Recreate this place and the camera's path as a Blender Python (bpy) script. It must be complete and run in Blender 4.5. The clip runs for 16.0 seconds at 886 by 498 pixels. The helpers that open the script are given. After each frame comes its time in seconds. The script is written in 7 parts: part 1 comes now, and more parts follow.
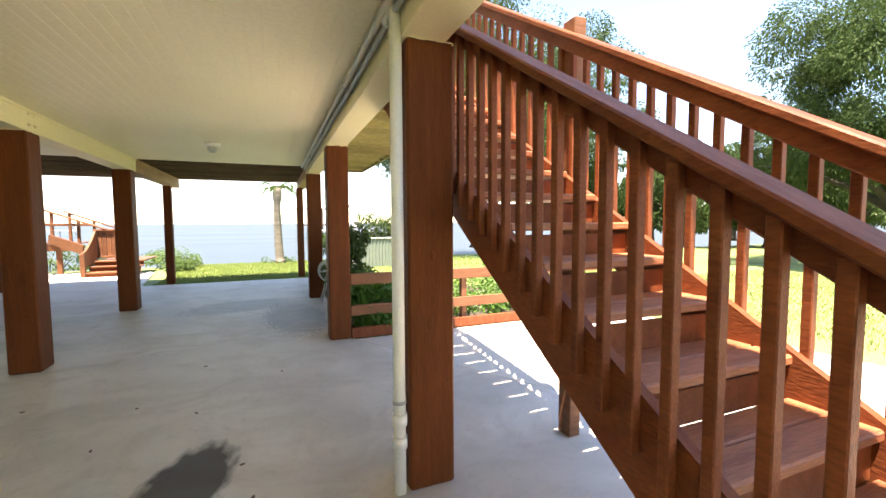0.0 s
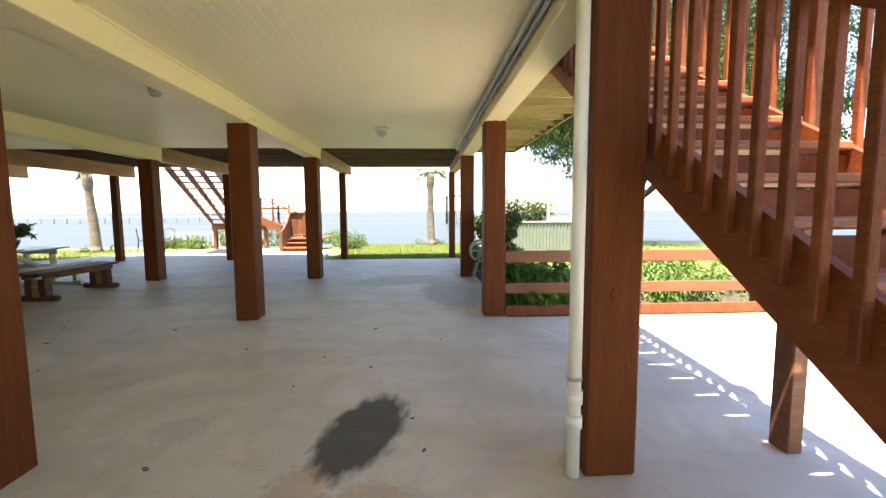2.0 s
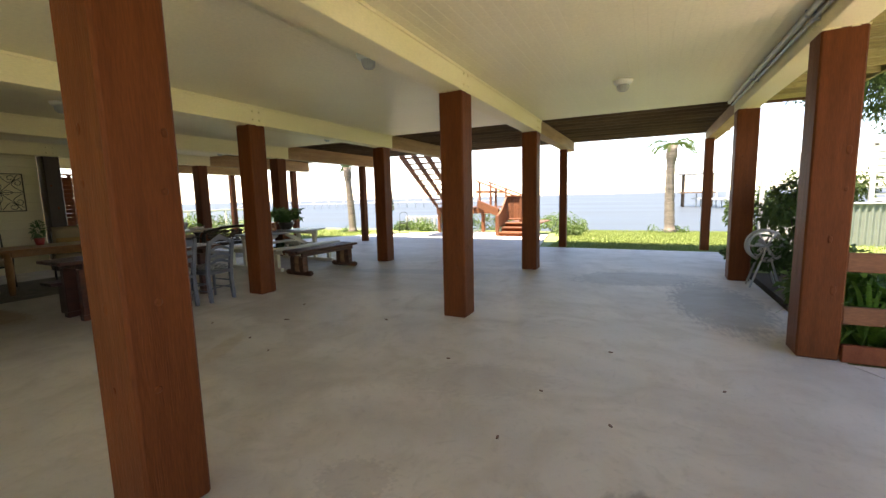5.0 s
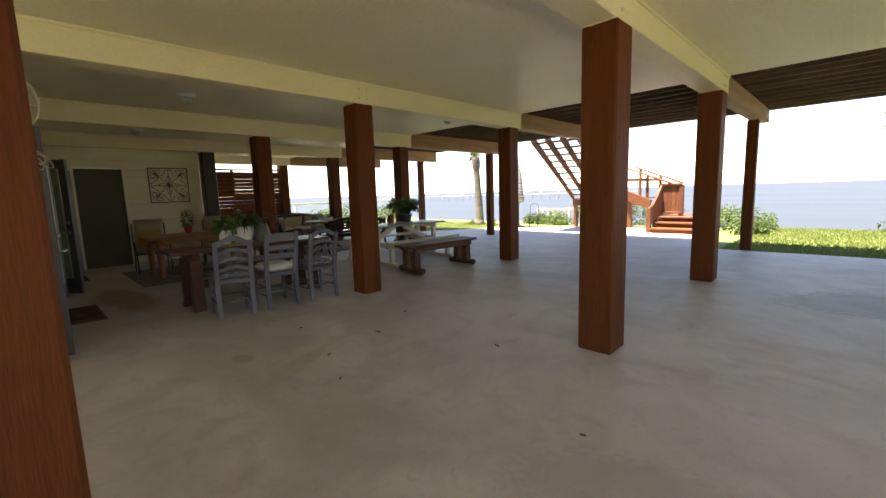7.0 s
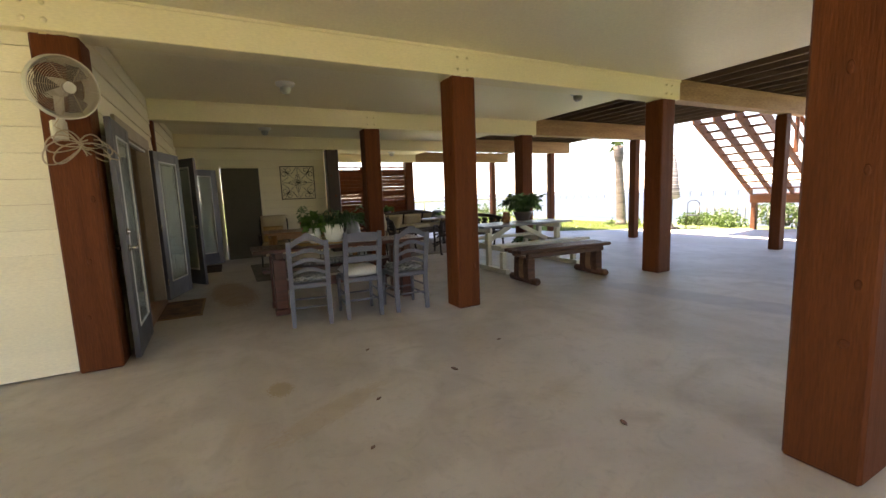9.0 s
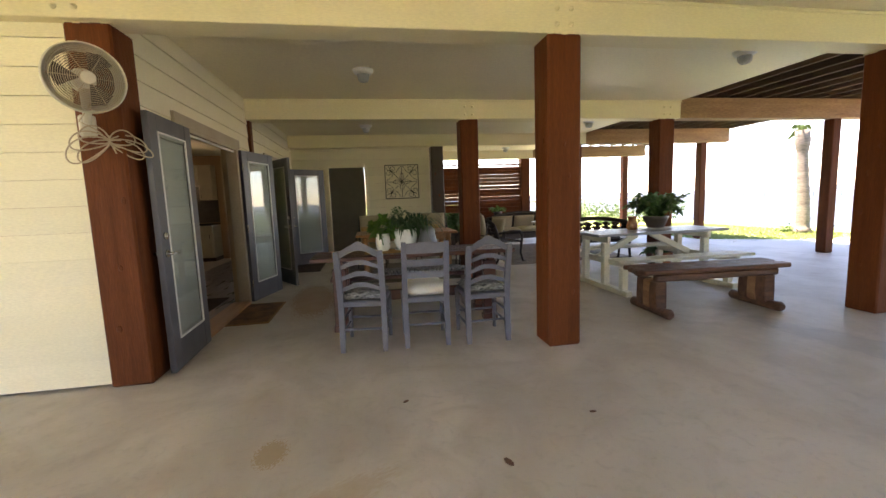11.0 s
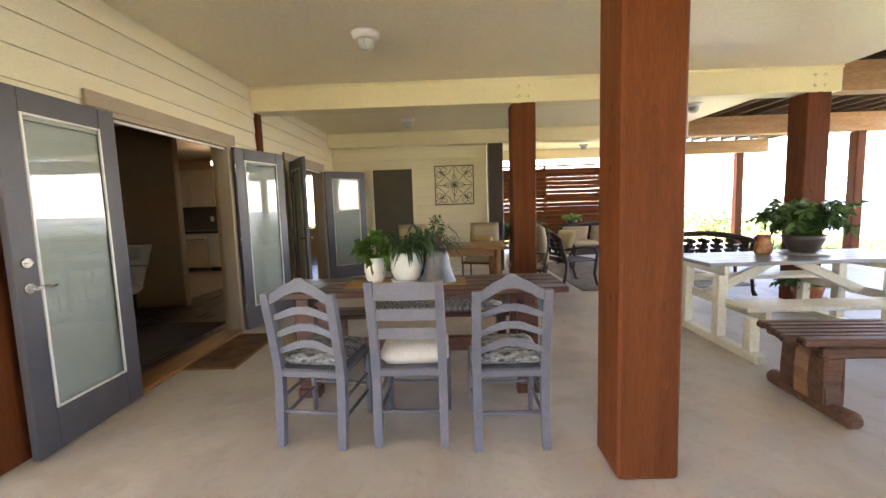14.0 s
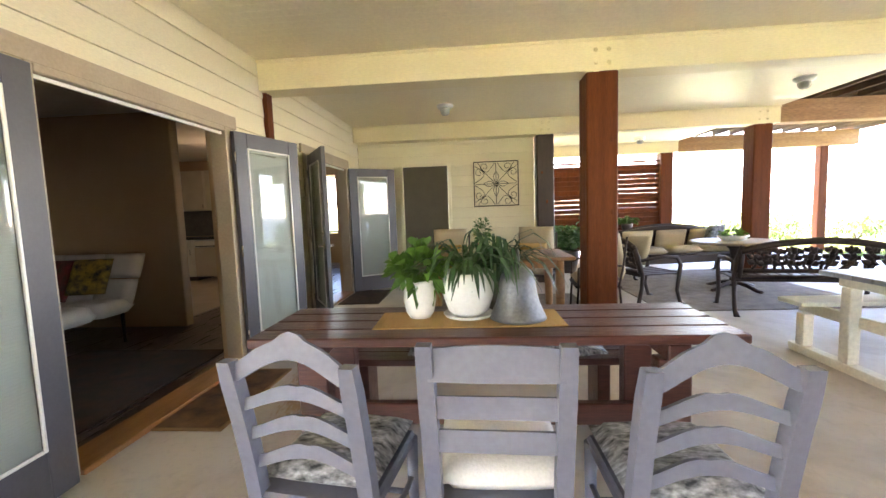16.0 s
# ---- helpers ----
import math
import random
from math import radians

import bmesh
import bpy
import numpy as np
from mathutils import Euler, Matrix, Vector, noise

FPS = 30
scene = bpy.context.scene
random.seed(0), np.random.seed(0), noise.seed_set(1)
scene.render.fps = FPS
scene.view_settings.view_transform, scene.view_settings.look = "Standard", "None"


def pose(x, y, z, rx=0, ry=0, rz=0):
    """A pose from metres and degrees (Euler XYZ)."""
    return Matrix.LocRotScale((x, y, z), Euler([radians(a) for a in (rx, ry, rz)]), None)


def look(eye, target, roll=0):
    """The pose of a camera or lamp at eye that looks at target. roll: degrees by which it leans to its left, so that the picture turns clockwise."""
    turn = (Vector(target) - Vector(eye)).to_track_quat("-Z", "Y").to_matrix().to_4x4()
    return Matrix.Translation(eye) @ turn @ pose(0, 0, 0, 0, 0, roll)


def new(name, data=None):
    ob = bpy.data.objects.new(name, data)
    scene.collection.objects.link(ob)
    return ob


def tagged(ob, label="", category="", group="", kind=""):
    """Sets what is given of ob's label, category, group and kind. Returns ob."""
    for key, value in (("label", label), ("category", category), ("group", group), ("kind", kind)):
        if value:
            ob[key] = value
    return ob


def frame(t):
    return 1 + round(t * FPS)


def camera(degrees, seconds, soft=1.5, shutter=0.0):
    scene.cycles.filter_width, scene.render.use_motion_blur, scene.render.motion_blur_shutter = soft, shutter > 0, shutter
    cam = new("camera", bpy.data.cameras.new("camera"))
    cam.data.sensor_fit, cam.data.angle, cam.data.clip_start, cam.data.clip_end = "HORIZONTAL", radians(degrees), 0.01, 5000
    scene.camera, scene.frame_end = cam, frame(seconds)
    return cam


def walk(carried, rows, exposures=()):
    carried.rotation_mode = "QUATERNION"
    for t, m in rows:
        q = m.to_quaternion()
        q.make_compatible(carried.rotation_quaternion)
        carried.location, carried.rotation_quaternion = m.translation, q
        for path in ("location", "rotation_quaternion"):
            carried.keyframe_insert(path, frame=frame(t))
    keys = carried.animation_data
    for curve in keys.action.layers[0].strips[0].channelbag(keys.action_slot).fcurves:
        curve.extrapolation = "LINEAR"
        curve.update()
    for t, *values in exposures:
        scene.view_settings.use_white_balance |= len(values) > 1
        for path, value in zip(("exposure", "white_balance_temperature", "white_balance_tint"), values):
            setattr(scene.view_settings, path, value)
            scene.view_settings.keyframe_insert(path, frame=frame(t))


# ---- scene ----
cam = camera(93.6, 16.0)
EXPOSURES = [(0.0, 2.72, 7700, 15), (4.0, 2.68, 7700, 18), (7.0, 2.5, 7750, 22), (8.5, 2.9, 7850, 25), (10.0, 3.3, 7700, 27), (12.5, 4.0, 7600, 29), (14.0, 4.6, 7450, 31), (16.0, 5.15, 7150, 30)]
PATH = [
    (0, (0.858, 0.578, 1.625), (1.611, 2.427, 1.497), -0.3),
    (0.5, (0.808, 0.596, 1.572), (1.421, 2.495, 1.435), -0.1),
    (1, (0.774, 0.626, 1.544), (1.197, 2.574, 1.384), -0.3),
    (1.5, (0.742, 0.677, 1.505), (0.991, 2.654, 1.331), -0.3),
    (2, (0.706, 0.755, 1.471), (0.801, 2.745, 1.288), -0.3),
    (2.5, (0.639, 0.862, 1.461), (0.577, 2.851, 1.263), -0.5),
    (3, (0.599, 1.019, 1.464), (0.406, 2.998, 1.252), -0.5),
    (3.5, (0.561, 1.222, 1.467), (0.221, 3.179, 1.241), -0.5),
    (4, (0.53, 1.462, 1.464), (-0.022, 3.37, 1.23), -0.9),
    (6.5, (-0.063, 2.827, 1.381), (-1.316, 4.364, 1.116), -1.6),
    (7, (-0.215, 3.124, 1.371), (-1.604, 4.538, 1.105), -1.8),
    (7.5, (-0.352, 3.374, 1.356), (-1.85, 4.672, 1.093), -2.0),
    (8, (-0.548, 3.621, 1.314), (-2.135, 4.812, 1.058), -2.0),
    (8.5, (-0.704, 3.905, 1.305), (-2.386, 4.957, 1.048), -2.1),
    (9, (-0.895, 4.137, 1.302), (-2.663, 5.038, 1.048), -2.2),
    (9.5, (-1.117, 4.352, 1.276), (-2.94, 5.136, 1.029), -2.4),
    (10, (-1.321, 4.547, 1.281), (-3.213, 5.149, 1.04), -2.4),
    (12.5, (-2.326, 5.436, 1.339), (-4.307, 5.585, 1.109), -1.8),
    (13, (-2.563, 5.538, 1.321), (-4.549, 5.623, 1.101), -1.9),
    (13.5, (-2.807, 5.606, 1.323), (-4.796, 5.622, 1.113), -2.0),
    (14, (-3.097, 5.647, 1.337), (-5.086, 5.602, 1.131), -1.8),
    (14.5, (-3.349, 5.632, 1.341), (-5.336, 5.533, 1.138), -1.9),
    (15, (-3.607, 5.541, 1.335), (-5.593, 5.411, 1.134), -1.9),
    (15.5, (-3.904, 5.45, 1.307), (-5.889, 5.293, 1.116), -2.0),
    (16, (-4.179, 5.347, 1.3), (-6.164, 5.186, 1.119), -2.0),
]
walk(cam, [(t, look(eye, target, roll)) for t, eye, target, roll in PATH], EXPOSURES)

# ---- light ----
SUN_EL, SUN_AZ = radians(73), radians(-154)   # high sun, landward and a little west
world = bpy.data.worlds.new("sky")
scene.world = world
world.use_nodes = True
wn = world.node_tree.nodes
sky = wn.new("ShaderNodeTexSky")
sky.sky_type, sky.sun_disc = "NISHITA", False
sky.sun_elevation, sky.sun_rotation = SUN_EL, SUN_AZ
sky.air_density, sky.dust_density, sky.ozone_density = 1.0, 0.1, 3.0
world.node_tree.links.new(sky.outputs[0], wn["Background"].inputs[0])
wn["Background"].inputs[1].default_value = 0.105
sun_data = bpy.data.lights.new("sun", "SUN")
sun_data.energy, sun_data.angle, sun_data.color = 5.0, radians(0.6), (1.0, 0.95, 0.87)
sun = new("sun", sun_data)
sun_way = Vector((math.sin(SUN_AZ) * math.cos(SUN_EL), math.cos(SUN_AZ) * math.cos(SUN_EL), math.sin(SUN_EL)))
sun.matrix_world = look(Vector((0, 0, 30)) + sun_way * 10, Vector((0, 0, 30)))


# ---- materials ----
def material(name, base, rough=0.6, metal=0.0, second=None, scale=4.0, stretch=(1, 1, 1), amount=0.5,
             fine=60.0, fine_amount=0.25, bump=0.15, spots=None, spot_scale=1.2, spot_at=0.62, vary=0.0, spec=0.5, coat=0.0):
    """Two scales of noise mix the base with a second colour; spots are stains with a shape of their own."""
    m = bpy.data.materials.new(name)
    m.use_nodes = True
    nt = m.node_tree
    n, l = nt.nodes, nt.links
    bsdf = n["Principled BSDF"]
    second = second or tuple(c * 0.7 for c in base)
    tc = n.new("ShaderNodeTexCoord")
    mp = n.new("ShaderNodeMapping")
    mp.inputs["Scale"].default_value = stretch
    l.new(tc.outputs["Object"], mp.inputs[0])
    vec = mp.outputs[0]
    if vary:
        info = n.new("ShaderNodeObjectInfo")
        add = n.new("ShaderNodeVectorMath")
        add.operation = "MULTIPLY_ADD"
        l.new(info.outputs["Random"], add.inputs[0])
        add.inputs[1].default_value = (17, 31, 23)
        l.new(vec, add.inputs[2])
        vec = add.outputs[0]
    big = n.new("ShaderNodeTexNoise")
    big.inputs["Scale"].default_value, big.inputs["Detail"].default_value = scale, 5
    l.new(vec, big.inputs["Vector"])
    small = n.new("ShaderNodeTexNoise")
    small.inputs["Scale"].default_value, small.inputs["Detail"].default_value = fine, 3
    l.new(vec, small.inputs["Vector"])
    ramp = n.new("ShaderNodeMapRange")
    ramp.inputs[1].default_value, ramp.inputs[2].default_value = 0.35, 0.7
    ramp.inputs[3].default_value, ramp.inputs[4].default_value = 0.0, amount
    l.new(big.outputs[0], ramp.inputs[0])
    mix = n.new("ShaderNodeMix")
    mix.data_type = "RGBA"
    mix.inputs[6].default_value, mix.inputs[7].default_value = (*base, 1), (*second, 1)
    l.new(ramp.outputs[0], mix.inputs[0])
    col = mix.outputs[2]
    r2 = n.new("ShaderNodeMapRange")
    r2.inputs[1].default_value, r2.inputs[2].default_value = 0.3, 0.75
    r2.inputs[3].default_value, r2.inputs[4].default_value = 1 + fine_amount, 1 - fine_amount
    l.new(small.outputs[0], r2.inputs[0])
    mul = n.new("ShaderNodeMix")
    mul.data_type, mul.blend_type = "RGBA", "MULTIPLY"
    mul.inputs[0].default_value = 1
    l.new(col, mul.inputs[6])
    l.new(r2.outputs[0], mul.inputs[7])
    col = mul.outputs[2]
    if spots:
        sp = n.new("ShaderNodeTexNoise")
        sp.inputs["Scale"].default_value, sp.inputs["Detail"].default_value = spot_scale, 6
        l.new(vec, sp.inputs["Vector"])
        r3 = n.new("ShaderNodeMapRange")
        r3.inputs[1].default_value, r3.inputs[2].default_value = spot_at, spot_at + 0.1
        r3.inputs[4].default_value = 0.6
        l.new(sp.outputs[0], r3.inputs[0])
        m3 = n.new("ShaderNodeMix")
        m3.data_type = "RGBA"
        m3.inputs[7].default_value = (*spots, 1)
        l.new(r3.outputs[0], m3.inputs[0])
        l.new(col, m3.inputs[6])
        col = m3.outputs[2]
    if vary:
        r4 = n.new("ShaderNodeMapRange")
        r4.inputs[3].default_value, r4.inputs[4].default_value = 1 - vary, 1 + vary
        l.new(info.outputs["Random"], r4.inputs[0])
        m4 = n.new("ShaderNodeMix")
        m4.data_type, m4.blend_type = "RGBA", "MULTIPLY"
        m4.inputs[0].default_value = 1
        l.new(col, m4.inputs[6])
        l.new(r4.outputs[0], m4.inputs[7])
        col = m4.outputs[2]
    l.new(col, bsdf.inputs["Base Color"])
    r5 = n.new("ShaderNodeMapRange")
    r5.inputs[3].default_value, r5.inputs[4].default_value = max(rough - 0.12, 0.02), min(rough + 0.12, 1)
    l.new(big.outputs[0], r5.inputs[0])
    l.new(r5.outputs[0], bsdf.inputs["Roughness"])
    bsdf.inputs["Metallic"].default_value = metal
    bsdf.inputs["Specular IOR Level"].default_value = spec
    bsdf.inputs["Coat Weight"].default_value = coat
    if bump:
        bp = n.new("ShaderNodeBump")
        bp.inputs["Strength"].default_value, bp.inputs["Distance"].default_value = bump, 0.01
        l.new(small.outputs[0], bp.inputs["Height"])
        l.new(bp.outputs[0], bsdf.inputs["Normal"])
    return m


CREAM = (0.80, 0.71, 0.47)
M_BLACKPOST = material("dark_timber", (0.035, 0.016, 0.010), 0.5, stretch=(7, 7, 0.6), fine=22, bump=0.3)
M_POST = material("stained_timber", (0.122, 0.033, 0.0092), 0.6, spec=0.14, second=(0.076, 0.0195, 0.0058), scale=2.5, stretch=(7, 7, 0.6),
                  amount=0.7, fine=22, fine_amount=0.18, bump=0.3, vary=0.12)
M_RAIL = material("stained_rail", (0.185, 0.053, 0.020), 0.55, spec=0.2, second=(0.13, 0.031, 0.012), scale=3, stretch=(6, 0.8, 3),
                  amount=0.8, fine=30, fine_amount=0.25, bump=0.25, vary=0.15)
M_TREAD = material("stained_tread", (0.32, 0.115, 0.05), 0.55, second=(0.20, 0.06, 0.03), scale=2.5, stretch=(0.8, 8, 8),
                   amount=0.8, fine=25, fine_amount=0.3, bump=0.3, vary=0.18)
M_CEDAR = material("cedar", (0.165, 0.066, 0.030), 0.6, spec=0.3, second=(0.105, 0.040, 0.018), scale=3, stretch=(0.8, 6, 6), amount=0.8,
                   fine=25, fine_amount=0.25, bump=0.25, vary=0.15)
M_NATURAL = material("bare_pine_beam", (0.37, 0.215, 0.10), 0.7, second=(0.25, 0.135, 0.06), scale=2.0, stretch=(5, 0.6, 5),
                     amount=0.8, fine=20, fine_amount=0.3, bump=0.3, spots=(0.16, 0.08, 0.04), spot_scale=3, spot_at=0.66)
M_JOIST = material("weathered_joist", (0.135, 0.082, 0.045), 0.75, second=(0.07, 0.040, 0.024), scale=2, stretch=(0.6, 5, 5),
                   amount=0.8, fine=20, bump=0.3, vary=0.2)
M_GREENJOIST = material("treated_joist", (0.34, 0.29, 0.12), 0.75, second=(0.22, 0.18, 0.07), scale=2, stretch=(0.6, 5, 5),
                        amount=0.8, fine=20, bump=0.3, vary=0.15)
M_BEAM = material("cream_beam_paint", CREAM, 0.5, second=(0.74, 0.64, 0.38), scale=1.2, amount=0.6, fine=35,
                  fine_amount=0.06, bump=0.12, stretch=(3, 0.8, 3))
M_CEIL = material("cream_ceiling_paint", (0.83, 0.75, 0.53), 0.47, second=(0.77, 0.69, 0.485), scale=0.8, amount=0.6, fine=30,
                  fine_amount=0.05, bump=0.1, stretch=(1, 1, 1))
M_SIDING = material("cream_siding_paint", (0.80, 0.73, 0.53), 0.55, second=(0.75, 0.68, 0.48), scale=1.5, stretch=(1, 1, 4),
                    amount=0.6, fine=40, fine_amount=0.07, bump=0.12, vary=0.03)
M_TAUPE = material("taupe_trim_paint", (0.42, 0.34, 0.24), 0.5, second=(0.36, 0.28, 0.19), fine_amount=0.08, bump=0.08)


def concrete(name):
    """Old trowelled concrete: clouds, scuffs, fine speckle and pitted sheen."""
    m = bpy.data.materials.new(name)
    m.use_nodes = True
    n, l = m.node_tree.nodes, m.node_tree.links
    bsdf = n["Principled BSDF"]
    tc = n.new("ShaderNodeTexCoord")
    col = None
    for scale, stretch, twist, lo, hi, shade in ((0.45, (1, 1.5, 1), 1.2, 0.38, 0.66, (0.40, 0.36, 0.315)), (1.5, (1, 1, 1), 2.0, 0.46, 0.72, (0.44, 0.385, 0.325)),
                                                 (2.2, (0.6, 1.5, 1), 1.6, 0.52, 0.86, (0.60, 0.555, 0.50)), (6.0, (1, 1, 1), 2.5, 0.54, 0.72, (0.37, 0.33, 0.285)),
                                                 (34.0, (1, 1, 1), 0.0, 0.58, 0.80, (0.33, 0.29, 0.25))):
        mp = n.new("ShaderNodeMapping")
        mp.inputs["Scale"].default_value = stretch
        mp.inputs["Rotation"].default_value = (0, 0, 0.5 + scale * 0.3)
        l.new(tc.outputs["Object"], mp.inputs[0])
        no = n.new("ShaderNodeTexNoise")
        no.inputs["Scale"].default_value, no.inputs["Detail"].default_value, no.inputs["Distortion"].default_value = scale, 7, twist
        l.new(mp.outputs[0], no.inputs["Vector"])
        r = n.new("ShaderNodeMapRange")
        r.inputs[1].default_value, r.inputs[2].default_value, r.inputs[4].default_value = lo, hi, 0.62 if scale < 5 else 0.28
        l.new(no.outputs[0], r.inputs[0])
        mix = n.new("ShaderNodeMix")
        mix.data_type = "RGBA"
        mix.inputs[6].default_value, mix.inputs[7].default_value = (0.63, 0.575, 0.51, 1), (*shade, 1)
        if col:
            l.new(col, mix.inputs[6])
        l.new(r.outputs[0], mix.inputs[0])
        col = mix.outputs[2]
        if scale == 1.5:
            rr = n.new("ShaderNodeMapRange")
            rr.inputs[3].default_value, rr.inputs[4].default_value = 0.42, 0.72
            l.new(no.outputs[0], rr.inputs[0])
            l.new(rr.outputs[0], bsdf.inputs["Roughness"])
        if scale == 34.0:
            bp = n.new("ShaderNodeBump")
            bp.inputs["Strength"].default_value, bp.inputs["Distance"].default_value = 0.12, 0.004
            l.new(no.outputs[0], bp.inputs["Height"])
            l.new(bp.outputs[0], bsdf.inputs["Normal"])
    l.new(col, bsdf.inputs["Base Color"])
    bsdf.inputs["Specular IOR Level"].default_value = 0.4
    return m


M_CONC = concrete("concrete_slab")
M_CONC2 = material("driveway_concrete", (0.60, 0.55, 0.48), 0.8, second=(0.50, 0.45, 0.39), scale=0.9, amount=0.6, fine=60,
                   fine_amount=0.12, bump=0.15)
M_LAWN = material("lawn_soil", (0.14, 0.185, 0.046), 0.9, second=(0.17, 0.20, 0.062), scale=0.5, amount=0.9, fine=25,
                  fine_amount=0.4, bump=0.6, spots=(0.065, 0.10, 0.022), spot_scale=0.25, spot_at=0.55)
M_GRASS = material("grass_blades", (0.17, 0.225, 0.055), 0.7, second=(0.19, 0.24, 0.065), scale=1.5, amount=0.9, bump=0)
M_WATER = material("bay_water", (0.038, 0.053, 0.066), 0.5, second=(0.062, 0.071, 0.077), scale=0.02, stretch=(1, 3, 1), amount=0.9,
                   fine=0.9, fine_amount=0.08, bump=0.9, spec=0.12)
M_LEAF = material("oak_leaves", (0.042, 0.072, 0.020), 0.75, second=(0.062, 0.092, 0.030), scale=0.7, amount=0.9, bump=0, vary=0.1, spec=0.15)
M_SHRUB = material("shrub_leaves", (0.062, 0.115, 0.024), 0.6, second=(0.11, 0.17, 0.04), scale=2.0, amount=0.9, bump=0, vary=0.15)
M_HERB = material("bright_leaves", (0.085, 0.19, 0.025), 0.5, second=(0.055, 0.125, 0.017), scale=9, amount=0.9, bump=0)
M_FERN = material("fern_leaves", (0.045, 0.11, 0.028), 0.45, second=(0.08, 0.17, 0.04), scale=9, amount=0.9, bump=0)


def let_light_through(m, share):
    """Thin leaves pass some of the light that falls on their far side."""
    n, l = m.node_tree.nodes, m.node_tree.links
    bsdf = n["Principled BSDF"]
    thin = n.new("ShaderNodeBsdfTranslucent")
    l.new(bsdf.inputs["Base Color"].links[0].from_socket, thin.inputs["Color"])
    mix = n.new("ShaderNodeMixShader")
    mix.inputs[0].default_value = share
    l.new(bsdf.outputs[0], mix.inputs[1])
    l.new(thin.outputs[0], mix.inputs[2])
    l.new(mix.outputs[0], n["Material Output"].inputs[0])


for leaf_material in (M_LEAF, M_SHRUB, M_HERB, M_FERN, M_GRASS):
    let_light_through(leaf_material, 0.25)
M_DARKFERN = material("dark_strap_leaves", (0.020, 0.055, 0.016), 0.42, second=(0.035, 0.085, 0.022), scale=9, amount=0.9, bump=0)
M_BARK = material("bark", (0.045, 0.036, 0.028), 0.9, second=(0.026, 0.021, 0.017), scale=3, stretch=(3, 3, 0.8), amount=0.9, fine=18,
                  fine_amount=0.4, bump=0.9)
M_PALM = material("palm_trunk_bark", (0.19, 0.165, 0.135), 0.9, second=(0.11, 0.09, 0.07), scale=2, stretch=(1, 1, 5), amount=0.9,
                  fine=12, fine_amount=0.3, bump=0.8)
M_DOOR = material("grey_door_paint", (0.085, 0.082, 0.092), 0.42, second=(0.065, 0.062, 0.072), fine_amount=0.06, bump=0.06)
M_DARKDOOR = material("olive_brown_door", (0.088, 0.075, 0.048), 0.6, second=(0.07, 0.06, 0.04), fine_amount=0.08, bump=0.08)
M_BLIND = material("blind_slats", (0.47, 0.48, 0.44), 0.6, second=(0.42, 0.43, 0.395), fine_amount=0.04, bump=0.03)
M_CHROME = material("brushed_nickel", (0.62, 0.60, 0.56), 0.25, 1.0, fine_amount=0.05, bump=0.03)
M_IRON = material("black_wrought_iron", (0.028, 0.024, 0.021), 0.5, 0.6, fine_amount=0.3, bump=0.2)
M_CAST = material("dark_bronze_cast_metal", (0.030, 0.018, 0.014), 0.5, 0.35, second=(0.05, 0.03, 0.022), fine_amount=0.25, bump=0.15)
M_WHITE = material("white_plastic", (0.78, 0.77, 0.73), 0.4, second=(0.70, 0.68, 0.63), fine_amount=0.05, bump=0.04)
M_GREYPLASTIC = material("grey_plastic", (0.42, 0.42, 0.41), 0.45, fine_amount=0.06, bump=0.04)
M_CHAIR = material("blue_grey_chair_paint", (0.128, 0.130, 0.163), 0.5, second=(0.104, 0.106, 0.135), scale=6, amount=0.7, fine=50,
                   fine_amount=0.08, bump=0.1)
M_TABLE = material("dark_stained_table_wood", (0.085, 0.026, 0.017), 0.36, second=(0.044, 0.0145, 0.010), scale=3, stretch=(7, 0.6, 7),
                   amount=0.9, fine=25, fine_amount=0.3, bump=0.25, vary=0.15)
M_LOGWOOD = material("rustic_log_wood", (0.14, 0.060, 0.032), 0.5, second=(0.06, 0.028, 0.018), scale=3, stretch=(6, 0.7, 6),
                     amount=0.9, fine=20, fine_amount=0.35, bump=0.5)
M_LOGFACE = material("pale_log_face", (0.36, 0.20, 0.10), 0.6, second=(0.2, 0.09, 0.05), scale=4, stretch=(1, 1, 5), amount=0.9, bump=0.3)
M_WHITEPAINT = material("worn_cream_white_paint", (0.72, 0.68, 0.55), 0.5, second=(0.60, 0.55, 0.42), scale=3, amount=0.6, fine=40,
                        fine_amount=0.1, bump=0.15)
M_GREYTOP = material("blue_grey_tabletop", (0.27, 0.28, 0.30), 0.33, second=(0.21, 0.22, 0.24), scale=3, stretch=(6, 0.7, 6), amount=0.7,
                     bump=0.12)
M_OAK = material("honey_oak", (0.33, 0.155, 0.055), 0.4, second=(0.23, 0.10, 0.035), scale=3, stretch=(0.8, 6, 6), amount=0.8, bump=0.15)
M_CREAMFAB = material("cream_fabric", (0.47, 0.38, 0.25), 0.9, second=(0.39, 0.31, 0.20), scale=5, fine=150, fine_amount=0.12, bump=0.25)
M_WHITEFAB = material("white_fabric", (0.64, 0.62, 0.58), 0.9, second=(0.56, 0.54, 0.50), scale=5, fine=120, fine_amount=0.08, bump=0.2)
M_PATTERN = material("black_white_leaf_print", (0.34, 0.34, 0.335), 0.9, second=(0.02, 0.023, 0.023), scale=24, stretch=(1, 2.2, 1),
                     amount=1.0, fine=70, fine_amount=0.3, bump=0.1)
M_POTWHITE = material("white_ceramic", (0.80, 0.79, 0.75), 0.25, second=(0.72, 0.71, 0.66), fine_amount=0.04, bump=0.05)
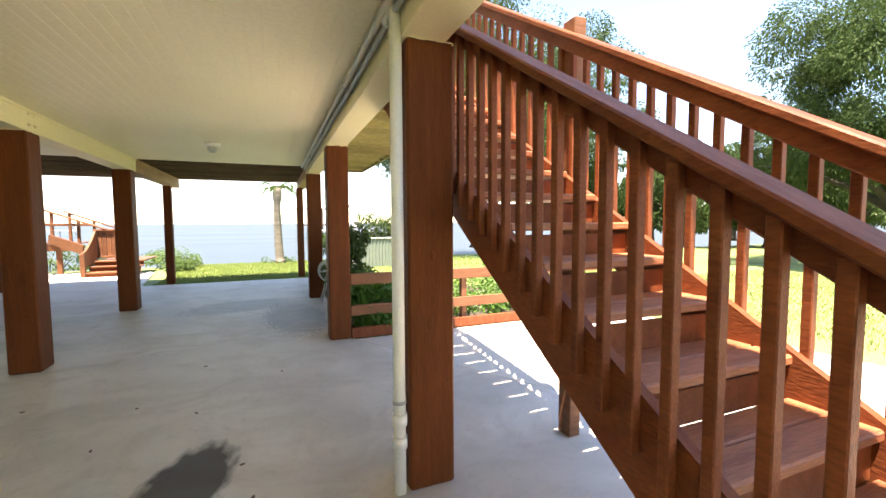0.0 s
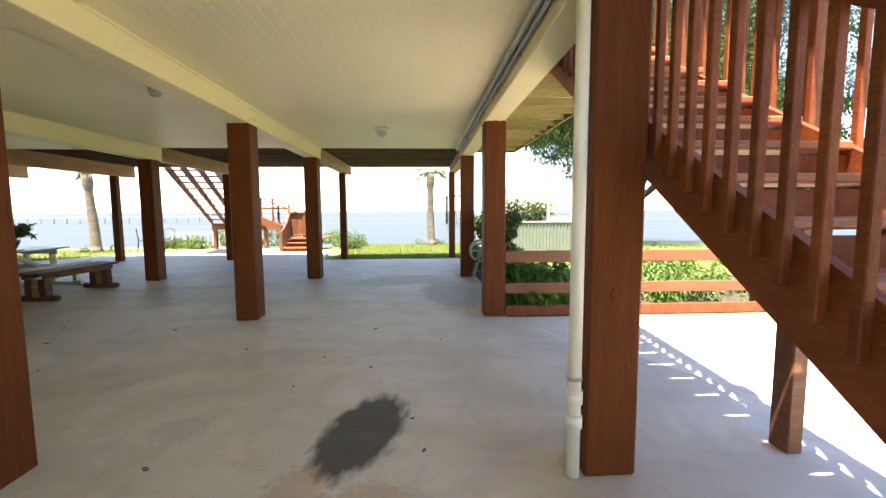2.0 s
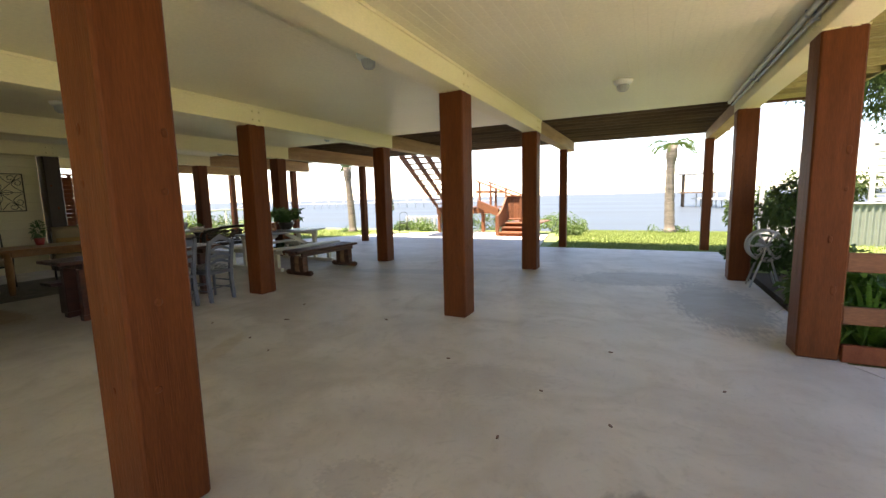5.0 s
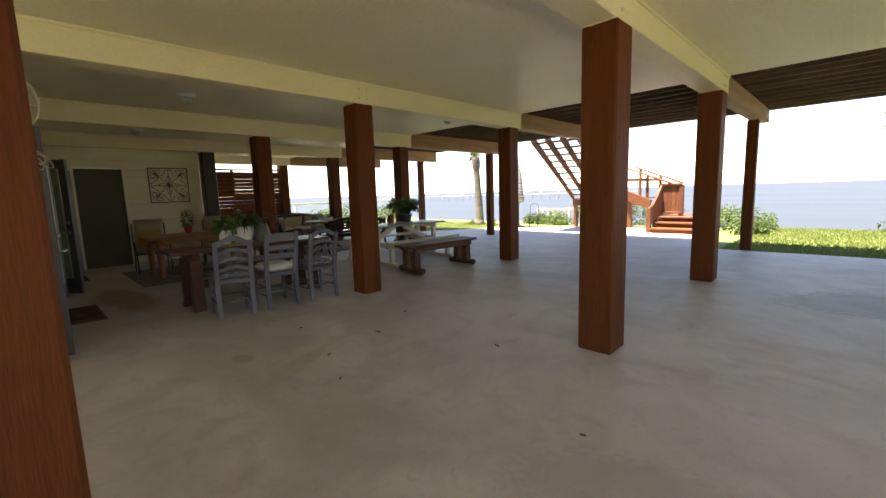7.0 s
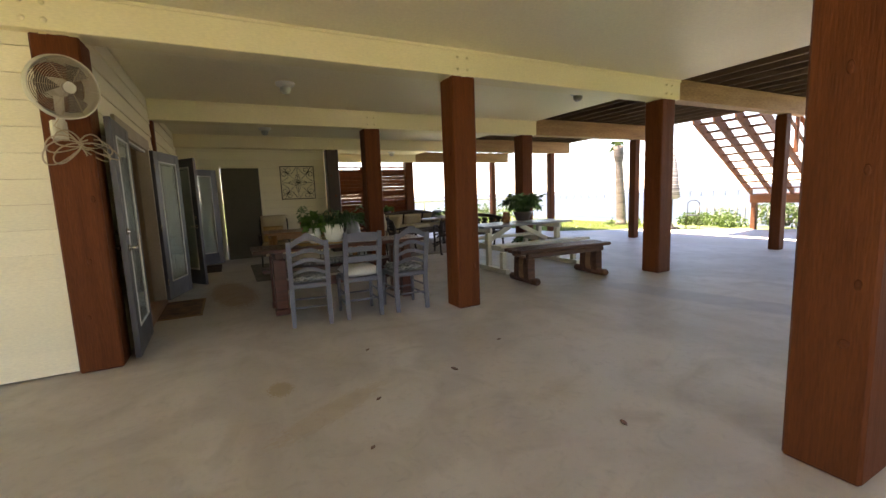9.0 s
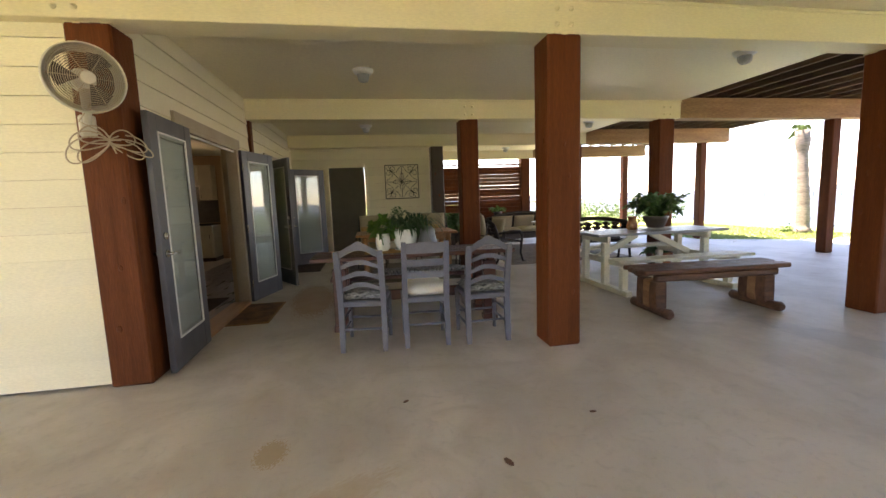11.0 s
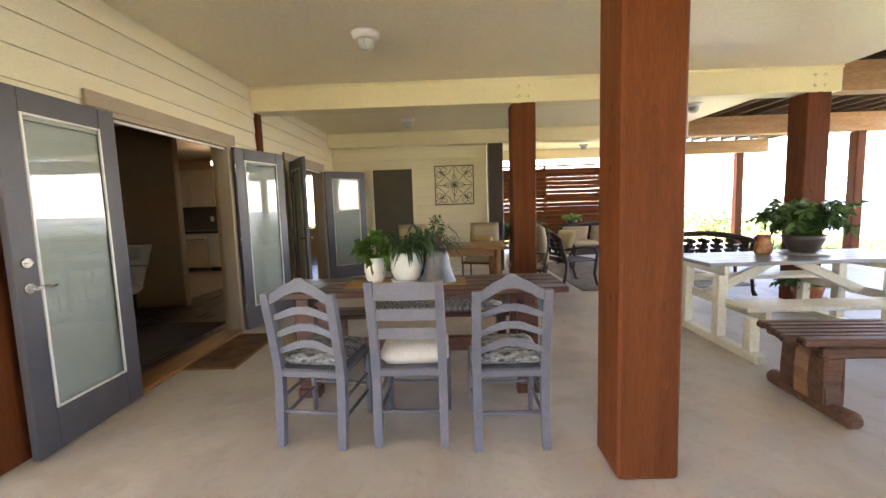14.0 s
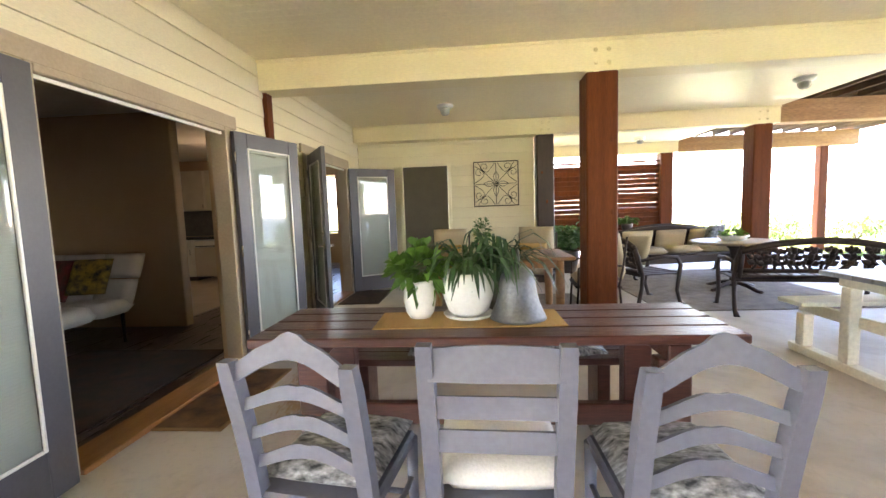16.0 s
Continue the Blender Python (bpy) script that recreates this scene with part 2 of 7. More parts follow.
M_BELL = material("dark_zinc", (0.12, 0.125, 0.13), 0.5, 0.7, second=(0.19, 0.19, 0.19), scale=7, amount=0.8, fine_amount=0.2, bump=0.15)
M_RUNNER = material("straw_runner", (0.46, 0.29, 0.10), 0.85, second=(0.36, 0.21, 0.065), scale=4, stretch=(1, 8, 1), fine=90,
                    fine_amount=0.25, bump=0.4)
M_DARKPOT = material("dark_glazed_pot", (0.055, 0.04, 0.035), 0.35, fine_amount=0.2, bump=0.1)
M_CLAY = material("red_brown_glaze", (0.25, 0.06, 0.025), 0.25, second=(0.36, 0.20, 0.08), scale=9, amount=0.9, bump=0.05)
M_RED = material("red_glaze", (0.45, 0.03, 0.025), 0.35, fine_amount=0.1, bump=0.05)
M_MAT = material("dark_door_mat", (0.035, 0.025, 0.02), 0.95, second=(0.09, 0.045, 0.03), scale=7, amount=0.7, fine=200,
                 fine_amount=0.4, bump=0.6)
M_MATTAN = material("brown_leaf_mat", (0.20, 0.095, 0.033), 0.95, second=(0.04, 0.02, 0.012), scale=5.5, amount=0.9, fine=160,
                    fine_amount=0.4, bump=0.6)
M_MATEDGE = material("tan_mat_binding", (0.26, 0.15, 0.06), 0.9, second=(0.2, 0.11, 0.045), fine=160, bump=0.4)
M_PLAID = material("dark_red_plaid", (0.17, 0.022, 0.016), 0.9, second=(0.05, 0.03, 0.015), scale=9, stretch=(1, 3, 1), amount=0.9, bump=0.2)
M_THROW = material("yellow_black_print", (0.34, 0.24, 0.035), 0.9, second=(0.02, 0.018, 0.015), scale=14, amount=1.0, bump=0.2)
M_KTILE = material("pale_kitchen_tile", (0.34, 0.29, 0.22), 0.4, second=(0.29, 0.245, 0.185), scale=3, fine_amount=0.1, bump=0.05)
M_RUG = material("grey_brown_rug", (0.21, 0.175, 0.14), 0.95, second=(0.12, 0.095, 0.08), scale=6, amount=0.8, fine=160, fine_amount=0.3, bump=0.5)
M_INWALL = material("tan_brown_wall_paint", (0.44, 0.31, 0.19), 0.7, second=(0.41, 0.285, 0.17), fine_amount=0.05, bump=0.06)
M_INFLOOR = material("dark_wood_floor", (0.06, 0.030, 0.022), 0.3, second=(0.035, 0.017, 0.013), scale=2.5, stretch=(0.7, 7, 1), amount=0.9,
                     bump=0.1)
M_CABINET = material("cream_cabinet_paint", (0.58, 0.54, 0.43), 0.4, fine_amount=0.05, bump=0.05)
M_COUNTER = material("black_countertop", (0.03, 0.028, 0.027), 0.2, second=(0.07, 0.06, 0.05), scale=40, fine_amount=0.3, bump=0.02)
M_TILE = material("slate_backsplash", (0.095, 0.088, 0.082), 0.4, second=(0.06, 0.056, 0.053), scale=9, amount=0.8, bump=0.15)
M_SOIL = material("garden_soil", (0.06, 0.042, 0.03), 0.95, fine_amount=0.4, bump=0.8)
M_CORRUG = material("pale_green_corrugated_panel", (0.15, 0.18, 0.15), 0.5, second=(0.12, 0.145, 0.12), fine_amount=0.08, bump=0.1)
M_STRIPE = material("black_umbrella_cloth", (0.04, 0.04, 0.04), 0.9, second=(0.55, 0.55, 0.52), scale=1.0, stretch=(0.01, 0.01, 22),
                    amount=1.0, fine_amount=0.1, bump=0.1)


def stain_on(m, x, y, rx, ry, rz, colour, strength, rough_edge=0.35, seed=0.0):
    """Adds one stain with a ragged edge to a ground material, at a place in metres."""
    n, l = m.node_tree.nodes, m.node_tree.links
    bsdf = n["Principled BSDF"]
    was = bsdf.inputs["Base Color"].links[0].from_socket
    tc = n.new("ShaderNodeTexCoord")
    mp = n.new("ShaderNodeMapping")
    mp.vector_type = "TEXTURE"
    mp.inputs["Location"].default_value = (x, y, 0)
    mp.inputs["Rotation"].default_value = (0, 0, radians(rz))
    mp.inputs["Scale"].default_value = (rx, ry, 1)
    l.new(tc.outputs["Object"], mp.inputs[0])
    flat = n.new("ShaderNodeVectorMath")
    flat.operation = "MULTIPLY"
    flat.inputs[1].default_value = (1, 1, 0)
    l.new(mp.outputs[0], flat.inputs[0])
    ln = n.new("ShaderNodeVectorMath")
    ln.operation = "LENGTH"
    l.new(flat.outputs[0], ln.inputs[0])
    no = n.new("ShaderNodeTexNoise")
    no.inputs["Scale"].default_value, no.inputs["Detail"].default_value = 3.0 + seed, 7
    l.new(flat.outputs[0], no.inputs["Vector"])
    add = n.new("ShaderNodeMath")
    add.operation = "MULTIPLY_ADD"
    add.inputs[1].default_value = rough_edge * 2
    l.new(no.outputs[0], add.inputs[0])
    l.new(ln.outputs[1], add.inputs[2])
    mr = n.new("ShaderNodeMapRange")
    mr.inputs[1].default_value, mr.inputs[2].default_value = 0.85 + rough_edge, 1.15 + rough_edge
    mr.inputs[3].default_value, mr.inputs[4].default_value = strength, 0.0
    l.new(add.outputs[0], mr.inputs[0])
    mix = n.new("ShaderNodeMix")
    mix.data_type = "RGBA"
    mix.inputs[7].default_value = (*colour, 1)
    l.new(mr.outputs[0], mix.inputs[0])
    l.new(was, mix.inputs[6])
    l.new(mix.outputs[2], bsdf.inputs["Base Color"])


for sx, sy, rx, ry, rz, colour, k, edge, seed in (
        (0.29, 3.46, 0.25, 0.53, -14, (0.034, 0.026, 0.020), 0.92, 0.34, 0.0),
        (0.02, 2.85, 0.16, 0.22, 10, (0.36, 0.19, 0.075), 0.38, 0.9, 1.0),
        (0.42, 2.72, 0.22, 0.18, 0, (0.36, 0.19, 0.075), 0.35, 0.9, 2.0),
        (-0.95, 3.55, 0.20, 0.16, 20, (0.20, 0.18, 0.16), 0.22, 0.9, 3.0),
        (-3.9, 4.35, 0.12, 0.08, 0, (0.36, 0.25, 0.10), 0.6, 0.9, 4.0),
        (-3.4, 4.6, 0.10, 0.42, 30, (0.45, 0.34, 0.19), 0.35, 0.9, 5.0),
        (-0.8, 4.9, 0.55, 0.30, 20, (0.36, 0.32, 0.28), 0.3, 0.7, 6.0),
        (0.2, 9.6, 1.0, 0.6, 20, (0.27, 0.26, 0.25), 0.55, 0.6, 7.0),
        (1.2, 8.2, 0.5, 1.3, 5, (0.22, 0.21, 0.20), 0.6, 0.5, 8.0),
        (-3.7, 9.0, 1.6, 0.25, 12, (0.33, 0.32, 0.31), 0.45, 0.6, 9.0),
        (-7.6, 4.1, 0.95, 0.28, 6, (0.36, 0.21, 0.09), 0.75, 0.5, 10.0)):
    stain_on(M_CONC, sx, sy, rx, ry, rz, colour, k, edge, seed)


def glass_material(name, tint=(0.92, 0.95, 0.94), rough=0.02, see=0.8):
    m = bpy.data.materials.new(name)
    m.use_nodes = True
    nt = m.node_tree
    bsdf = nt.nodes["Principled BSDF"]
    clear = nt.nodes.new("ShaderNodeBsdfTransparent")
    clear.inputs[0].default_value = (*tint, 1)
    gloss = nt.nodes.new("ShaderNodeBsdfGlossy")
    gloss.inputs["Roughness"].default_value = rough
    lw = nt.nodes.new("ShaderNodeLayerWeight")
    lw.inputs[0].default_value = 0.5
    power = nt.nodes.new("ShaderNodeMath")
    power.operation = "POWER"
    power.inputs[1].default_value = 4.0
    nt.links.new(lw.outputs["Facing"], power.inputs[0])
    fres = nt.nodes.new("ShaderNodeMath")
    fres.operation = "MULTIPLY_ADD"
    fres.inputs[1].default_value, fres.inputs[2].default_value = 0.5, 0.05
    nt.links.new(power.outputs[0], fres.inputs[0])
    mix = nt.nodes.new("ShaderNodeMixShader")
    nt.links.new(fres.outputs[0], mix.inputs[0])
    nt.links.new(clear.outputs[0], mix.inputs[1])
    nt.links.new(gloss.outputs[0], mix.inputs[2])
    nt.links.new(mix.outputs[0], nt.nodes["Material Output"].inputs[0])
    nt.nodes.remove(bsdf)
    return m


def glow_material(name, colour, strength):
    m = bpy.data.materials.new(name)
    m.use_nodes = True
    b = m.node_tree.nodes["Principled BSDF"]
    b.inputs["Base Color"].default_value = (*colour, 1)
    b.inputs["Emission Color"].default_value = (*colour, 1)
    b.inputs["Emission Strength"].default_value = strength
    return m


M_GLASS = glass_material("window_glass")
M_BULB = glow_material("lit_bulb", (1.0, 0.74, 0.42), 1.3)


# ---- mesh helpers ----
def box(bm, c, s, ch=0.004, rot=None):
    """A box with chamfered edges: centre, size, chamfer, turn in degrees."""
    h = [max(a / 2, 0.0005) for a in s]
    ch = min(ch, *(a * 0.49 for a in h))
    vs = {}
    signs = [(a, b, d) for a in (-1, 1) for b in (-1, 1) for d in (-1, 1)]
    c = Vector(c)
    m = Euler([radians(a) for a in rot]).to_matrix() if rot else None
    for ax in range(3):
        for sg in signs:
            p = Vector([sg[i] * (h[i] - (0 if i == ax else ch)) for i in range(3)])
            vs[ax, sg] = bm.verts.new(c + (m @ p if m else p))
    def f(keys):
        bm.faces.new([vs[k] for k in keys])
    def sg_of(d):
        return tuple(d[i] for i in range(3))
    for ax in range(3):
        b, d = [i for i in range(3) if i != ax]
        for s0 in (-1, 1):
            ring = [(-1, -1), (1, -1), (1, 1), (-1, 1)]
            f([(ax, sg_of({ax: s0, b: p, d: q})) for p, q in ring])
        for p in (-1, 1):
            for q in (-1, 1):
                f([(b, sg_of({b: p, d: q, ax: -1})), (b, sg_of({b: p, d: q, ax: 1})),
                   (d, sg_of({b: p, d: q, ax: 1})), (d, sg_of({b: p, d: q, ax: -1}))])
    for sg in signs:
        f([(0, sg), (1, sg), (2, sg)])


def rod(bm, a, b, r0, r1=None, n=10, cap=True):
    """A round bar from a to b, tapering from r0 to r1."""
    tube(bm, [a, b], [r0, r0 if r1 is None else r1], n, cap)


def tube(bm, pts, radii, n=8, cap=True):
    pts = [Vector(p) for p in pts]
    if not hasattr(radii, "__len__"):
        radii = [radii] * len(pts)
    rings = []
    side = None
    for i, p in enumerate(pts):
        d = (pts[min(i + 1, len(pts) - 1)] - pts[max(i - 1, 0)]).normalized()
        if side is None:
            side = d.cross(Vector((0, 0, 1)) if abs(d.z) < 0.9 else Vector((1, 0, 0))).normalized()
        side = (side - d * side.dot(d)).normalized()
        up = d.cross(side)
        rings.append([bm.verts.new(p + (side * math.cos(2 * math.pi * k / n) + up * math.sin(2 * math.pi * k / n)) * radii[i]) for k in range(n)])
    for r, s in zip(rings, rings[1:]):
        for k in range(n):
            bm.faces.new((r[k], r[(k + 1) % n], s[(k + 1) % n], s[k])).smooth = True
    if cap:
        bm.faces.new(rings[0][::-1])
        bm.faces.new(rings[-1])


def lathe(bm, profile, c=(0, 0, 0), n=24, smooth=True):
    """A body of revolution about the upright axis through c; profile: (radius, height) from bottom to top."""
    rings = []
    for r, z in profile:
        rings.append([bm.verts.new((c[0] + max(r, 1e-4) * math.cos(2 * math.pi * k / n), c[1] + max(r, 1e-4) * math.sin(2 * math.pi * k / n), c[2] + z)) for k in range(n)])
    for a, b in zip(rings, rings[1:]):
        for k in range(n):
            bm.faces.new((a[k], a[(k + 1) % n], b[(k + 1) % n], b[k])).smooth = smooth
    bm.faces.new(rings[0][::-1])
    bm.faces.new(rings[-1])


def slab(bm, outline, z0, z1):
    """A plate with that outline (x, y), between two heights."""
    lo = [bm.verts.new((x, y, z0)) for x, y in outline]
    hi = [bm.verts.new((x, y, z1)) for x, y in outline]
    bm.faces.new(lo[::-1])
    bm.faces.new(hi)
    k = len(lo)
    for i in range(k):
        bm.faces.new((lo[i], lo[(i + 1) % k], hi[(i + 1) % k], hi[i]))


def plate(bm, outline, t, m):
    """A board with that outline in its own x, z plane, t thick, set by the matrix m."""
    a = [bm.verts.new(m @ Vector((x, -t / 2, z))) for x, z in outline]
    b = [bm.verts.new(m @ Vector((x, t / 2, z))) for x, z in outline]
    bm.faces.new(a)
    bm.faces.new(b[::-1])
    k = len(a)
    for i in range(k):
        bm.faces.new((a[i], a[(i + 1) % k], b[(i + 1) % k], b[i]))


def cushion(bm, c, s, puff=0.35, rot=None, n=8):
    """A stuffed cushion: full in the middle, thin at its seams."""
    m = Euler([radians(a) for a in rot]).to_matrix() if rot else Matrix.Identity(3)
    grids = []
    for side in (-1, 1):
        g = []
        for i in range(n + 1):
            row = []
            for j in range(n + 1):
                u, v = 2 * i / n - 1, 2 * j / n - 1
                e = ((1 - abs(u) ** 4) * (1 - abs(v) ** 4)) ** 0.5
                pin = 1 - 0.05 * (1 - e)
                p = Vector((u * s[0] / 2 * pin, v * s[1] / 2 * pin, side * s[2] / 2 * ((1 - puff) * min(1, e * 3) + puff * e)))
                row.append(bm.verts.new(Vector(c) + m @ p))
            g.append(row)
        grids.append(g)
    for g, flip in ((grids[0], True), (grids[1], False)):
        for i in range(n):
            for j in range(n):
                q = [g[i][j], g[i + 1][j], g[i + 1][j + 1], g[i][j + 1]]
                bm.faces.new(q[::-1] if flip else q).smooth = True
    bmesh.ops.remove_doubles(bm, verts=bm.verts, dist=0.0008)


def finish(name, bm, mat):
    bmesh.ops.recalc_face_normals(bm, faces=bm.faces)
    me = bpy.data.meshes.new(name)
    bm.to_mesh(me)
    bm.free()
    me.materials.append(mat)
    return me


def part(name, bm, mat, parent, label="", at=None):
    ob = new(name, finish(name, bm, mat))
    ob.parent = parent
    if at is not None:
        ob.matrix_basis = at
    return tagged(ob, label=label) if label else ob


def piece(name, me, parent, at):
    """One more piece that shares its mesh with its like."""
    ob = new(name, me)
    ob.parent = parent
    ob.matrix_basis = at
    return ob


def thing(name, m, label, category, group=""):
    e = new(name)
    e.empty_display_size = 0.1
    e.matrix_basis = m
    return tagged(e, label, category, group)


def solid(name, bm, mat, label="", category="", kind="", m=None, group=""):
    ob = new(name, finish(name, bm, mat))
    if m is not None:
        ob.matrix_basis = m
    return tagged(ob, label, category, group, kind)


def structure(name, bm, mat, label=""):
    return solid(name, bm, mat, label, kind="structure")


def BM():
    return bmesh.new()


def leaves(pts, dirs, length, width, seed=0, droop=0.3):
    """Mesh data of many small folded leaves at the points."""
    rng = np.random.default_rng(seed)
    n = len(pts)
    pts = np.asarray(pts, float)
    d = np.asarray(dirs, float) + rng.normal(0, 0.35, (n, 3))
    d /= np.linalg.norm(d, axis=1)[:, None] + 1e-9
    s = np.cross(d, rng.normal(0, 1, (n, 3)))
    s /= np.linalg.norm(s, axis=1)[:, None] + 1e-9
    ln = length * rng.uniform(0.7, 1.3, (n, 1))
    wd = width * rng.uniform(0.7, 1.3, (n, 1))
    down = np.array([[0, 0, -1.0]])
    v = np.empty((n, 4, 3))
    v[:, 0] = pts
    v[:, 1] = pts + d * ln * 0.5 + s * wd * 0.5
    v[:, 2] = pts + d * ln + down * ln * droop
    v[:, 3] = pts + d * ln * 0.5 - s * wd * 0.5
    f = np.arange(n * 4).reshape(n, 4)
    tri = np.concatenate([f[:, [0, 1, 2]], f[:, [0, 2, 3]]])
    return v.reshape(-1, 3), tri


def leaf_mesh(name, v, f, mat):
    me = bpy.data.meshes.new(name)
    me.from_pydata(v.tolist(), [], f.tolist())
    me.materials.append(mat)
    return me


def clump_points(centres, radii, per, seed=0, shell=0.55):
    """Points and outward directions in uneven clumps."""
    rng = np.random.default_rng(seed)
    pts, dirs = [], []
    for c, r in zip(centres, radii):
        u = rng.normal(0, 1, (per, 3))
        u /= np.linalg.norm(u, axis=1)[:, None]
        rr = r * rng.uniform(shell, 1.05, (per, 1)) ** 0.7
        pts.append(np.asarray(c) + u * rr * np.array([1, 1, 0.75]))
        dirs.append(u + np.array([0, 0, -0.2]))
    return np.concatenate(pts), np.concatenate(dirs)

# ---- the place: posts on a grid, beams along y, a raised house above ----
LINE = {"A": 1.69, "B": -1.69, "C": -5.125, "D": -8.40, "E": -11.6, "F": -15.02}
ROW = [3.03, 6.55, 10.04, 13.8]
POST, BEAM_Z, CEIL_Z, PAINT_END = 0.29, 2.63, 2.87, 10.3
WALL_Y, WALL_E = 3.24, -11.75
BAY_Z = {"AB": 2.87, "BC": 2.87, "CD": 2.84, "DE": 2.81, "EF": 2.80}   # ceiling heights

# floor
bm = BM()
slab(bm, [(-16.6, -6), (8.6, -6), (6.9, -2.4), (1.88, 6.33), (1.88, 13.55), (-2.4, 13.55), (-16.6, 13.55)], -0.15, 0.0)
structure("floor", bm, M_CONC, "grey trowelled concrete slab with stains")
bm = BM()
slab(bm, [(8.612, -6), (9.0, -6), (7.4, 0.5), (6.7, 6.36), (1.884, 6.36), (6.912, -2.4)], -0.15, -0.003)
structure("pavement_east", bm, M_CONC2, "sunlit concrete driveway apron")
bm = BM()
slab(bm, [(-11.5, 13.56), (-2.4, 13.56), (-2.9, 17.2), (-6.5, 18.4), (-10.4, 15.2)], -0.15, -0.003)
structure("pavement_seaward", bm, M_CONC2, "sunlit concrete path by the steps")

# ground: lawn that dips under the water, to the horizon
bm = BM()
xs = [-2500, -300, -80, -40, -25, -16.7, -10, 0, 8, 16, 30, 50, 90, 300, 2500]
ys = [-2500, -300, -60, -20, -6.1, 0, 6.4, 10, 13.6, 16, 18.5, 20.3, 21.2, 23, 30, 120, 2500]
def ground_z(y):
    return -0.06 if y < 20 else max(-3.0, -0.06 - (y - 20) ** 1.3 * 0.35)
grid = [[bm.verts.new((x, y, ground_z(y))) for x in xs] for y in ys]
for j in range(len(ys) - 1):
    for i in range(len(xs) - 1):
        bm.faces.new((grid[j][i], grid[j][i + 1], grid[j + 1][i + 1], grid[j + 1][i]))
structure("ground", bm, M_LAWN, "sunlit green lawn running down to the bay")
bm = BM()
for x0, x1, y0, y1 in ((-4000, 4000, 20.5, 4500),):
    bm.faces.new([bm.verts.new(p) for p in ((x0, y0, -1.1), (x1, y0, -1.1), (x1, y1, -1.1), (x0, y1, -1.1))])
structure("water", bm, M_WATER, "pale calm bay water to the horizon")

# ceilings of the bays
def ceiling_bay(name, x0, x1, y0, y1):
    bm = BM()
    z = BAY_Z[name[-2:].upper()]
    n = max(1, round((x1 - x0) / 0.102))
    w = (x1 - x0) / n
    for i in range(n):
        box(bm, (x0 + (i + 0.5) * w, (y0 + y1) / 2, z + 0.01), (w - 0.0006, y1 - y0, 0.02), 0.0008)
    box(bm, ((x0 + x1) / 2, (y0 + y1) / 2, z + 0.16), (x1 - x0, y1 - y0, 0.275), 0.002)
    structure(name, bm, M_CEIL, "cream painted board ceiling")
bw = 0.27
ceiling_bay("ceiling_ab", LINE["B"] + bw / 2, LINE["A"] - bw / 2, -6, PAINT_END)
ceiling_bay("ceiling_bc", LINE["C"] + bw / 2, LINE["B"] - bw / 2, -6, PAINT_END)
ceiling_bay("ceiling_cd", LINE["D"] + bw / 2, LINE["C"] - bw / 2, WALL_Y, PAINT_END)
ceiling_bay("ceiling_de", LINE["E"] + bw / 2, LINE["D"] - bw / 2, WALL_Y, PAINT_END)
ceiling_bay("ceiling_ef", LINE["F"] + bw / 2, LINE["E"] - bw / 2, 6.55, PAINT_END)

# upper floor of the house, over the bays: closes the place above
bm = BM()
box(bm, (-6.6, 2.3, 3.32), (17.3, 16.6, 0.28), 0.01)
structure("upper_floor", bm, M_SIDING, "underside mass of the raised house")
# storey walls and eave: out of view, added so their edge shades the stair
bm = BM()
box(bm, (-6.6, 2.3, 4.62), (16.9, 16.2, 2.30), 0.01)
structure("upper_walls", bm, M_SIDING, "unseen cream storey walls, added with the eave to shade the stair")
bm = BM()
box(bm, (-7.2, 2.3, 5.86), (18.54, 17.0, 0.16), 0.01)
structure("unseen_roof", bm, M_GREYPLASTIC, "unseen eave of the raised storey, added to shade the stair")


BEAM_DROP = {"A": -0.045, "C": 0.04, "D": 0.085, "E": 0.09, "F": 0.09}
def beam(letter, y0, end):
    x = LINE[letter]
    b = thing("beam", pose(x, 0, BEAM_Z - BEAM_DROP.get(letter, 0)), "cream painted timber beam on stained posts", "beam", "beams over the posts")
    bm = BM()
    drop = BEAM_DROP.get(letter, 0)
    high = CEIL_Z - BEAM_Z + 0.12 + drop
    box(bm, (0, (y0 + PAINT_END) / 2, high / 2), (bw, PAINT_END - y0, high), 0.006)
    part("painted_beam", bm, M_BEAM, b)
    for sx in (-1, 1):
        bay = [k for k in BAY_Z if k[-1 if sx > 0 else 0] == letter]
        top = BAY_Z[bay[0]] if bay else CEIL_Z
        bm = BM()
        box(bm, (sx * (bw / 2 + 0.009), (y0 + PAINT_END) / 2, top - BEAM_Z + drop - 0.018), (0.016, PAINT_END - y0, 0.03), 0.005)
        part("trim", bm, M_BEAM, b)
    bm = BM()
    box(bm, (0, (PAINT_END + end) / 2 + 0.003, 0.132 + drop / 2), (bw - 0.03, end - PAINT_END - 0.006, 0.262 + drop), 0.008)
    part("bare_beam", bm, M_NATURAL, b, "unpainted weathered pine beam end")
    for y in ROW[:3]:
        if y < y0:
            continue
        for sx in (-1, 1):
            bm = BM()
            for dy in (-0.06, 0.06):
                for dz in (0.07, 0.19):
                    lathe(bm, [(0.021, 0), (0.021, 0.006), (0.012, 0.008), (0.012, 0.024), (0.002, 0.026)], n=8)
                    mm = Matrix.Translation((sx * bw / 2, y + dy, dz)) @ Matrix.Rotation(sx * math.pi / 2, 4, "Y")
                    for v in [v for v in bm.verts if not v.tag]:
                        v.co = mm @ v.co
                        v.tag = True
            part("bolts", bm, M_BEAM, b, "painted bolt heads")
    return b


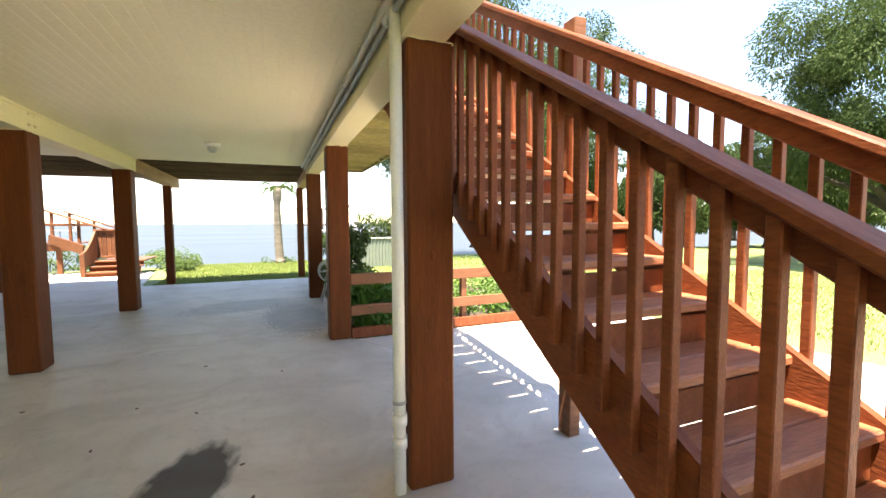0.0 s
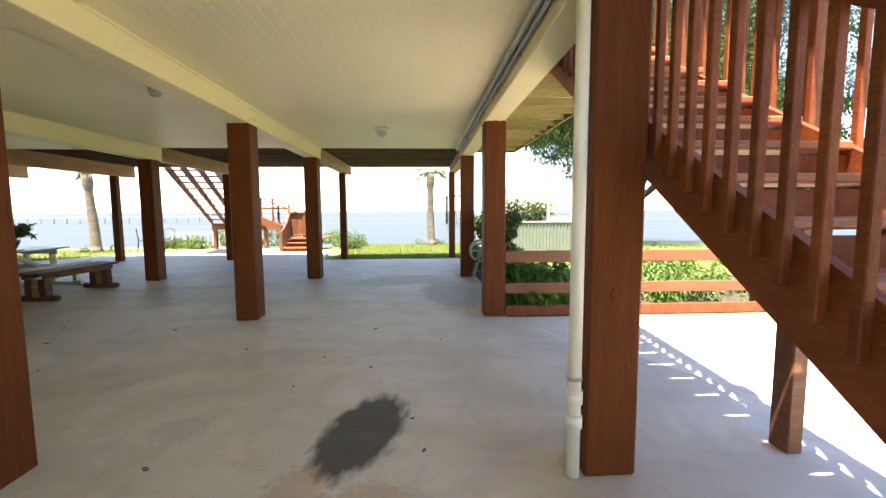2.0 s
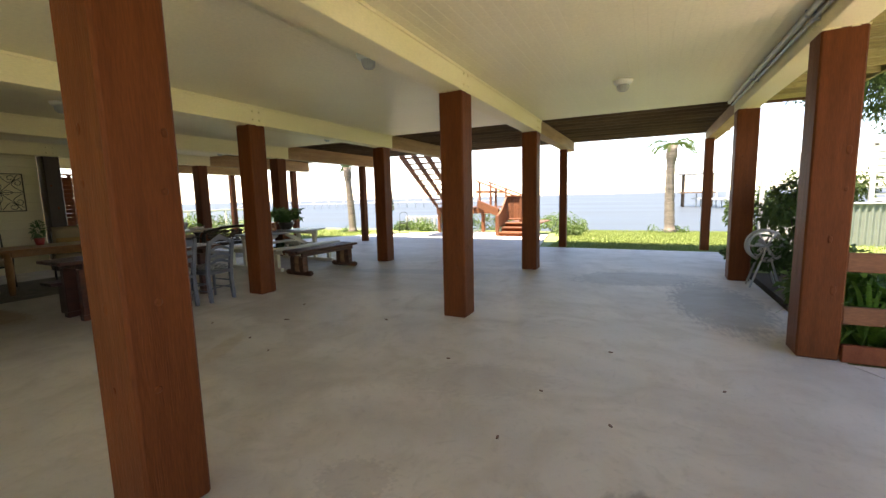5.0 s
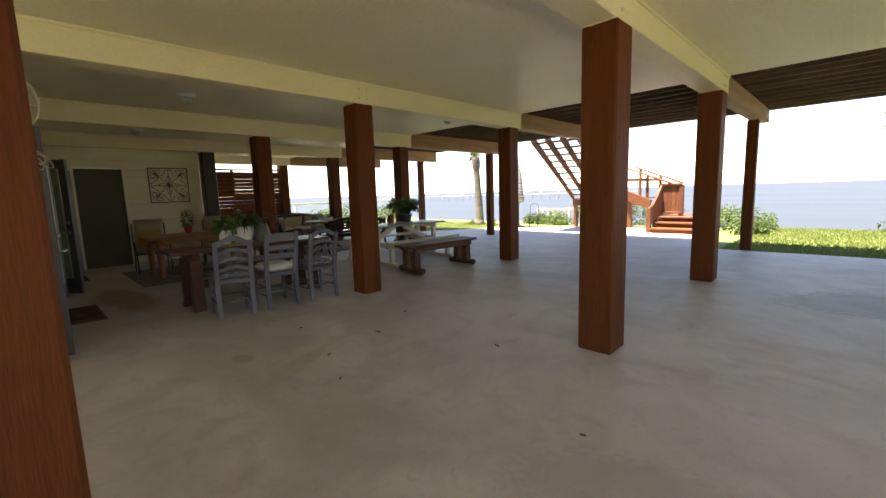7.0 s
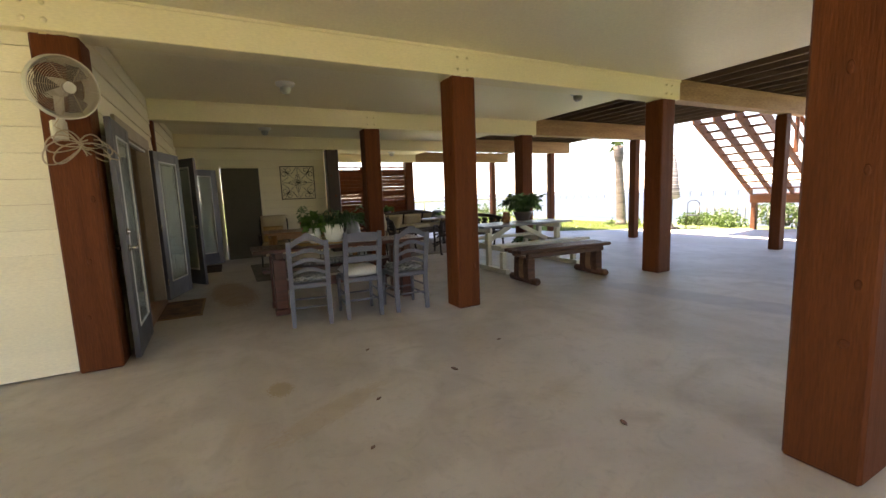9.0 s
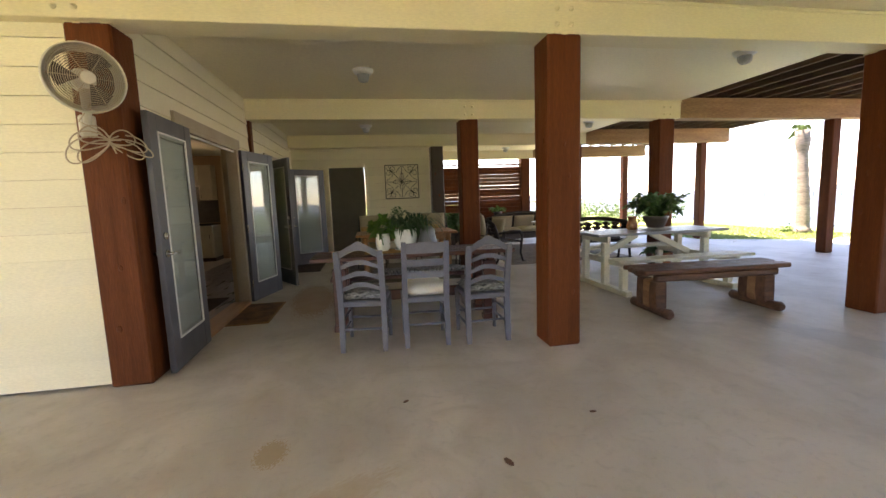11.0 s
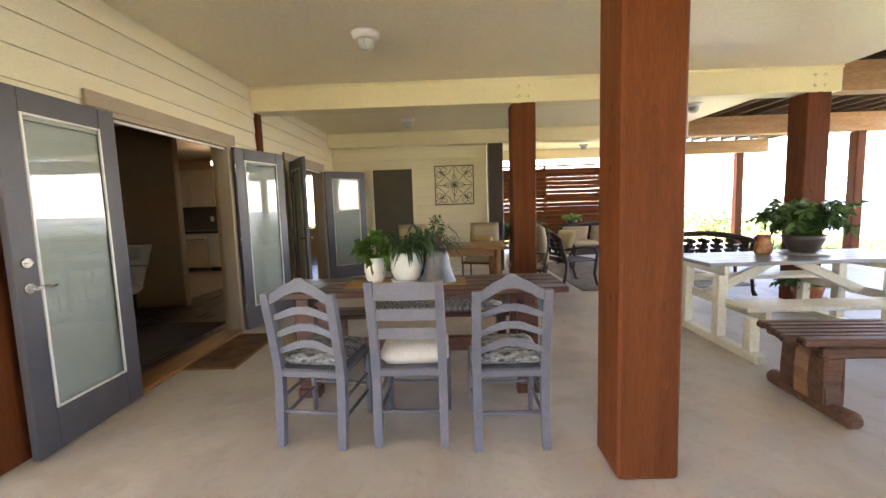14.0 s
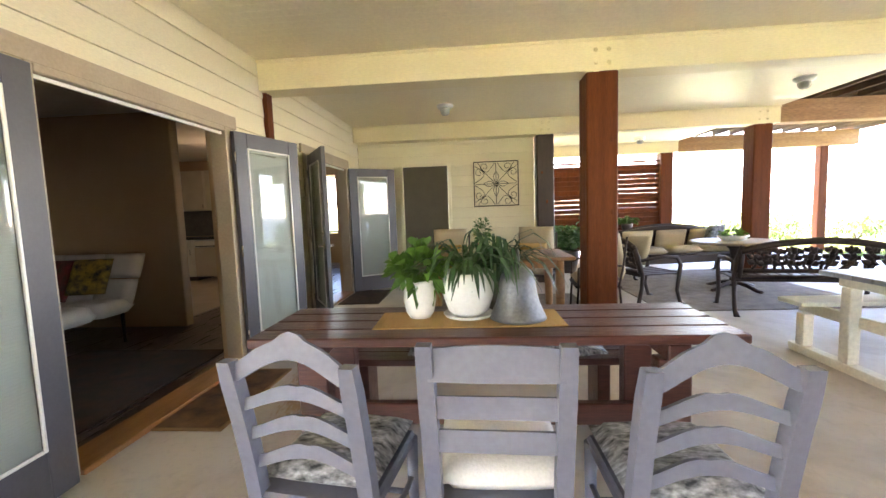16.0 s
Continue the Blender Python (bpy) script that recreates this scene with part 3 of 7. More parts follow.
for letter, y0, end in (("A", -6, 14.35), ("B", -6, 14.4), ("C", -6, 14.4), ("D", WALL_Y, 14.4), ("E", WALL_Y, 14.4), ("F", 6.4, 14.4)):
    beam(letter, y0, end)


bm = BM()
lathe(bm, [(0.017, -0.006), (0.0165, 0.001), (0.010, 0.0035), (0.004, 0.002)], n=10)
KNOT = finish("knot", bm, M_POST)


def post(x, y, knots=4, seed=0, size=POST, mat=M_POST, high=BEAM_Z):
    p = thing("post", pose(x, y, 0), "square red-brown stained timber post on concrete" if size == POST else "slim red-brown stained post under the deck's edge", "post", "posts under the house")
    rng = random.Random(seed)
    bm = BM()
    box(bm, (0, 0, high / 2), (size, size, high), 0.014)
    part("shaft", bm, mat, p)
    if size == POST:
        bm = BM()
        for a in range(4):
            dx, dy = ((1, 0), (0, 1), (-1, 0), (0, -1))[a]
            for q in range(5):
                w = size / 5 * rng.uniform(0.8, 1.0)
                o = (q - 2) * size / 5
                hgt = rng.uniform(0.004, 0.013)
                box(bm, (dx * (size / 2 + 0.001) + dy * o, dy * (size / 2 + 0.001) + dx * o, high - hgt / 2), (0.006 if dx else w, 0.006 if dy else w, hgt), 0.001)
        part("caulk", bm, M_BEAM, p, "ragged pale caulk under the beam")
    for k in range(knots):
        z = 0.55 + k * 0.42 + rng.uniform(-0.12, 0.12)
        for face in ((0, -1), (1, 0)):
            o = rng.uniform(-0.06, 0.1)
            c = Vector((face[0] * size / 2 + (0 if face[0] else o), face[1] * size / 2 + (0 if face[1] else o), z + rng.uniform(-0.05, 0.05)))
            r = rng.uniform(0.012, 0.02)
            d = Vector((face[0], face[1], 0))
            piece("knot", KNOT, p, Matrix.Translation(c) @ d.to_track_quat("Z", "X").to_matrix().to_4x4() @ Matrix.Diagonal((r / 0.016 * rng.uniform(1, 2.2), r / 0.016, 1, 1)))
    return p


pn = 0
for letter in "ABCDEF":
    for r, y in enumerate(ROW):
        if letter in "DEF" and r == 0:
            continue
        pn += 1
        x, y = {"A0": (1.725, 3.03), "A3": (1.62, 13.9), "C0": (-5.195, 3.115)}.get(letter + str(r), (LINE[letter], y))
        if r == 3 and letter != "A":
            x, y = x - 0.045, 13.71
        # post E1 takes a far darker timber colour than its neighbours
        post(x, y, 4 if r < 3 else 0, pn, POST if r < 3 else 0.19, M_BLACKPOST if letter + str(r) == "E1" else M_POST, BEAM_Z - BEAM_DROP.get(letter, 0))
# landward posts of the two open lines stand behind the eye
post(LINE["A"], -0.5, 3, 90, high=BEAM_Z + 0.045)
post(LINE["B"], -0.5, 3, 91)

# ---- walls of lapped boards ----
def board_wall(name, p0, p1, z0, z1, out, holes=(), label="cream lapped board siding wall", expo=0.19, thick=0.14):
    """A wall from p0 to p1 with its face on that line; out: the way its boards face. holes: (from, to, bottom, top) along it."""
    p0, p1 = Vector((*p0, 0)), Vector((*p1, 0))
    d = (p1 - p0).normalized()
    length = (p1 - p0).length
    o = Vector((*out, 0))
    ang = math.atan2(d.y, d.x)
    core = BM()
    cuts = sorted({0, length, *[h[0] for h in holes], *[h[1] for h in holes]})
    for a, b in zip(cuts, cuts[1:]):
        mid = (a + b) / 2
        spans = [(z0, z1)]
        for h in holes:
            if h[0] < mid < h[1]:
                spans = [s for s in ((z0, h[2]), (h[3], z1)) if s[1] - s[0] > 0.02]
        for s0, s1 in spans:
            c = p0 + d * mid - o * (0.022 + thick / 2)
            box(core, (c.x, c.y, (s0 + s1) / 2), (b - a, thick, s1 - s0), 0.0, (0, 0, math.degrees(ang)))
    wall = structure(name, core, M_INWALL, label)
    n = math.ceil((z1 - z0) / expo)
    shared = {}
    for i in range(n):
        za, zb = z0 + i * expo, min(z0 + (i + 1) * expo, z1)
        segs = [(0, length)]
        for h in holes:
            if za < h[3] - 0.02 and zb > h[2] + 0.02:
                segs = [q for s in segs for q in ((s[0], min(s[1], h[0])), (max(s[0], h[1]), s[1])) if q[1] - q[0] > 0.03]
        for a, b in segs:
            key = (round(b - a, 3), round(zb - za, 3))
            if key not in shared:
                bm = BM()
                w, hgt = b - a - 0.003, zb - za
                # a wedge board: thicker at its lower edge
                prof = [(0.0, 0.0025), (0.026, 0.0025), (0.026, 0.0065), (0.012, hgt), (0.0, hgt)]
                rows = [[bm.verts.new((x, -t, z)) for t, z in prof] for x in (-w / 2, w / 2)]
                for k in range(5):
                    bm.faces.new((rows[0][k], rows[0][(k + 1) % 5], rows[1][(k + 1) % 5], rows[1][k]))
                bm.faces.new(rows[0])
                bm.faces.new(rows[1][::-1])
                shared[key] = finish("board", bm, M_SIDING)
            c = p0 + d * (a + b) / 2 - o * 0.022
            face = math.atan2(-o.y, -o.x) - math.pi / 2
            piece("board", shared[key], wall, pose(c.x, c.y, za, 0, 0, math.degrees(face)))
    return wall


OPEN1, OPEN2 = (-7.62, -6.02), (-10.88, -9.3)
DOOR_H = 2.07
x_start = LINE["C"] - 0.1
board_wall("wall_doors", (WALL_E, WALL_Y), (x_start, WALL_Y), 0.02, CEIL_Z, (0, 1),
           [(OPEN2[0] - WALL_E, OPEN2[1] - WALL_E, 0, DOOR_H), (OPEN1[0] - WALL_E, OPEN1[1] - WALL_E, 0, DOOR_H)])
board_wall("wall_corner", (-5.08, -6), (-5.08, 2.968), 0.02, BEAM_Z - 0.04, (1, 0))
board_wall("wall_ornament", (WALL_E, WALL_Y), (WALL_E, 6.4), 0.02, CEIL_Z, (1, 0), [(4.05 - WALL_Y, 4.86 - WALL_Y, 0, 2.12)])
board_wall("wall_north", (-15.02, 6.62), (WALL_E - 0.05, 6.62), 0.02, CEIL_Z, (0, 1))

# dark stud strips beside the boards, where posts stand in the wall
bm = BM()
box(bm, (LINE["D"], WALL_Y + 0.015, BEAM_Z / 2), (0.12, 0.05, BEAM_Z), 0.005)
structure("trim_post_d", bm, M_POST, "stained post set in the board wall")


def casing(name, x0, x1, h):
    c = thing(name, pose((x0 + x1) / 2, WALL_Y, 0), "taupe painted door frame round an open double doorway", "door frame")
    c["kind"] = "structure"
    w = x1 - x0
    for sx in (-1, 1):
        bm = BM()
        box(bm, (sx * (w / 2 - 0.02), -0.03, h / 2), (0.04, 0.14, h), 0.004)
        part("jamb", bm, M_TAUPE, c)
        bm = BM()
        box(bm, (sx * (w / 2 + 0.035), 0.014, h / 2 + 0.03), (0.085, 0.03, h + 0.06), 0.005)
        part("casing_board", bm, M_TAUPE, c)
    bm = BM()
    box(bm, (0, -0.03, h - 0.02), (w - 0.085, 0.14, 0.04), 0.004)
    part("head", bm, M_TAUPE, c)
    bm = BM()
    box(bm, (0, 0.016, h + 0.055), (w + 0.3, 0.032, 0.11), 0.005)
    part("head_board", bm, M_TAUPE, c)
    bm = BM()
    box(bm, (0, -0.03, h - 0.05), (w - 0.085, 0.02, 0.012), 0.002)
    box(bm, (0, 0.0, h - 0.055), (w - 0.085, 0.02, 0.022), 0.002)
    part("weatherstrip", bm, M_WHITE, c, "white weatherstrip")
    bm = BM()
    box(bm, (0, -0.06, 0.018), (w - 0.085, 0.24, 0.035), 0.006)
    part("threshold", bm, M_OAK, c, "worn wooden threshold")


casing("door_frame", OPEN1[0], OPEN1[1], DOOR_H)
casing("door_frame", OPEN2[0], OPEN2[1], DOOR_H)


def glazed_leaf(hinge, free, flip=1, handle=True, label="dark grey glazed door leaf standing open, blinds behind glass"):
    """A door leaf from its hinge line to its free edge."""
    h, f = Vector((*hinge, 0)), Vector((*free, 0))
    d = f - h
    w, ht, t = 0.80, 2.03, 0.045
    e = thing("door_leaf", pose(h.x, h.y, 0.012, 0, 0, math.degrees(math.atan2(d.y, d.x))), label, "door", "open glazed doors")
    st, top, bot = 0.135, 0.13, 0.24
    for x in (st / 2, w - st / 2):
        bm = BM()
        box(bm, (x, 0, ht / 2), (st, t, ht), 0.004)
        part("stile", bm, M_DOOR, e)
    for z, s in ((ht - top / 2, top), (bot / 2, bot)):
        bm = BM()
        box(bm, (w / 2, 0, z), (w - 2 * st - 0.002, t - 0.002, s), 0.003)
        part("rail", bm, M_DOOR, e)
    gw, gh, gz = w - 2 * st, ht - top - bot, bot + (ht - top - bot) / 2
    for sy in (-1, 1):
        bm = BM()
        for x in (-gw / 2 + 0.0075, gw / 2 - 0.0075):
            box(bm, (w / 2 + x, sy * (t / 2 - 0.001), gz), (0.015, 0.014, gh), 0.003)
        for z in (-gh / 2 + 0.0075, gh / 2 - 0.0075):
            box(bm, (w / 2, sy * (t / 2 - 0.001), gz + z), (gw - 0.032, 0.014, 0.015), 0.003)
        part("glazing_bead", bm, M_WHITE, e, "pale glazing bead")
        bm = BM()
        box(bm, (w / 2, sy * 0.016, gz), (gw - 0.002, 0.004, gh - 0.002), 0.001)
        g = part("pane", bm, M_GLASS, e, "clear glass pane")
        g.visible_shadow = False
    bm = BM()
    n = 96
    for i in range(n):
        box(bm, (w / 2, 0, gz - gh / 2 + (i + 0.5) * (gh - 0.05) / n), (gw - 0.012, 0.026, 0.002), 0.0006, (74 * flip, 0, 0))
    box(bm, (w / 2, 0, gz + gh / 2 - 0.022), (gw - 0.012, 0.018, 0.03), 0.002)
    part("blind", bm, M_BLIND, e, "closed white slat blind between the panes")
    if handle:
        for sy in (-1, 1):
            bm = BM()
            rod(bm, (w - 0.065, sy * t / 2, 0.95), (w - 0.065, sy * (t / 2 + 0.012), 0.95), 0.03, 0.028, 16)
            rod(bm, (w - 0.065, sy * (t / 2 + 0.012), 0.95), (w - 0.065, sy * (t / 2 + 0.05), 0.95), 0.011, 0.011, 10)
            tube(bm, [(w - 0.06, sy * (t / 2 + 0.05), 0.95), (w - 0.11, sy * (t / 2 + 0.055), 0.955), (w - 0.15, sy * (t / 2 + 0.05), 0.945), (w - 0.185, sy * (t / 2 + 0.045), 0.95)],
                 [0.011, 0.010, 0.009, 0.006], 8)
            part("lever_handle", bm, M_CHROME, e, "nickel lever handle")
            bm = BM()
            rod(bm, (w - 0.065, sy * t / 2, 1.09), (w - 0.065, sy * (t / 2 + 0.014), 1.09), 0.03, 0.026, 16)
            box(bm, (w - 0.065, sy * (t / 2 + 0.02), 1.09), (0.034, 0.02, 0.012), 0.003)
            part("deadbolt", bm, M_CHROME, e, "nickel deadbolt turn")
    for z in (0.25, 1.0, 1.8):
        bm = BM()
        rod(bm, (-0.006, -t / 2 - 0.004, z - 0.05), (-0.006, -t / 2 - 0.004, z + 0.05), 0.007, n=8)
        part("hinge", bm, M_CHROME, e)
    return e


glazed_leaf((-6.0, 3.315), (-5.2, 3.335))
glazed_leaf((-7.64, 3.30), (-8.42, 3.52), -1, False)
glazed_leaf((-9.28, 3.30), (-8.62, 3.72))
glazed_leaf((-10.9, 3.30), (-11.36, 3.98), -1, False)

# plain dark door in the side wall
e = thing("door_3", pose(WALL_E - 0.03, 4.455, 0), "closed plain olive-brown door in the board wall", "door")
e["kind"] = "structure"
bm = BM()
box(bm, (0, 0, 1.055), (0.045, 0.80, 2.11), 0.004)
part("door_panel", bm, M_DARKDOOR, e)
for y, s, z, h in ((-0.435, 0.06, 1.07, 2.14), (0.435, 0.06, 1.07, 2.14), (0, 0.81, 2.145, 0.06)):
    bm = BM()
    box(bm, (0.04, y, z), (0.03, s, h), 0.004)
    part("casing_board", bm, M_SIDING, e)

# ---- deck over the seaward edge ----
deck = thing("deck", pose(0, 0, 0), "raised seaward deck on dark joists, seen from below", "deck")
deck["kind"] = "structure"
DECK_Y = 14.5
jm = {}
def joist(parent, x0, x1, y, mat, z=3.015, h=0.235, w=0.042):
    key = (round(x1 - x0, 3), mat.name, h)
    if key not in jm:
        bm = BM()
        box(bm, (0, 0, 0), (x1 - x0, w, h), 0.004)
        jm[key] = finish("joist", bm, mat)
    piece("joist", jm[key], parent, pose((x0 + x1) / 2, y, z))
letters = "FEDCBA"
y = PAINT_END + 0.06
while y < DECK_Y - 0.1:
    for a, b in zip(letters, letters[1:]):
        joist(deck, LINE[a] + 0.002, LINE[b] - 0.002, y, M_JOIST)
    y += 0.4
bm = BM()
box(bm, (-6.7, DECK_Y - 0.02, 3.01), (17.6, 0.045, 0.25), 0.004)
part("rim_board", bm, M_CEDAR, deck)
me = None
bm = BM()
box(bm, (0, 0, 0), (17.6, 0.138, 0.032), 0.004)
me = finish("deck_board", bm, M_JOIST)
y = PAINT_END + 0.08
while y < DECK_Y:
    piece("deck_board", me, deck, pose(-6.7, y, 3.15))
    y += 0.145

# side deck, east of the house, with its railing
side = thing("side_deck", pose(0, 0, 0), "narrow side deck on greenish treated joists above the garden", "deck")
side["kind"] = "structure"
SD0, SD1, SX0, SX1 = 4.95, 10.4, LINE["A"] + bw / 2 + 0.01, 2.86
y = SD0 + 0.05
while y < SD1:
    joist(side, SX0, SX1 - 0.05, y, M_GREENJOIST, 2.93, 0.24)
    y += 0.4
bm = BM()
box(bm, (SX1 - 0.02, (SD0 + SD1) / 2, 2.93), (0.04, SD1 - SD0, 0.25), 0.004)
part("rim_board", bm, M_GREENJOIST, side)
bm = BM()
box(bm, ((SX0 + SX1) / 2, SD1 + 0.02, 2.93), (SX1 - SX0, 0.04, 0.26), 0.004)
part("rim_board", bm, M_CEDAR, side)
bm = BM()
box(bm, (0, 0, 0), (0.138, SD1 - SD0, 0.034), 0.004)
me = finish("deck_board", bm, M_GREENJOIST)
x = SX0 + 0.07
while x < SX1:
    piece("deck_board", me, side, pose(x, (SD0 + SD1) / 2, 3.07))
    x += 0.143
bm = BM()
box(bm, (0, 0, 0), (0.036, 0.036, 0.9), 0.003)
me = finish("baluster", bm, M_RAIL)
y = SD0
while y < SD1 + 0.01:
    piece("baluster", me, side, pose(SX1 - 0.03, y, 3.55))
    y += 0.135
for z, s in ((3.17, (0.04, 0.09)), (4.0, (0.14, 0.04))):
    bm = BM()
    box(bm, (SX1 - 0.03, (SD0 + SD1) / 2, z), (s[0], SD1 - SD0, s[1]), 0.006)
    part("rail", bm, M_RAIL, side)

# ---- near stair, rising along y beside the first post line ----
RISE, RUN = 0.18, 0.2835
NOSE_Y0, NOSE_Z0 = 1.293, 0.90
SX_N, SX_F = 1.985, 2.80
def nose_z(y):
    return NOSE_Z0 + (y - NOSE_Y0) * RISE / RUN
stair = thing("outdoor_stair", pose(0, 0, 0), "red-stained timber stair with baluster rails, open underneath", "stair")
ang = math.degrees(math.atan2(RISE, RUN))
y_bot, y_top = -0.12, 4.95
SLOPE = RISE / RUN
for sx in (SX_N - 0.022, SX_F + 0.022):
    bm = BM()
    # stringer: a sloping plank, foot on the slab, head under the side deck
    lo, hi = -0.36, 0.07
    yf = NOSE_Y0 + (0 - NOSE_Z0 - lo) / SLOPE
    ys0 = NOSE_Y0 + (0 - NOSE_Z0 - hi) / SLOPE
    outline = [(yf, 0.0), (y_top, nose_z(y_top) + lo), (y_top, min(nose_z(y_top) + hi, 3.1)), (ys0, 0.0)]
    plate(bm, [(p, q) for p, q in outline], 0.042, Matrix.Translation((sx, 0, 0)) @ Matrix.Rotation(math.pi / 2, 4, "Z"))
    part("stringer", bm, M_RAIL, stair)
bm = BM()
box(bm, (0, 0, 0), (SX_F - SX_N - 0.002, 0.148, 0.042), 0.008)
tread_mesh = finish("tread_board", bm, M_TREAD)
bm = BM()
box(bm, (0, 0, 0), (SX_F - SX_N - 0.002, 0.024, RISE - 0.048), 0.003)
riser_mesh = finish("riser", bm, M_RAIL)
k0 = -4
for k in range(k0, 13):
    ny, nz = NOSE_Y0 + k * RUN, NOSE_Z0 + k * RISE
    for j in (0, 1):
        piece("tread_board", tread_mesh, stair, pose((SX_N + SX_F) / 2, ny + 0.074 + j * 0.152, nz - 0.021))
    piece("riser", riser_mesh, stair, pose((SX_N + SX_F) / 2, ny + 0.045, nz - 0.045 - (RISE - 0.048) / 2 - 0.02))
RAIL_H = 0.87
def sloping(name, x, y0, y1, dz, s, mat):
    bm = BM()
    L = (y1 - y0) / math.cos(radians(ang))
    ym = (y0 + y1) / 2
    box(bm, (x, ym, nose_z(ym) + dz), (s[0], L, s[1]), 0.008, (ang, 0, 0))
    return part(name, bm, mat, stair)
for x, inner in ((SX_N - 0.05, 1), (SX_F + 0.05, -1)):
    up = 0.0 if inner > 0 else 0.08
    sloping("handrail", x, -0.35, 4.9, RAIL_H + up - 0.02, (0.14, 0.042), M_RAIL)
    sloping("rail_board", x + inner * 0.022, -0.35, 4.9, RAIL_H + up - 0.085, (0.04, 0.085), M_RAIL)
bm = BM()
box(bm, (0, 0, 0), (0.038, 0.038, 1.02), 0.004)
bal_mesh = finish("baluster", bm, M_RAIL)
for x in (SX_N - 0.065, SX_F + 0.065):
    y = -0.166
    while y < 4.85:
        piece("baluster", bal_mesh, stair, pose(x, y, nose_z(y) + 0.31))
        y += 0.1332
bm = BM()
box(bm, (2.925, 3.10, 1.54), (0.10, 0.14, 3.08), 0.008)
part("newel_post", bm, M_CEDAR, stair)
for x, y in ((SX_F + 0.07, -0.2), (SX_N - 0.07, -0.2)):
    bm = BM()
    h = 1.15
    box(bm, (x, y, h / 2), (0.115, 0.14, h), 0.008)
    part("support_post", bm, M_CEDAR, stair)

# ---- garden rail east of the second post ----
rail = thing("garden_rail", pose(1.84, 6.5, 0), "low cedar-stained board rail around a planting bed", "fence")
for z, h in ((0.83, 0.16), (0.385, 0.15)):
    bm = BM()
    box(bm, (2.9, -0.04, z), (5.8, 0.045, h), 0.008)
    part("board", bm, M_CEDAR, rail)
bm = BM()
box(bm, (2.9, -0.09, 0.075), (5.8, 0.05, 0.15), 0.008)
part("curb_board", bm, M_RAIL, rail)
for x in (1.78, 3.7, 5.7):
    bm = BM()
    box(bm, (x, 0.03, 0.45), (0.09, 0.09, 0.9), 0.006)
    part("fence_post", bm, M_CEDAR, rail)
bm = BM()
slab(bm, [(1.95, 6.62), (7.6, 6.62), (7.6, 9.4), (3.0, 10.6), (1.95, 10.6)], -0.1, 0.03)
structure("planting_bed", bm, M_SOIL, "dark garden soil under plants")

# ---- dining corner by the doors ----
def arch(w, z, h, rise, shape, n=14):
    """The outline of a chair slat: w wide, h high, its edges rising in the middle."""
    top, bot = [], []
    for i in range(n + 1):
        u = 2 * i / n - 1
        if shape == "crest":
            b = max(0.0, math.cos(u * math.pi / 2)) ** 1.3 + 0.12 * math.exp(-(u * 5) ** 2) - 0.10 * math.exp(-((abs(u) - 0.33) * 8) ** 2)
        elif shape == "wave":
            b = max(0.0, math.cos(u * math.pi / 2)) ** 1.5 - 0.12 * math.exp(-(u * 9) ** 2)
        else:
            b = 0.35 * max(0.0, math.cos(u * math.pi / 2))
        top.append((u * w / 2, z + h / 2 + rise * b))
        bot.append((u * w / 2, z - h / 2 + rise * 0.85 * (max(0.0, math.cos(u * math.pi / 2)) ** 1.3 if shape != "flat" else -0.1 * math.cos(u * math.pi / 2))))
    return top + bot[::-1]


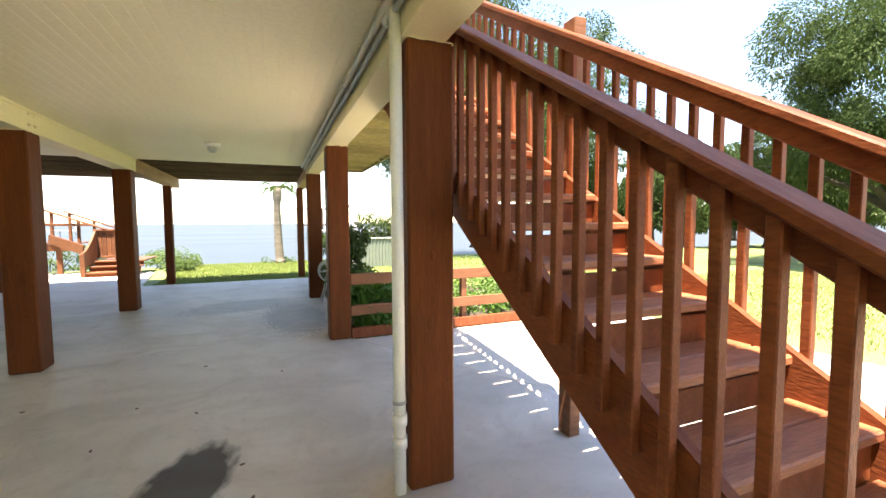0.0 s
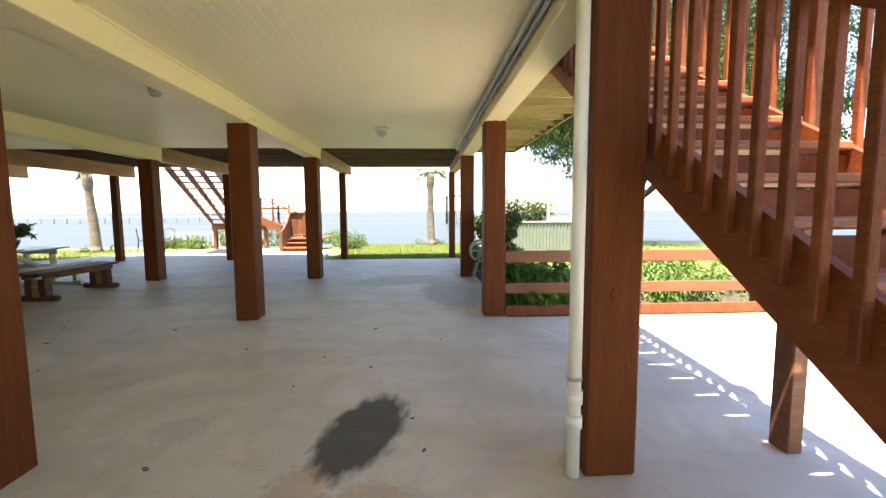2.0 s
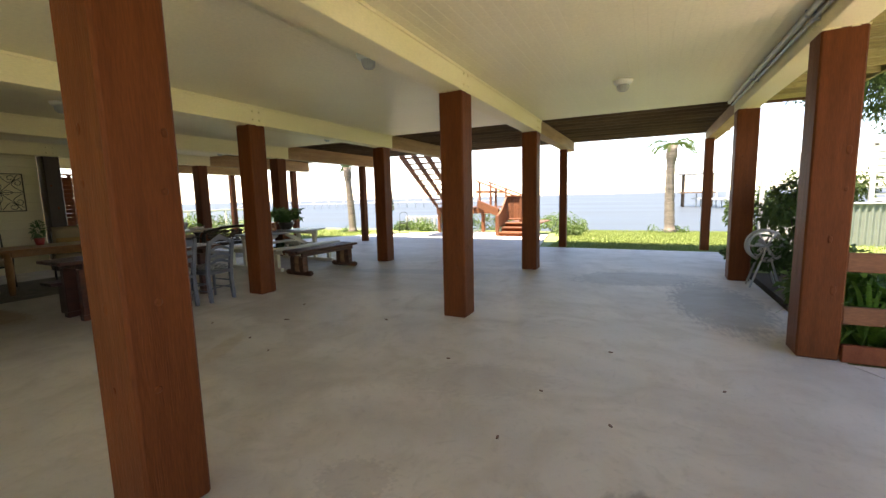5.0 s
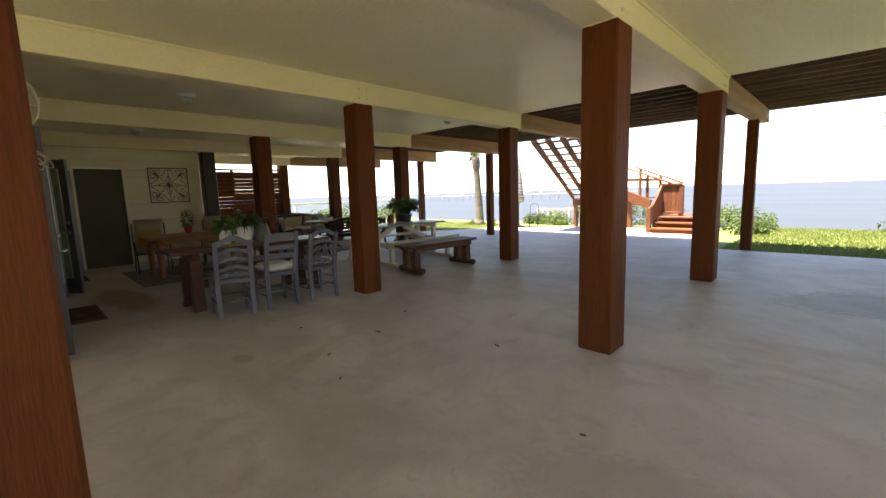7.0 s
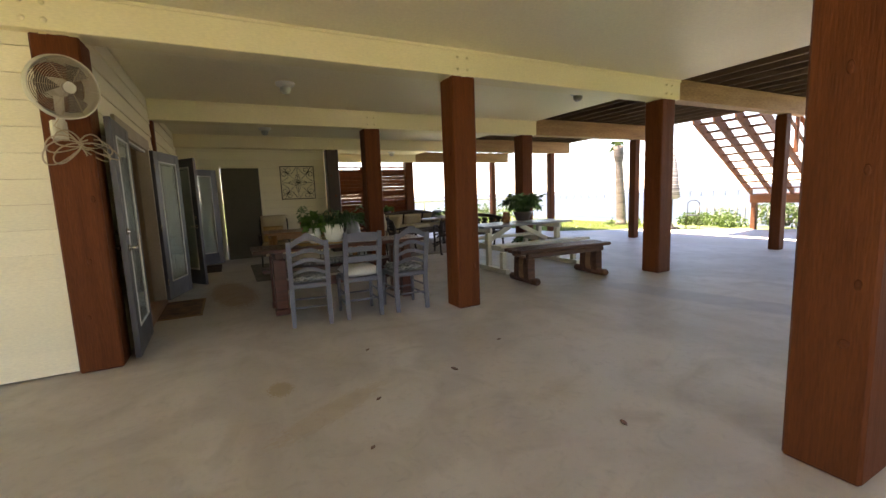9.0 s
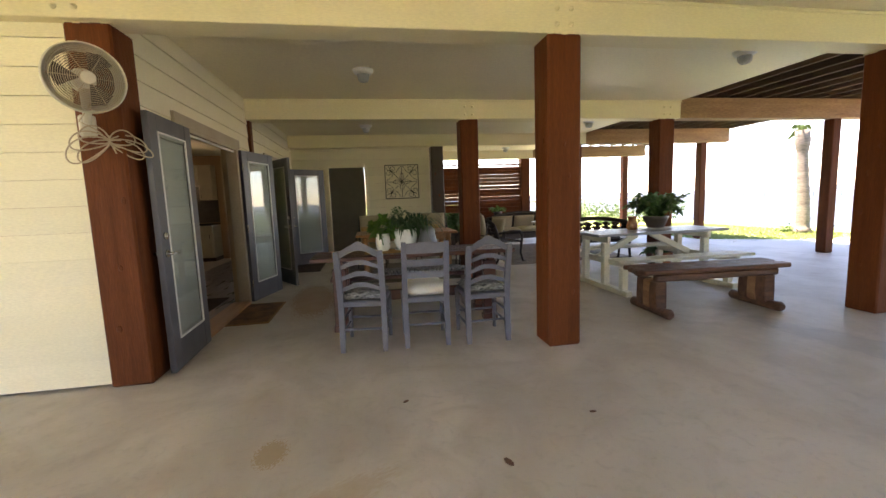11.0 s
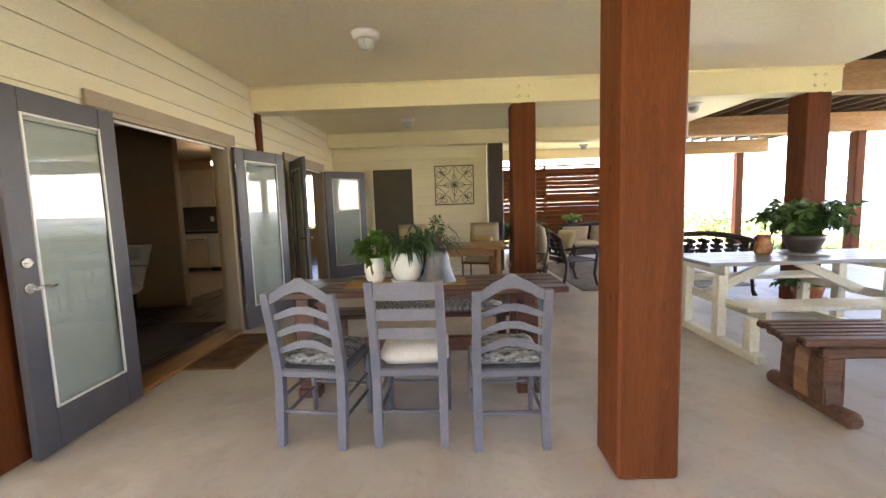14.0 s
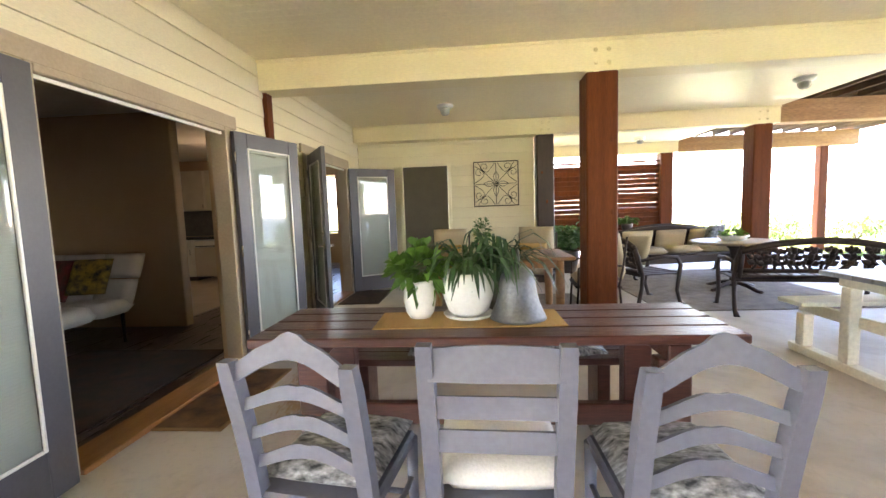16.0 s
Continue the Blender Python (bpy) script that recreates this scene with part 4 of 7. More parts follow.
def ladder_chair(m, kind, label):
    c = thing("dining_chair", m, label, "chair", "chairs along the dark table")
    w = 0.41
    def back(z):
        return -0.10 * max(0.0, (z - 0.42) / 0.5) ** 1.25 - 0.03 * max(0.0, (0.42 - z) / 0.42) ** 1.5
    top = 0.955 if kind == "plain" else 0.90
    for sx in (-1, 1):
        bm = BM()
        zs = [0, 0.12, 0.25, 0.42, 0.55, 0.7, 0.82, top]
        prev = None
        for z in zs:
            y = back(z)
            t = 0.020 if z < 0.05 or z > top - 0.02 else 0.0235
            ring = [bm.verts.new((sx * (w / 2 - 0.02) + dx * t, y + dy * t, z)) for dx, dy in ((-1, -1), (1, -1), (1, 1), (-1, 1))]
            if prev:
                for k in range(4):
                    bm.faces.new((prev[k], prev[(k + 1) % 4], ring[(k + 1) % 4], ring[k]))
            else:
                bm.faces.new(ring[::-1])
            prev = ring
        bm.faces.new(prev)
        part("back_post", bm, M_CHAIR, c)
        bm = BM()
        rod(bm, (sx * 0.19, 0.40, 0.43), (sx * 0.19, 0.40, 0.0), 0.024, 0.017, 10)
        part("leg", bm, M_CHAIR, c)
        for z in (0.16, 0.27):
            bm = BM()
            rod(bm, (sx * 0.187, back(z), z), (sx * 0.19, 0.40, z), 0.011, 0.011, 8)
            part("stretcher", bm, M_CHAIR, c)
    for z in (0.20,):
        bm = BM()
        rod(bm, (-0.19, 0.40, z), (0.19, 0.40, z), 0.011, 0.011, 8)
        part("stretcher", bm, M_CHAIR, c)
    bm = BM()
    rod(bm, (-0.18, back(0.2), 0.2), (0.18, back(0.2), 0.2), 0.011, 0.011, 8)
    part("stretcher", bm, M_CHAIR, c)
    if kind == "plain":
        rows = [(0.895, 0.085, 0.03, "flat"), (0.765, 0.06, 0.0, "flat"), (0.655, 0.06, 0.0, "flat")]
    else:
        rows = [(0.86, 0.055, 0.085, "crest"), (0.755, 0.036, 0.05, "wave"), (0.655, 0.036, 0.05, "wave"), (0.555, 0.036, 0.05, "wave")]
    for z, h, rise, shape in rows:
        bm = BM()
        plate(bm, arch(w - 0.055, 0, h, rise, shape), 0.016, pose(0, back(z), z, -math.degrees(math.atan(0.2))))
        part("slat", bm, M_CHAIR, c)
    bm = BM()
    box(bm, (0, 0.20, 0.425), (w - 0.01, 0.44, 0.05), 0.01)
    part("seat", bm, M_CHAIR, c)
    bm = BM()
    if kind == "plain":
        cushion(bm, (0.01, 0.215, 0.50), (0.42, 0.44, 0.11), 0.5, (0, 0, 3))
        part("seat_cushion", bm, M_WHITEFAB, c, "plump white seat cushion")
    else:
        cushion(bm, (0, 0.215, 0.485), (0.41, 0.43, 0.08), 0.5)
        part("seat_cushion", bm, M_PATTERN, c, "black and white leaf-print cushion")
    return c


ladder_chair(pose(-5.34, 4.83, 0, 0, 0, 82), "wave", "blue-grey ladder-back chair with a leaf-print cushion")
ladder_chair(pose(-5.33, 5.39, 0, 0, 0, 88), "plain", "blue-grey straight-slat chair with a white cushion")
ladder_chair(pose(-5.29, 5.945, 0, 0, 0, 91), "wave", "blue-grey ladder-back chair with a leaf-print cushion")

t = thing("plank_table", pose(-6.17, 5.38, 0), "dark red-brown stained plank table on heavy legs", "table")
for i in range(4):
    bm = BM()
    box(bm, ((i - 1.5) * 0.148, 0, 0.75), (0.142, 2.1, 0.042), 0.007)
    part("plank", bm, M_TABLE, t)
for y in (-0.78, 0.78):
    bm = BM()
    box(bm, (0, y, 0.69), (0.56, 0.09, 0.075), 0.006)
    part("cross_rail", bm, M_TABLE, t)
    for x in (-0.2, 0.2):
        bm = BM()
        box(bm, (x, y, 0.36), (0.085, 0.14, 0.58), 0.008)
        box(bm, (x, y, 0.035), (0.10, 0.16, 0.07), 0.008)
        part("leg", bm, M_TABLE, t)
bm = BM()
box(bm, (0, 0, 0.30), (0.05, 1.5, 0.11), 0.006)
part("stretcher", bm, M_TABLE, t)

b = thing("plank_bench", pose(-6.64, 5.35, 0), "dark stained plank bench with a printed cushion", "bench")
for i in range(2):
    bm = BM()
    box(bm, ((i - 0.5) * 0.15, 0, 0.43), (0.143, 1.8, 0.04), 0.006)
    part("plank", bm, M_TABLE, b)
for y in (-0.7, 0.7):
    bm = BM()
    box(bm, (0, y, 0.205), (0.22, 0.07, 0.41), 0.006)
    part("leg", bm, M_TABLE, b)
bm = BM()
cushion(bm, (0, 0.15, 0.475), (0.30, 1.2, 0.055), 0.4)
part("bench_cushion", bm, M_PATTERN, b, "flat leaf-print bench cushion")

TOP = 0.772
bm = BM()
box(bm, (0, 0, 0.003), (0.30, 0.88, 0.006), 0.002, (0, 0, 0))
solid("table_runner", bm, M_RUNNER, "straw-yellow woven runner on the dark table", "runner", m=pose(-6.16, 5.30, TOP + 0.001, 0, 0, 1.5))


def potted(name, m, pot_profile, pot_mat, label, leaf_fn, pot_label="", leaf_mat=M_FERN, saucer=None):
    e = thing(name, m, label, "potted plant")
    bm = BM()
    lathe(bm, pot_profile, n=32)
    part("pot", bm, pot_mat, e, pot_label)
    if saucer:
        bm = BM()
        lathe(bm, saucer, n=32)
        part("saucer", bm, pot_mat, e)
    v, f = leaf_fn()
    ob = new("foliage", leaf_mesh("foliage", v, f, leaf_mat))
    ob.parent = e
    return e


def strap_leaves(n, length, width, base_z, spread=0.9, up=0.9, seed=1, seg=6, droop=1.2):
    """Long arching leaves from a pot's mouth."""
    rng = np.random.default_rng(seed)
    V, F = [], []
    for _ in range(n):
        a = rng.uniform(0, 2 * math.pi)
        sp, u0 = spread * rng.uniform(0.25, 1.0), up * rng.uniform(0.6, 1.15)
        L, W = length * rng.uniform(0.6, 1.15), width * rng.uniform(0.7, 1.2)
        p = np.array([math.cos(a) * 0.03, math.sin(a) * 0.03, base_z])
        d = np.array([math.cos(a) * sp, math.sin(a) * sp, u0])
        side = np.array([-math.sin(a), math.cos(a), 0.0])
        k0 = len(V)
        for s in range(seg + 1):
            q = s / seg
            w = W * (0.5 + 1.1 * q) * (1 - q) ** 0.8 + 0.001
            V += [p + side * w, p + np.array([0, 0, -w * 0.3]), p - side * w]
            dd = d / np.linalg.norm(d)
            p = p + dd * L / seg
            d = d + np.array([0, 0, -droop * 1.6 / seg * (0.5 + q)])
        for s in range(seg):
            i = k0 + 3 * s
            F += [(i, i + 1, i + 4), (i, i + 4, i + 3), (i + 1, i + 2, i + 5), (i + 1, i + 5, i + 4)]
    return np.array(V), np.array(F)


def herb_leaves(n=260, r=0.13, z=0.2, seed=4, ln=0.055, wd=0.045, squash=0.8):
    rng = np.random.default_rng(seed)
    u = rng.normal(0, 1, (n, 3))
    u /= np.linalg.norm(u, axis=1)[:, None]
    rr = r * rng.uniform(0.3, 1.0, (n, 1))
    pts = u * rr * np.array([1, 1, squash]) + np.array([0, 0, z])
    return leaves(pts, u + np.array([0, 0, 0.3]), ln, wd, seed, 0.3)


def fern_fronds(n, length, base_z, seed=2, spread=1.0, up=0.9, droop=1.3, leaflet=0.05, seg=9):
    """Fronds with two rows of leaflets."""
    rng = np.random.default_rng(seed)
    pts, dirs = [], []
    for _ in range(n):
        a = rng.uniform(0, 2 * math.pi)
        p = np.array([math.cos(a) * 0.03, math.sin(a) * 0.03, base_z])
        sp = spread * rng.uniform(0.3, 1.0)
        d = np.array([math.cos(a) * sp, math.sin(a) * sp, up * rng.uniform(0.6, 1.2)])
        side = np.array([-math.sin(a), math.cos(a), 0.0])
        L = length * rng.uniform(0.6, 1.15)
        for s in range(seg * 2):
            q = s / (seg * 2)
            dd = d / np.linalg.norm(d)
            p = p + dd * L / (seg * 2)
            d = d + np.array([0, 0, -droop * 0.8 / seg * (0.4 + q)])
            for sg in (-1, 1):
                pts.append(p.copy())
                dirs.append(side * sg + dd * 0.7)
    return leaves(np.array(pts), np.array(dirs), leaflet, leaflet * 0.42, seed, 0.25)


POT_A = [(0.052, 0), (0.07, 0.03), (0.082, 0.09), (0.078, 0.14), (0.066, 0.165), (0.072, 0.185), (0.066, 0.187), (0.058, 0.165), (0.05, 0.155)]
POT_B = [(0.075, 0), (0.10, 0.025), (0.122, 0.09), (0.128, 0.15), (0.122, 0.19), (0.13, 0.21), (0.122, 0.213), (0.112, 0.185), (0.1, 0.18)]
potted("potted_herb", pose(-6.20, 5.06, TOP + 0.008), POT_A, M_POTWHITE, "bright green herb in a small white pot on the runner",
       lambda: herb_leaves(170, 0.125, 0.25, 4, 0.075, 0.06), "small white ceramic pot", M_HERB)
potted("potted_fern", pose(-6.20, 5.30, TOP + 0.02), POT_B, M_POTWHITE, "dark green arching plant in a white pot on the runner",
       lambda: strap_leaves(60, 0.40, 0.017, 0.19, 1.0, 0.9, 7, droop=1.9), "round white ceramic pot", M_DARKFERN,
       [(0.09, -0.012), (0.115, -0.006), (0.125, 0.008), (0.118, 0.008), (0.09, 0.0)])
e = thing("bell", pose(-6.15, 5.535, TOP + 0.008), "dark grey metal hand bell used as a table ornament", "bell")
bm = BM()
lathe(bm, [(0.125, 0), (0.135, 0.004), (0.128, 0.02), (0.105, 0.07), (0.09, 0.13), (0.082, 0.19), (0.07, 0.225), (0.045, 0.245), (0.02, 0.252)], n=36)
part("body", bm, M_BELL, e)
bm = BM()
tube(bm, [(-0.03, 0, 0.245), (-0.034, 0, 0.285), (0, 0, 0.32), (0.034, 0, 0.285), (0.03, 0, 0.245)], 0.010, 8)
part("handle", bm, M_BELL, e)
e = thing("potted_trailing_plant", pose(-6.32, 5.44, TOP + 0.0), "tall dark trailing plant in a small pot behind the bell", "potted plant")
bm = BM()
lathe(bm, [(0.05, 0), (0.06, 0.05), (0.066, 0.16), (0.06, 0.165), (0.05, 0.15)], n=24)
part("pot", bm, M_DARKPOT, e)
v, f = strap_leaves(60, 0.46, 0.014, 0.16, 0.9, 1.25, 11, droop=2.0)
ob = new("foliage", leaf_mesh("foliage", v, f, M_DARKFERN))
ob.parent = e

# mats at the doors
for name, x, y, w, d, rz, mat, label in (("door_mat", -7.0, 3.50, 0.95, 0.46, 0, M_MATTAN, "brown scroll-patterned mat with tan edges at the open door"),
                                        ("door_mat", -10.5, 3.62, 1.0, 0.55, 0, M_MAT, "black rubber door mat before the second doorway")):
    bm = BM()
    slab(bm, [(-w / 2, -d / 2), (w / 2, -d / 2), (w / 2, d / 2), (-w / 2, d / 2)], 0.0, 0.012)
    dm = thing(name, pose(x, y, 0.001, 0, 0, rz), label, "mat")
    part("mat_body", bm, mat, dm)
    for ex, ey, ew, ed in ((0, -d / 2 - 0.012, w + 0.05, 0.025), (0, d / 2 + 0.012, w + 0.05, 0.025), (-w / 2 - 0.012, 0, 0.025, d), (w / 2 + 0.012, 0, 0.025, d)):
        bm = BM()
        box(bm, (ex, ey, 0.006), (ew, ed, 0.012), 0.002)
        part("border", bm, M_MATEDGE if mat is M_MATTAN else M_MAT, dm)

# ---- white picnic table and its things ----
pt = thing("picnic_table", pose(-7.15, 8.92, 0, 0, 0, 0), "cream-white picnic table with a blue-grey plank top", "table")
for i in range(5):
    bm = BM()
    box(bm, ((i - 2) * 0.146, 0, 0.742), (0.142, 2.0, 0.036), 0.006)
    part("plank", bm, M_GREYTOP, pt)
for y in (-0.84, 0.70):
    bm = BM()
    box(bm, (0, y, 0.682), (0.70, 0.045, 0.085), 0.005)
    part("cross_rail", bm, M_WHITEPAINT, pt)
    bm = BM()
    box(bm, (0, y + 0.046, 0.385), (1.58, 0.045, 0.085), 0.005)
    part("bench_rail", bm, M_WHITEPAINT, pt)
    bm = BM()
    box(bm, (0, y, 0.035), (1.62, 0.085, 0.07), 0.006)
    part("foot_rail", bm, M_WHITEPAINT, pt)
    for x in (-0.26, 0.26, -0.68, 0.68):
        bm = BM()
        h = 0.64 if abs(x) < 0.5 else 0.35
        box(bm, (x, y, 0.072 + (h - 0.075) / 2), (0.085, 0.085, h - 0.075), 0.006)
        part("leg", bm, M_WHITEPAINT, pt)
    bm = BM()
    s = -1 if y > 0 else 1
    L = math.hypot(0.62, 0.30)
    box(bm, (0, y + s * 0.34, 0.55), (0.05, L, 0.085), 0.005, (s * math.degrees(math.atan2(0.30, 0.62)), 0, 0))
    part("brace", bm, M_WHITEPAINT, pt)
for x in (-0.68, 0.68):
    bm = BM()
    box(bm, (x, 0, 0.445), (0.27, 1.95, 0.038), 0.006)
    part("bench_seat", bm, M_WHITEPAINT, pt)

lb = thing("rustic_bench", pose(-5.66, 8.53, 0, 0, 0, -3), "dark rustic slatted bench on thick hewn trestles", "bench")
bench_rng = random.Random(8)
for i in range(6):
    bm = BM()
    w = bench_rng.uniform(0.062, 0.076)
    box(bm, ((i - 2.5) * 0.076, bench_rng.uniform(-0.03, 0.03), 0.475 + bench_rng.uniform(-0.004, 0.004)), (w, 1.70 + bench_rng.uniform(-0.05, 0.05), 0.05), 0.014, (0, bench_rng.uniform(-3, 3), 0))
    part("slat", bm, M_LOGWOOD, lb)
for x in (-0.17, 0.17):
    bm = BM()
    box(bm, (x, 0, 0.41), (0.07, 1.42, 0.075), 0.016)
    part("side_rail", bm, M_LOGWOOD, lb)
for y in (-0.63, 0.63):
    # a hewn trestle, waisted, of three upright pieces
    for x0, x1, lean in ((-0.19, -0.065, 0.03), (-0.06, 0.06, 0.0), (0.065, 0.19, -0.03)):
        bm = BM()
        plate(bm, [(x0, 0.07), (x1, 0.07), (x1 + lean * 0.9, 0.20), (x1 + lean * 0.3, 0.372), (x0 + lean * 0.3, 0.372), (x0 + lean * 0.9, 0.20)], 0.12, Matrix.Translation((0, y, 0)))
        bmesh.ops.bevel(bm, geom=bm.edges[:], offset=0.012, segments=2, affect="EDGES")
        part("leg_block", bm, M_LOGFACE if x0 == -0.06 else M_LOGWOOD, lb)
    bm = BM()
    tube(bm, [(-0.34, y, 0.05), (-0.31, y, 0.055), (-0.22, y, 0.05), (-0.1, y, 0.04), (0.1, y, 0.04), (0.22, y, 0.05), (0.31, y, 0.055), (0.34, y, 0.05)],
         [0.034, 0.054, 0.05, 0.04, 0.04, 0.05, 0.054, 0.034], 10)
    part("foot_log", bm, M_LOGWOOD, lb)

potted("potted_fern", pose(-7.22, 9.08, 0.782), [(0.10, 0), (0.12, 0.02), (0.165, 0.12), (0.18, 0.165), (0.172, 0.17), (0.15, 0.14)], M_DARKPOT,
       "bushy green fern in a dark bowl on the picnic table", lambda: fern_fronds(52, 0.44, 0.14, 5, 0.9, 1.5, 1.25, 0.095), "dark glazed bowl", M_FERN)
bm = BM()
lathe(bm, [(0.17, 0), (0.21, 0.008), (0.225, 0.018), (0.21, 0.016), (0.16, 0.010)], n=36)
solid("plate", bm, M_POTWHITE, "white dish under the fern bowl", "dish", m=pose(-7.22, 9.08, 0.762))
e = thing("clay_jar", pose(-7.28, 8.74, 0.761), "red-brown glazed clay jar on the picnic table", "jar")
bm = BM()
lathe(bm, [(0.06, 0), (0.075, 0.02), (0.08, 0.06), (0.066, 0.12), (0.052, 0.15), (0.062, 0.18), (0.066, 0.195), (0.056, 0.195), (0.045, 0.17)], n=28)
part("body", bm, M_CLAY, e)
bm = BM()
tube(bm, [(0, 0.066, 0.15), (0, 0.10, 0.14), (0, 0.10, 0.09), (0, 0.078, 0.07)], 0.009, 8)
part("handle", bm, M_CLAY, e)
potted("potted_plant", pose(-8.05, 9.85, 0), [(0.10, 0), (0.13, 0.1), (0.16, 0.24), (0.17, 0.28), (0.16, 0.28), (0.14, 0.24)], M_CLAY,
       "leafy plant in a brown floor pot by the post", lambda: fern_fronds(26, 0.32, 0.25, 15, 1.0, 1.0, 1.2, 0.07), "", M_FERN)

# ---- dining table with cushioned chairs, near the side wall ----
ot = thing("oak_table", pose(-9.25, 5.55, 0), "honey-oak dining table with a pale mat on top", "table")
bm = BM()
box(bm, (0, 0, 0.735), (0.95, 1.75, 0.04), 0.012)
part("tabletop", bm, M_OAK, ot)
for x in (-0.36, 0.36):
    for y in (-0.72, 0.72):
        bm = BM()
        tube(bm, [(x, y, 0), (x, y, 0.08), (x * 1.05, y, 0.4), (x, y, 0.71)], [0.035, 0.045, 0.055, 0.045], 8)
        part("leg", bm, M_OAK, ot)
for x in (-0.38, 0.38):
    bm = BM()
    box(bm, (x, 0, 0.67), (0.03, 1.36, 0.085), 0.005)
    part("apron", bm, M_OAK, ot)
for y in (-0.76, 0.76):
    bm = BM()
    box(bm, (0, y, 0.67), (0.68, 0.03, 0.085), 0.005)
    part("apron", bm, M_OAK, ot)
bm = BM()
box(bm, (0, 0, 0.004), (0.5, 0.7, 0.007), 0.003)
solid("table_mat", bm, M_CREAMFAB, "pale woven mat on the oak table", "mat", m=pose(-9.3, 5.6, 0.757))
potted("potted_cactus", pose(-9.35, 5.42, 0.765), [(0.05, 0), (0.065, 0.05), (0.075, 0.12), (0.07, 0.125), (0.055, 0.11)], M_RED,
       "small upright plant in a red pot on the oak table", lambda: herb_leaves(220, 0.09, 0.26, 8, 0.06, 0.02, 1.9), "red glazed pot", M_FERN)


def garden_chair(m, label):
    c = thing("cushioned_chair", m, label, "chair", "cushioned chairs at the oak table")
    for sx in (-1, 1):
        bm = BM()
        tube(bm, [(sx * 0.27, -0.28, 0.95), (sx * 0.27, -0.24, 0.6), (sx * 0.27, -0.2, 0.4), (sx * 0.28, -0.24, 0.0)], 0.013, 8)
        part("back_leg", bm, M_CAST, c)
        bm = BM()
        tube(bm, [(sx * 0.27, 0.26, 0.0), (sx * 0.27, 0.24, 0.35), (sx * 0.29, 0.24, 0.60), (sx * 0.30, 0.15, 0.65), (sx * 0.29, -0.1, 0.64), (sx * 0.27, -0.245, 0.62)], 0.013, 8)
        part("arm", bm, M_CAST, c)
    bm = BM()
    box(bm, (0, 0.02, 0.385), (0.55, 0.5, 0.03), 0.008)
    part("seat", bm, M_CAST, c)
    bm = BM()
    cushion(bm, (0, 0.03, 0.445), (0.53, 0.5, 0.11), 0.4)
    part("seat_cushion", bm, M_CREAMFAB, c)
    bm = BM()
    cushion(bm, (0, -0.20, 0.75), (0.52, 0.60, 0.13), 0.4, (82, 0, 0))
    part("back_cushion", bm, M_CREAMFAB, c)
    bm = BM()
    cushion(bm, (0.02, -0.06, 0.64), (0.40, 0.38, 0.11), 0.6, (70, 0, 6))
    part("throw_pillow", bm, M_RUNNER, c, "tan striped throw pillow")
    return c


garden_chair(pose(-10.15, 4.95, 0, 0, 0, -95), "cushioned metal armchair by the oak table")
garden_chair(pose(-10.1, 6.15, 0, 0, 0, -110), "cushioned metal armchair with a striped pillow")
garden_chair(pose(-9.2, 6.75, 0, 0, 0, 175), "cushioned metal armchair drawn up to the oak table")

# ---- iron lounge set ----
def stout(bm, pts, radii, n=8):
    """A heavy cast bar."""
    tube(bm, pts, [r * 1.45 for r in radii] if hasattr(radii, "__len__") else radii * 1.45, n)


def scroll_panel(bm, c, w, h, m, seed=0):
    """Cast scrollwork of stems and leaves in a curved back."""
    rng = random.Random(seed)
    def P(x, z):
        return m @ Vector((x, 0, z))
    n = max(3, int(w / 0.16))
    for i in range(n):
        x = -w / 2 + (i + 0.5) * w / n
        pts = [P(x + 0.06 * math.sin(q * 5 + i) * (1 - q), c + h * (q - 0.5)) for q in np.linspace(0, 1, 7)]
        stout(bm, pts, 0.011, 6)
        for q in (0.25, 0.5, 0.78):
            for sg in (-1, 1):
                p = P(x + 0.06 * math.sin(q * 5 + i) * (1 - q), c + h * (q - 0.5))
                e2 = P(x + sg * 0.055 + rng.uniform(-0.01, 0.01), c + h * (q - 0.5) + 0.045)
                mid = (p + e2) / 2
                stout(bm, [p, mid, e2], [0.006, 0.026, 0.004], 6)


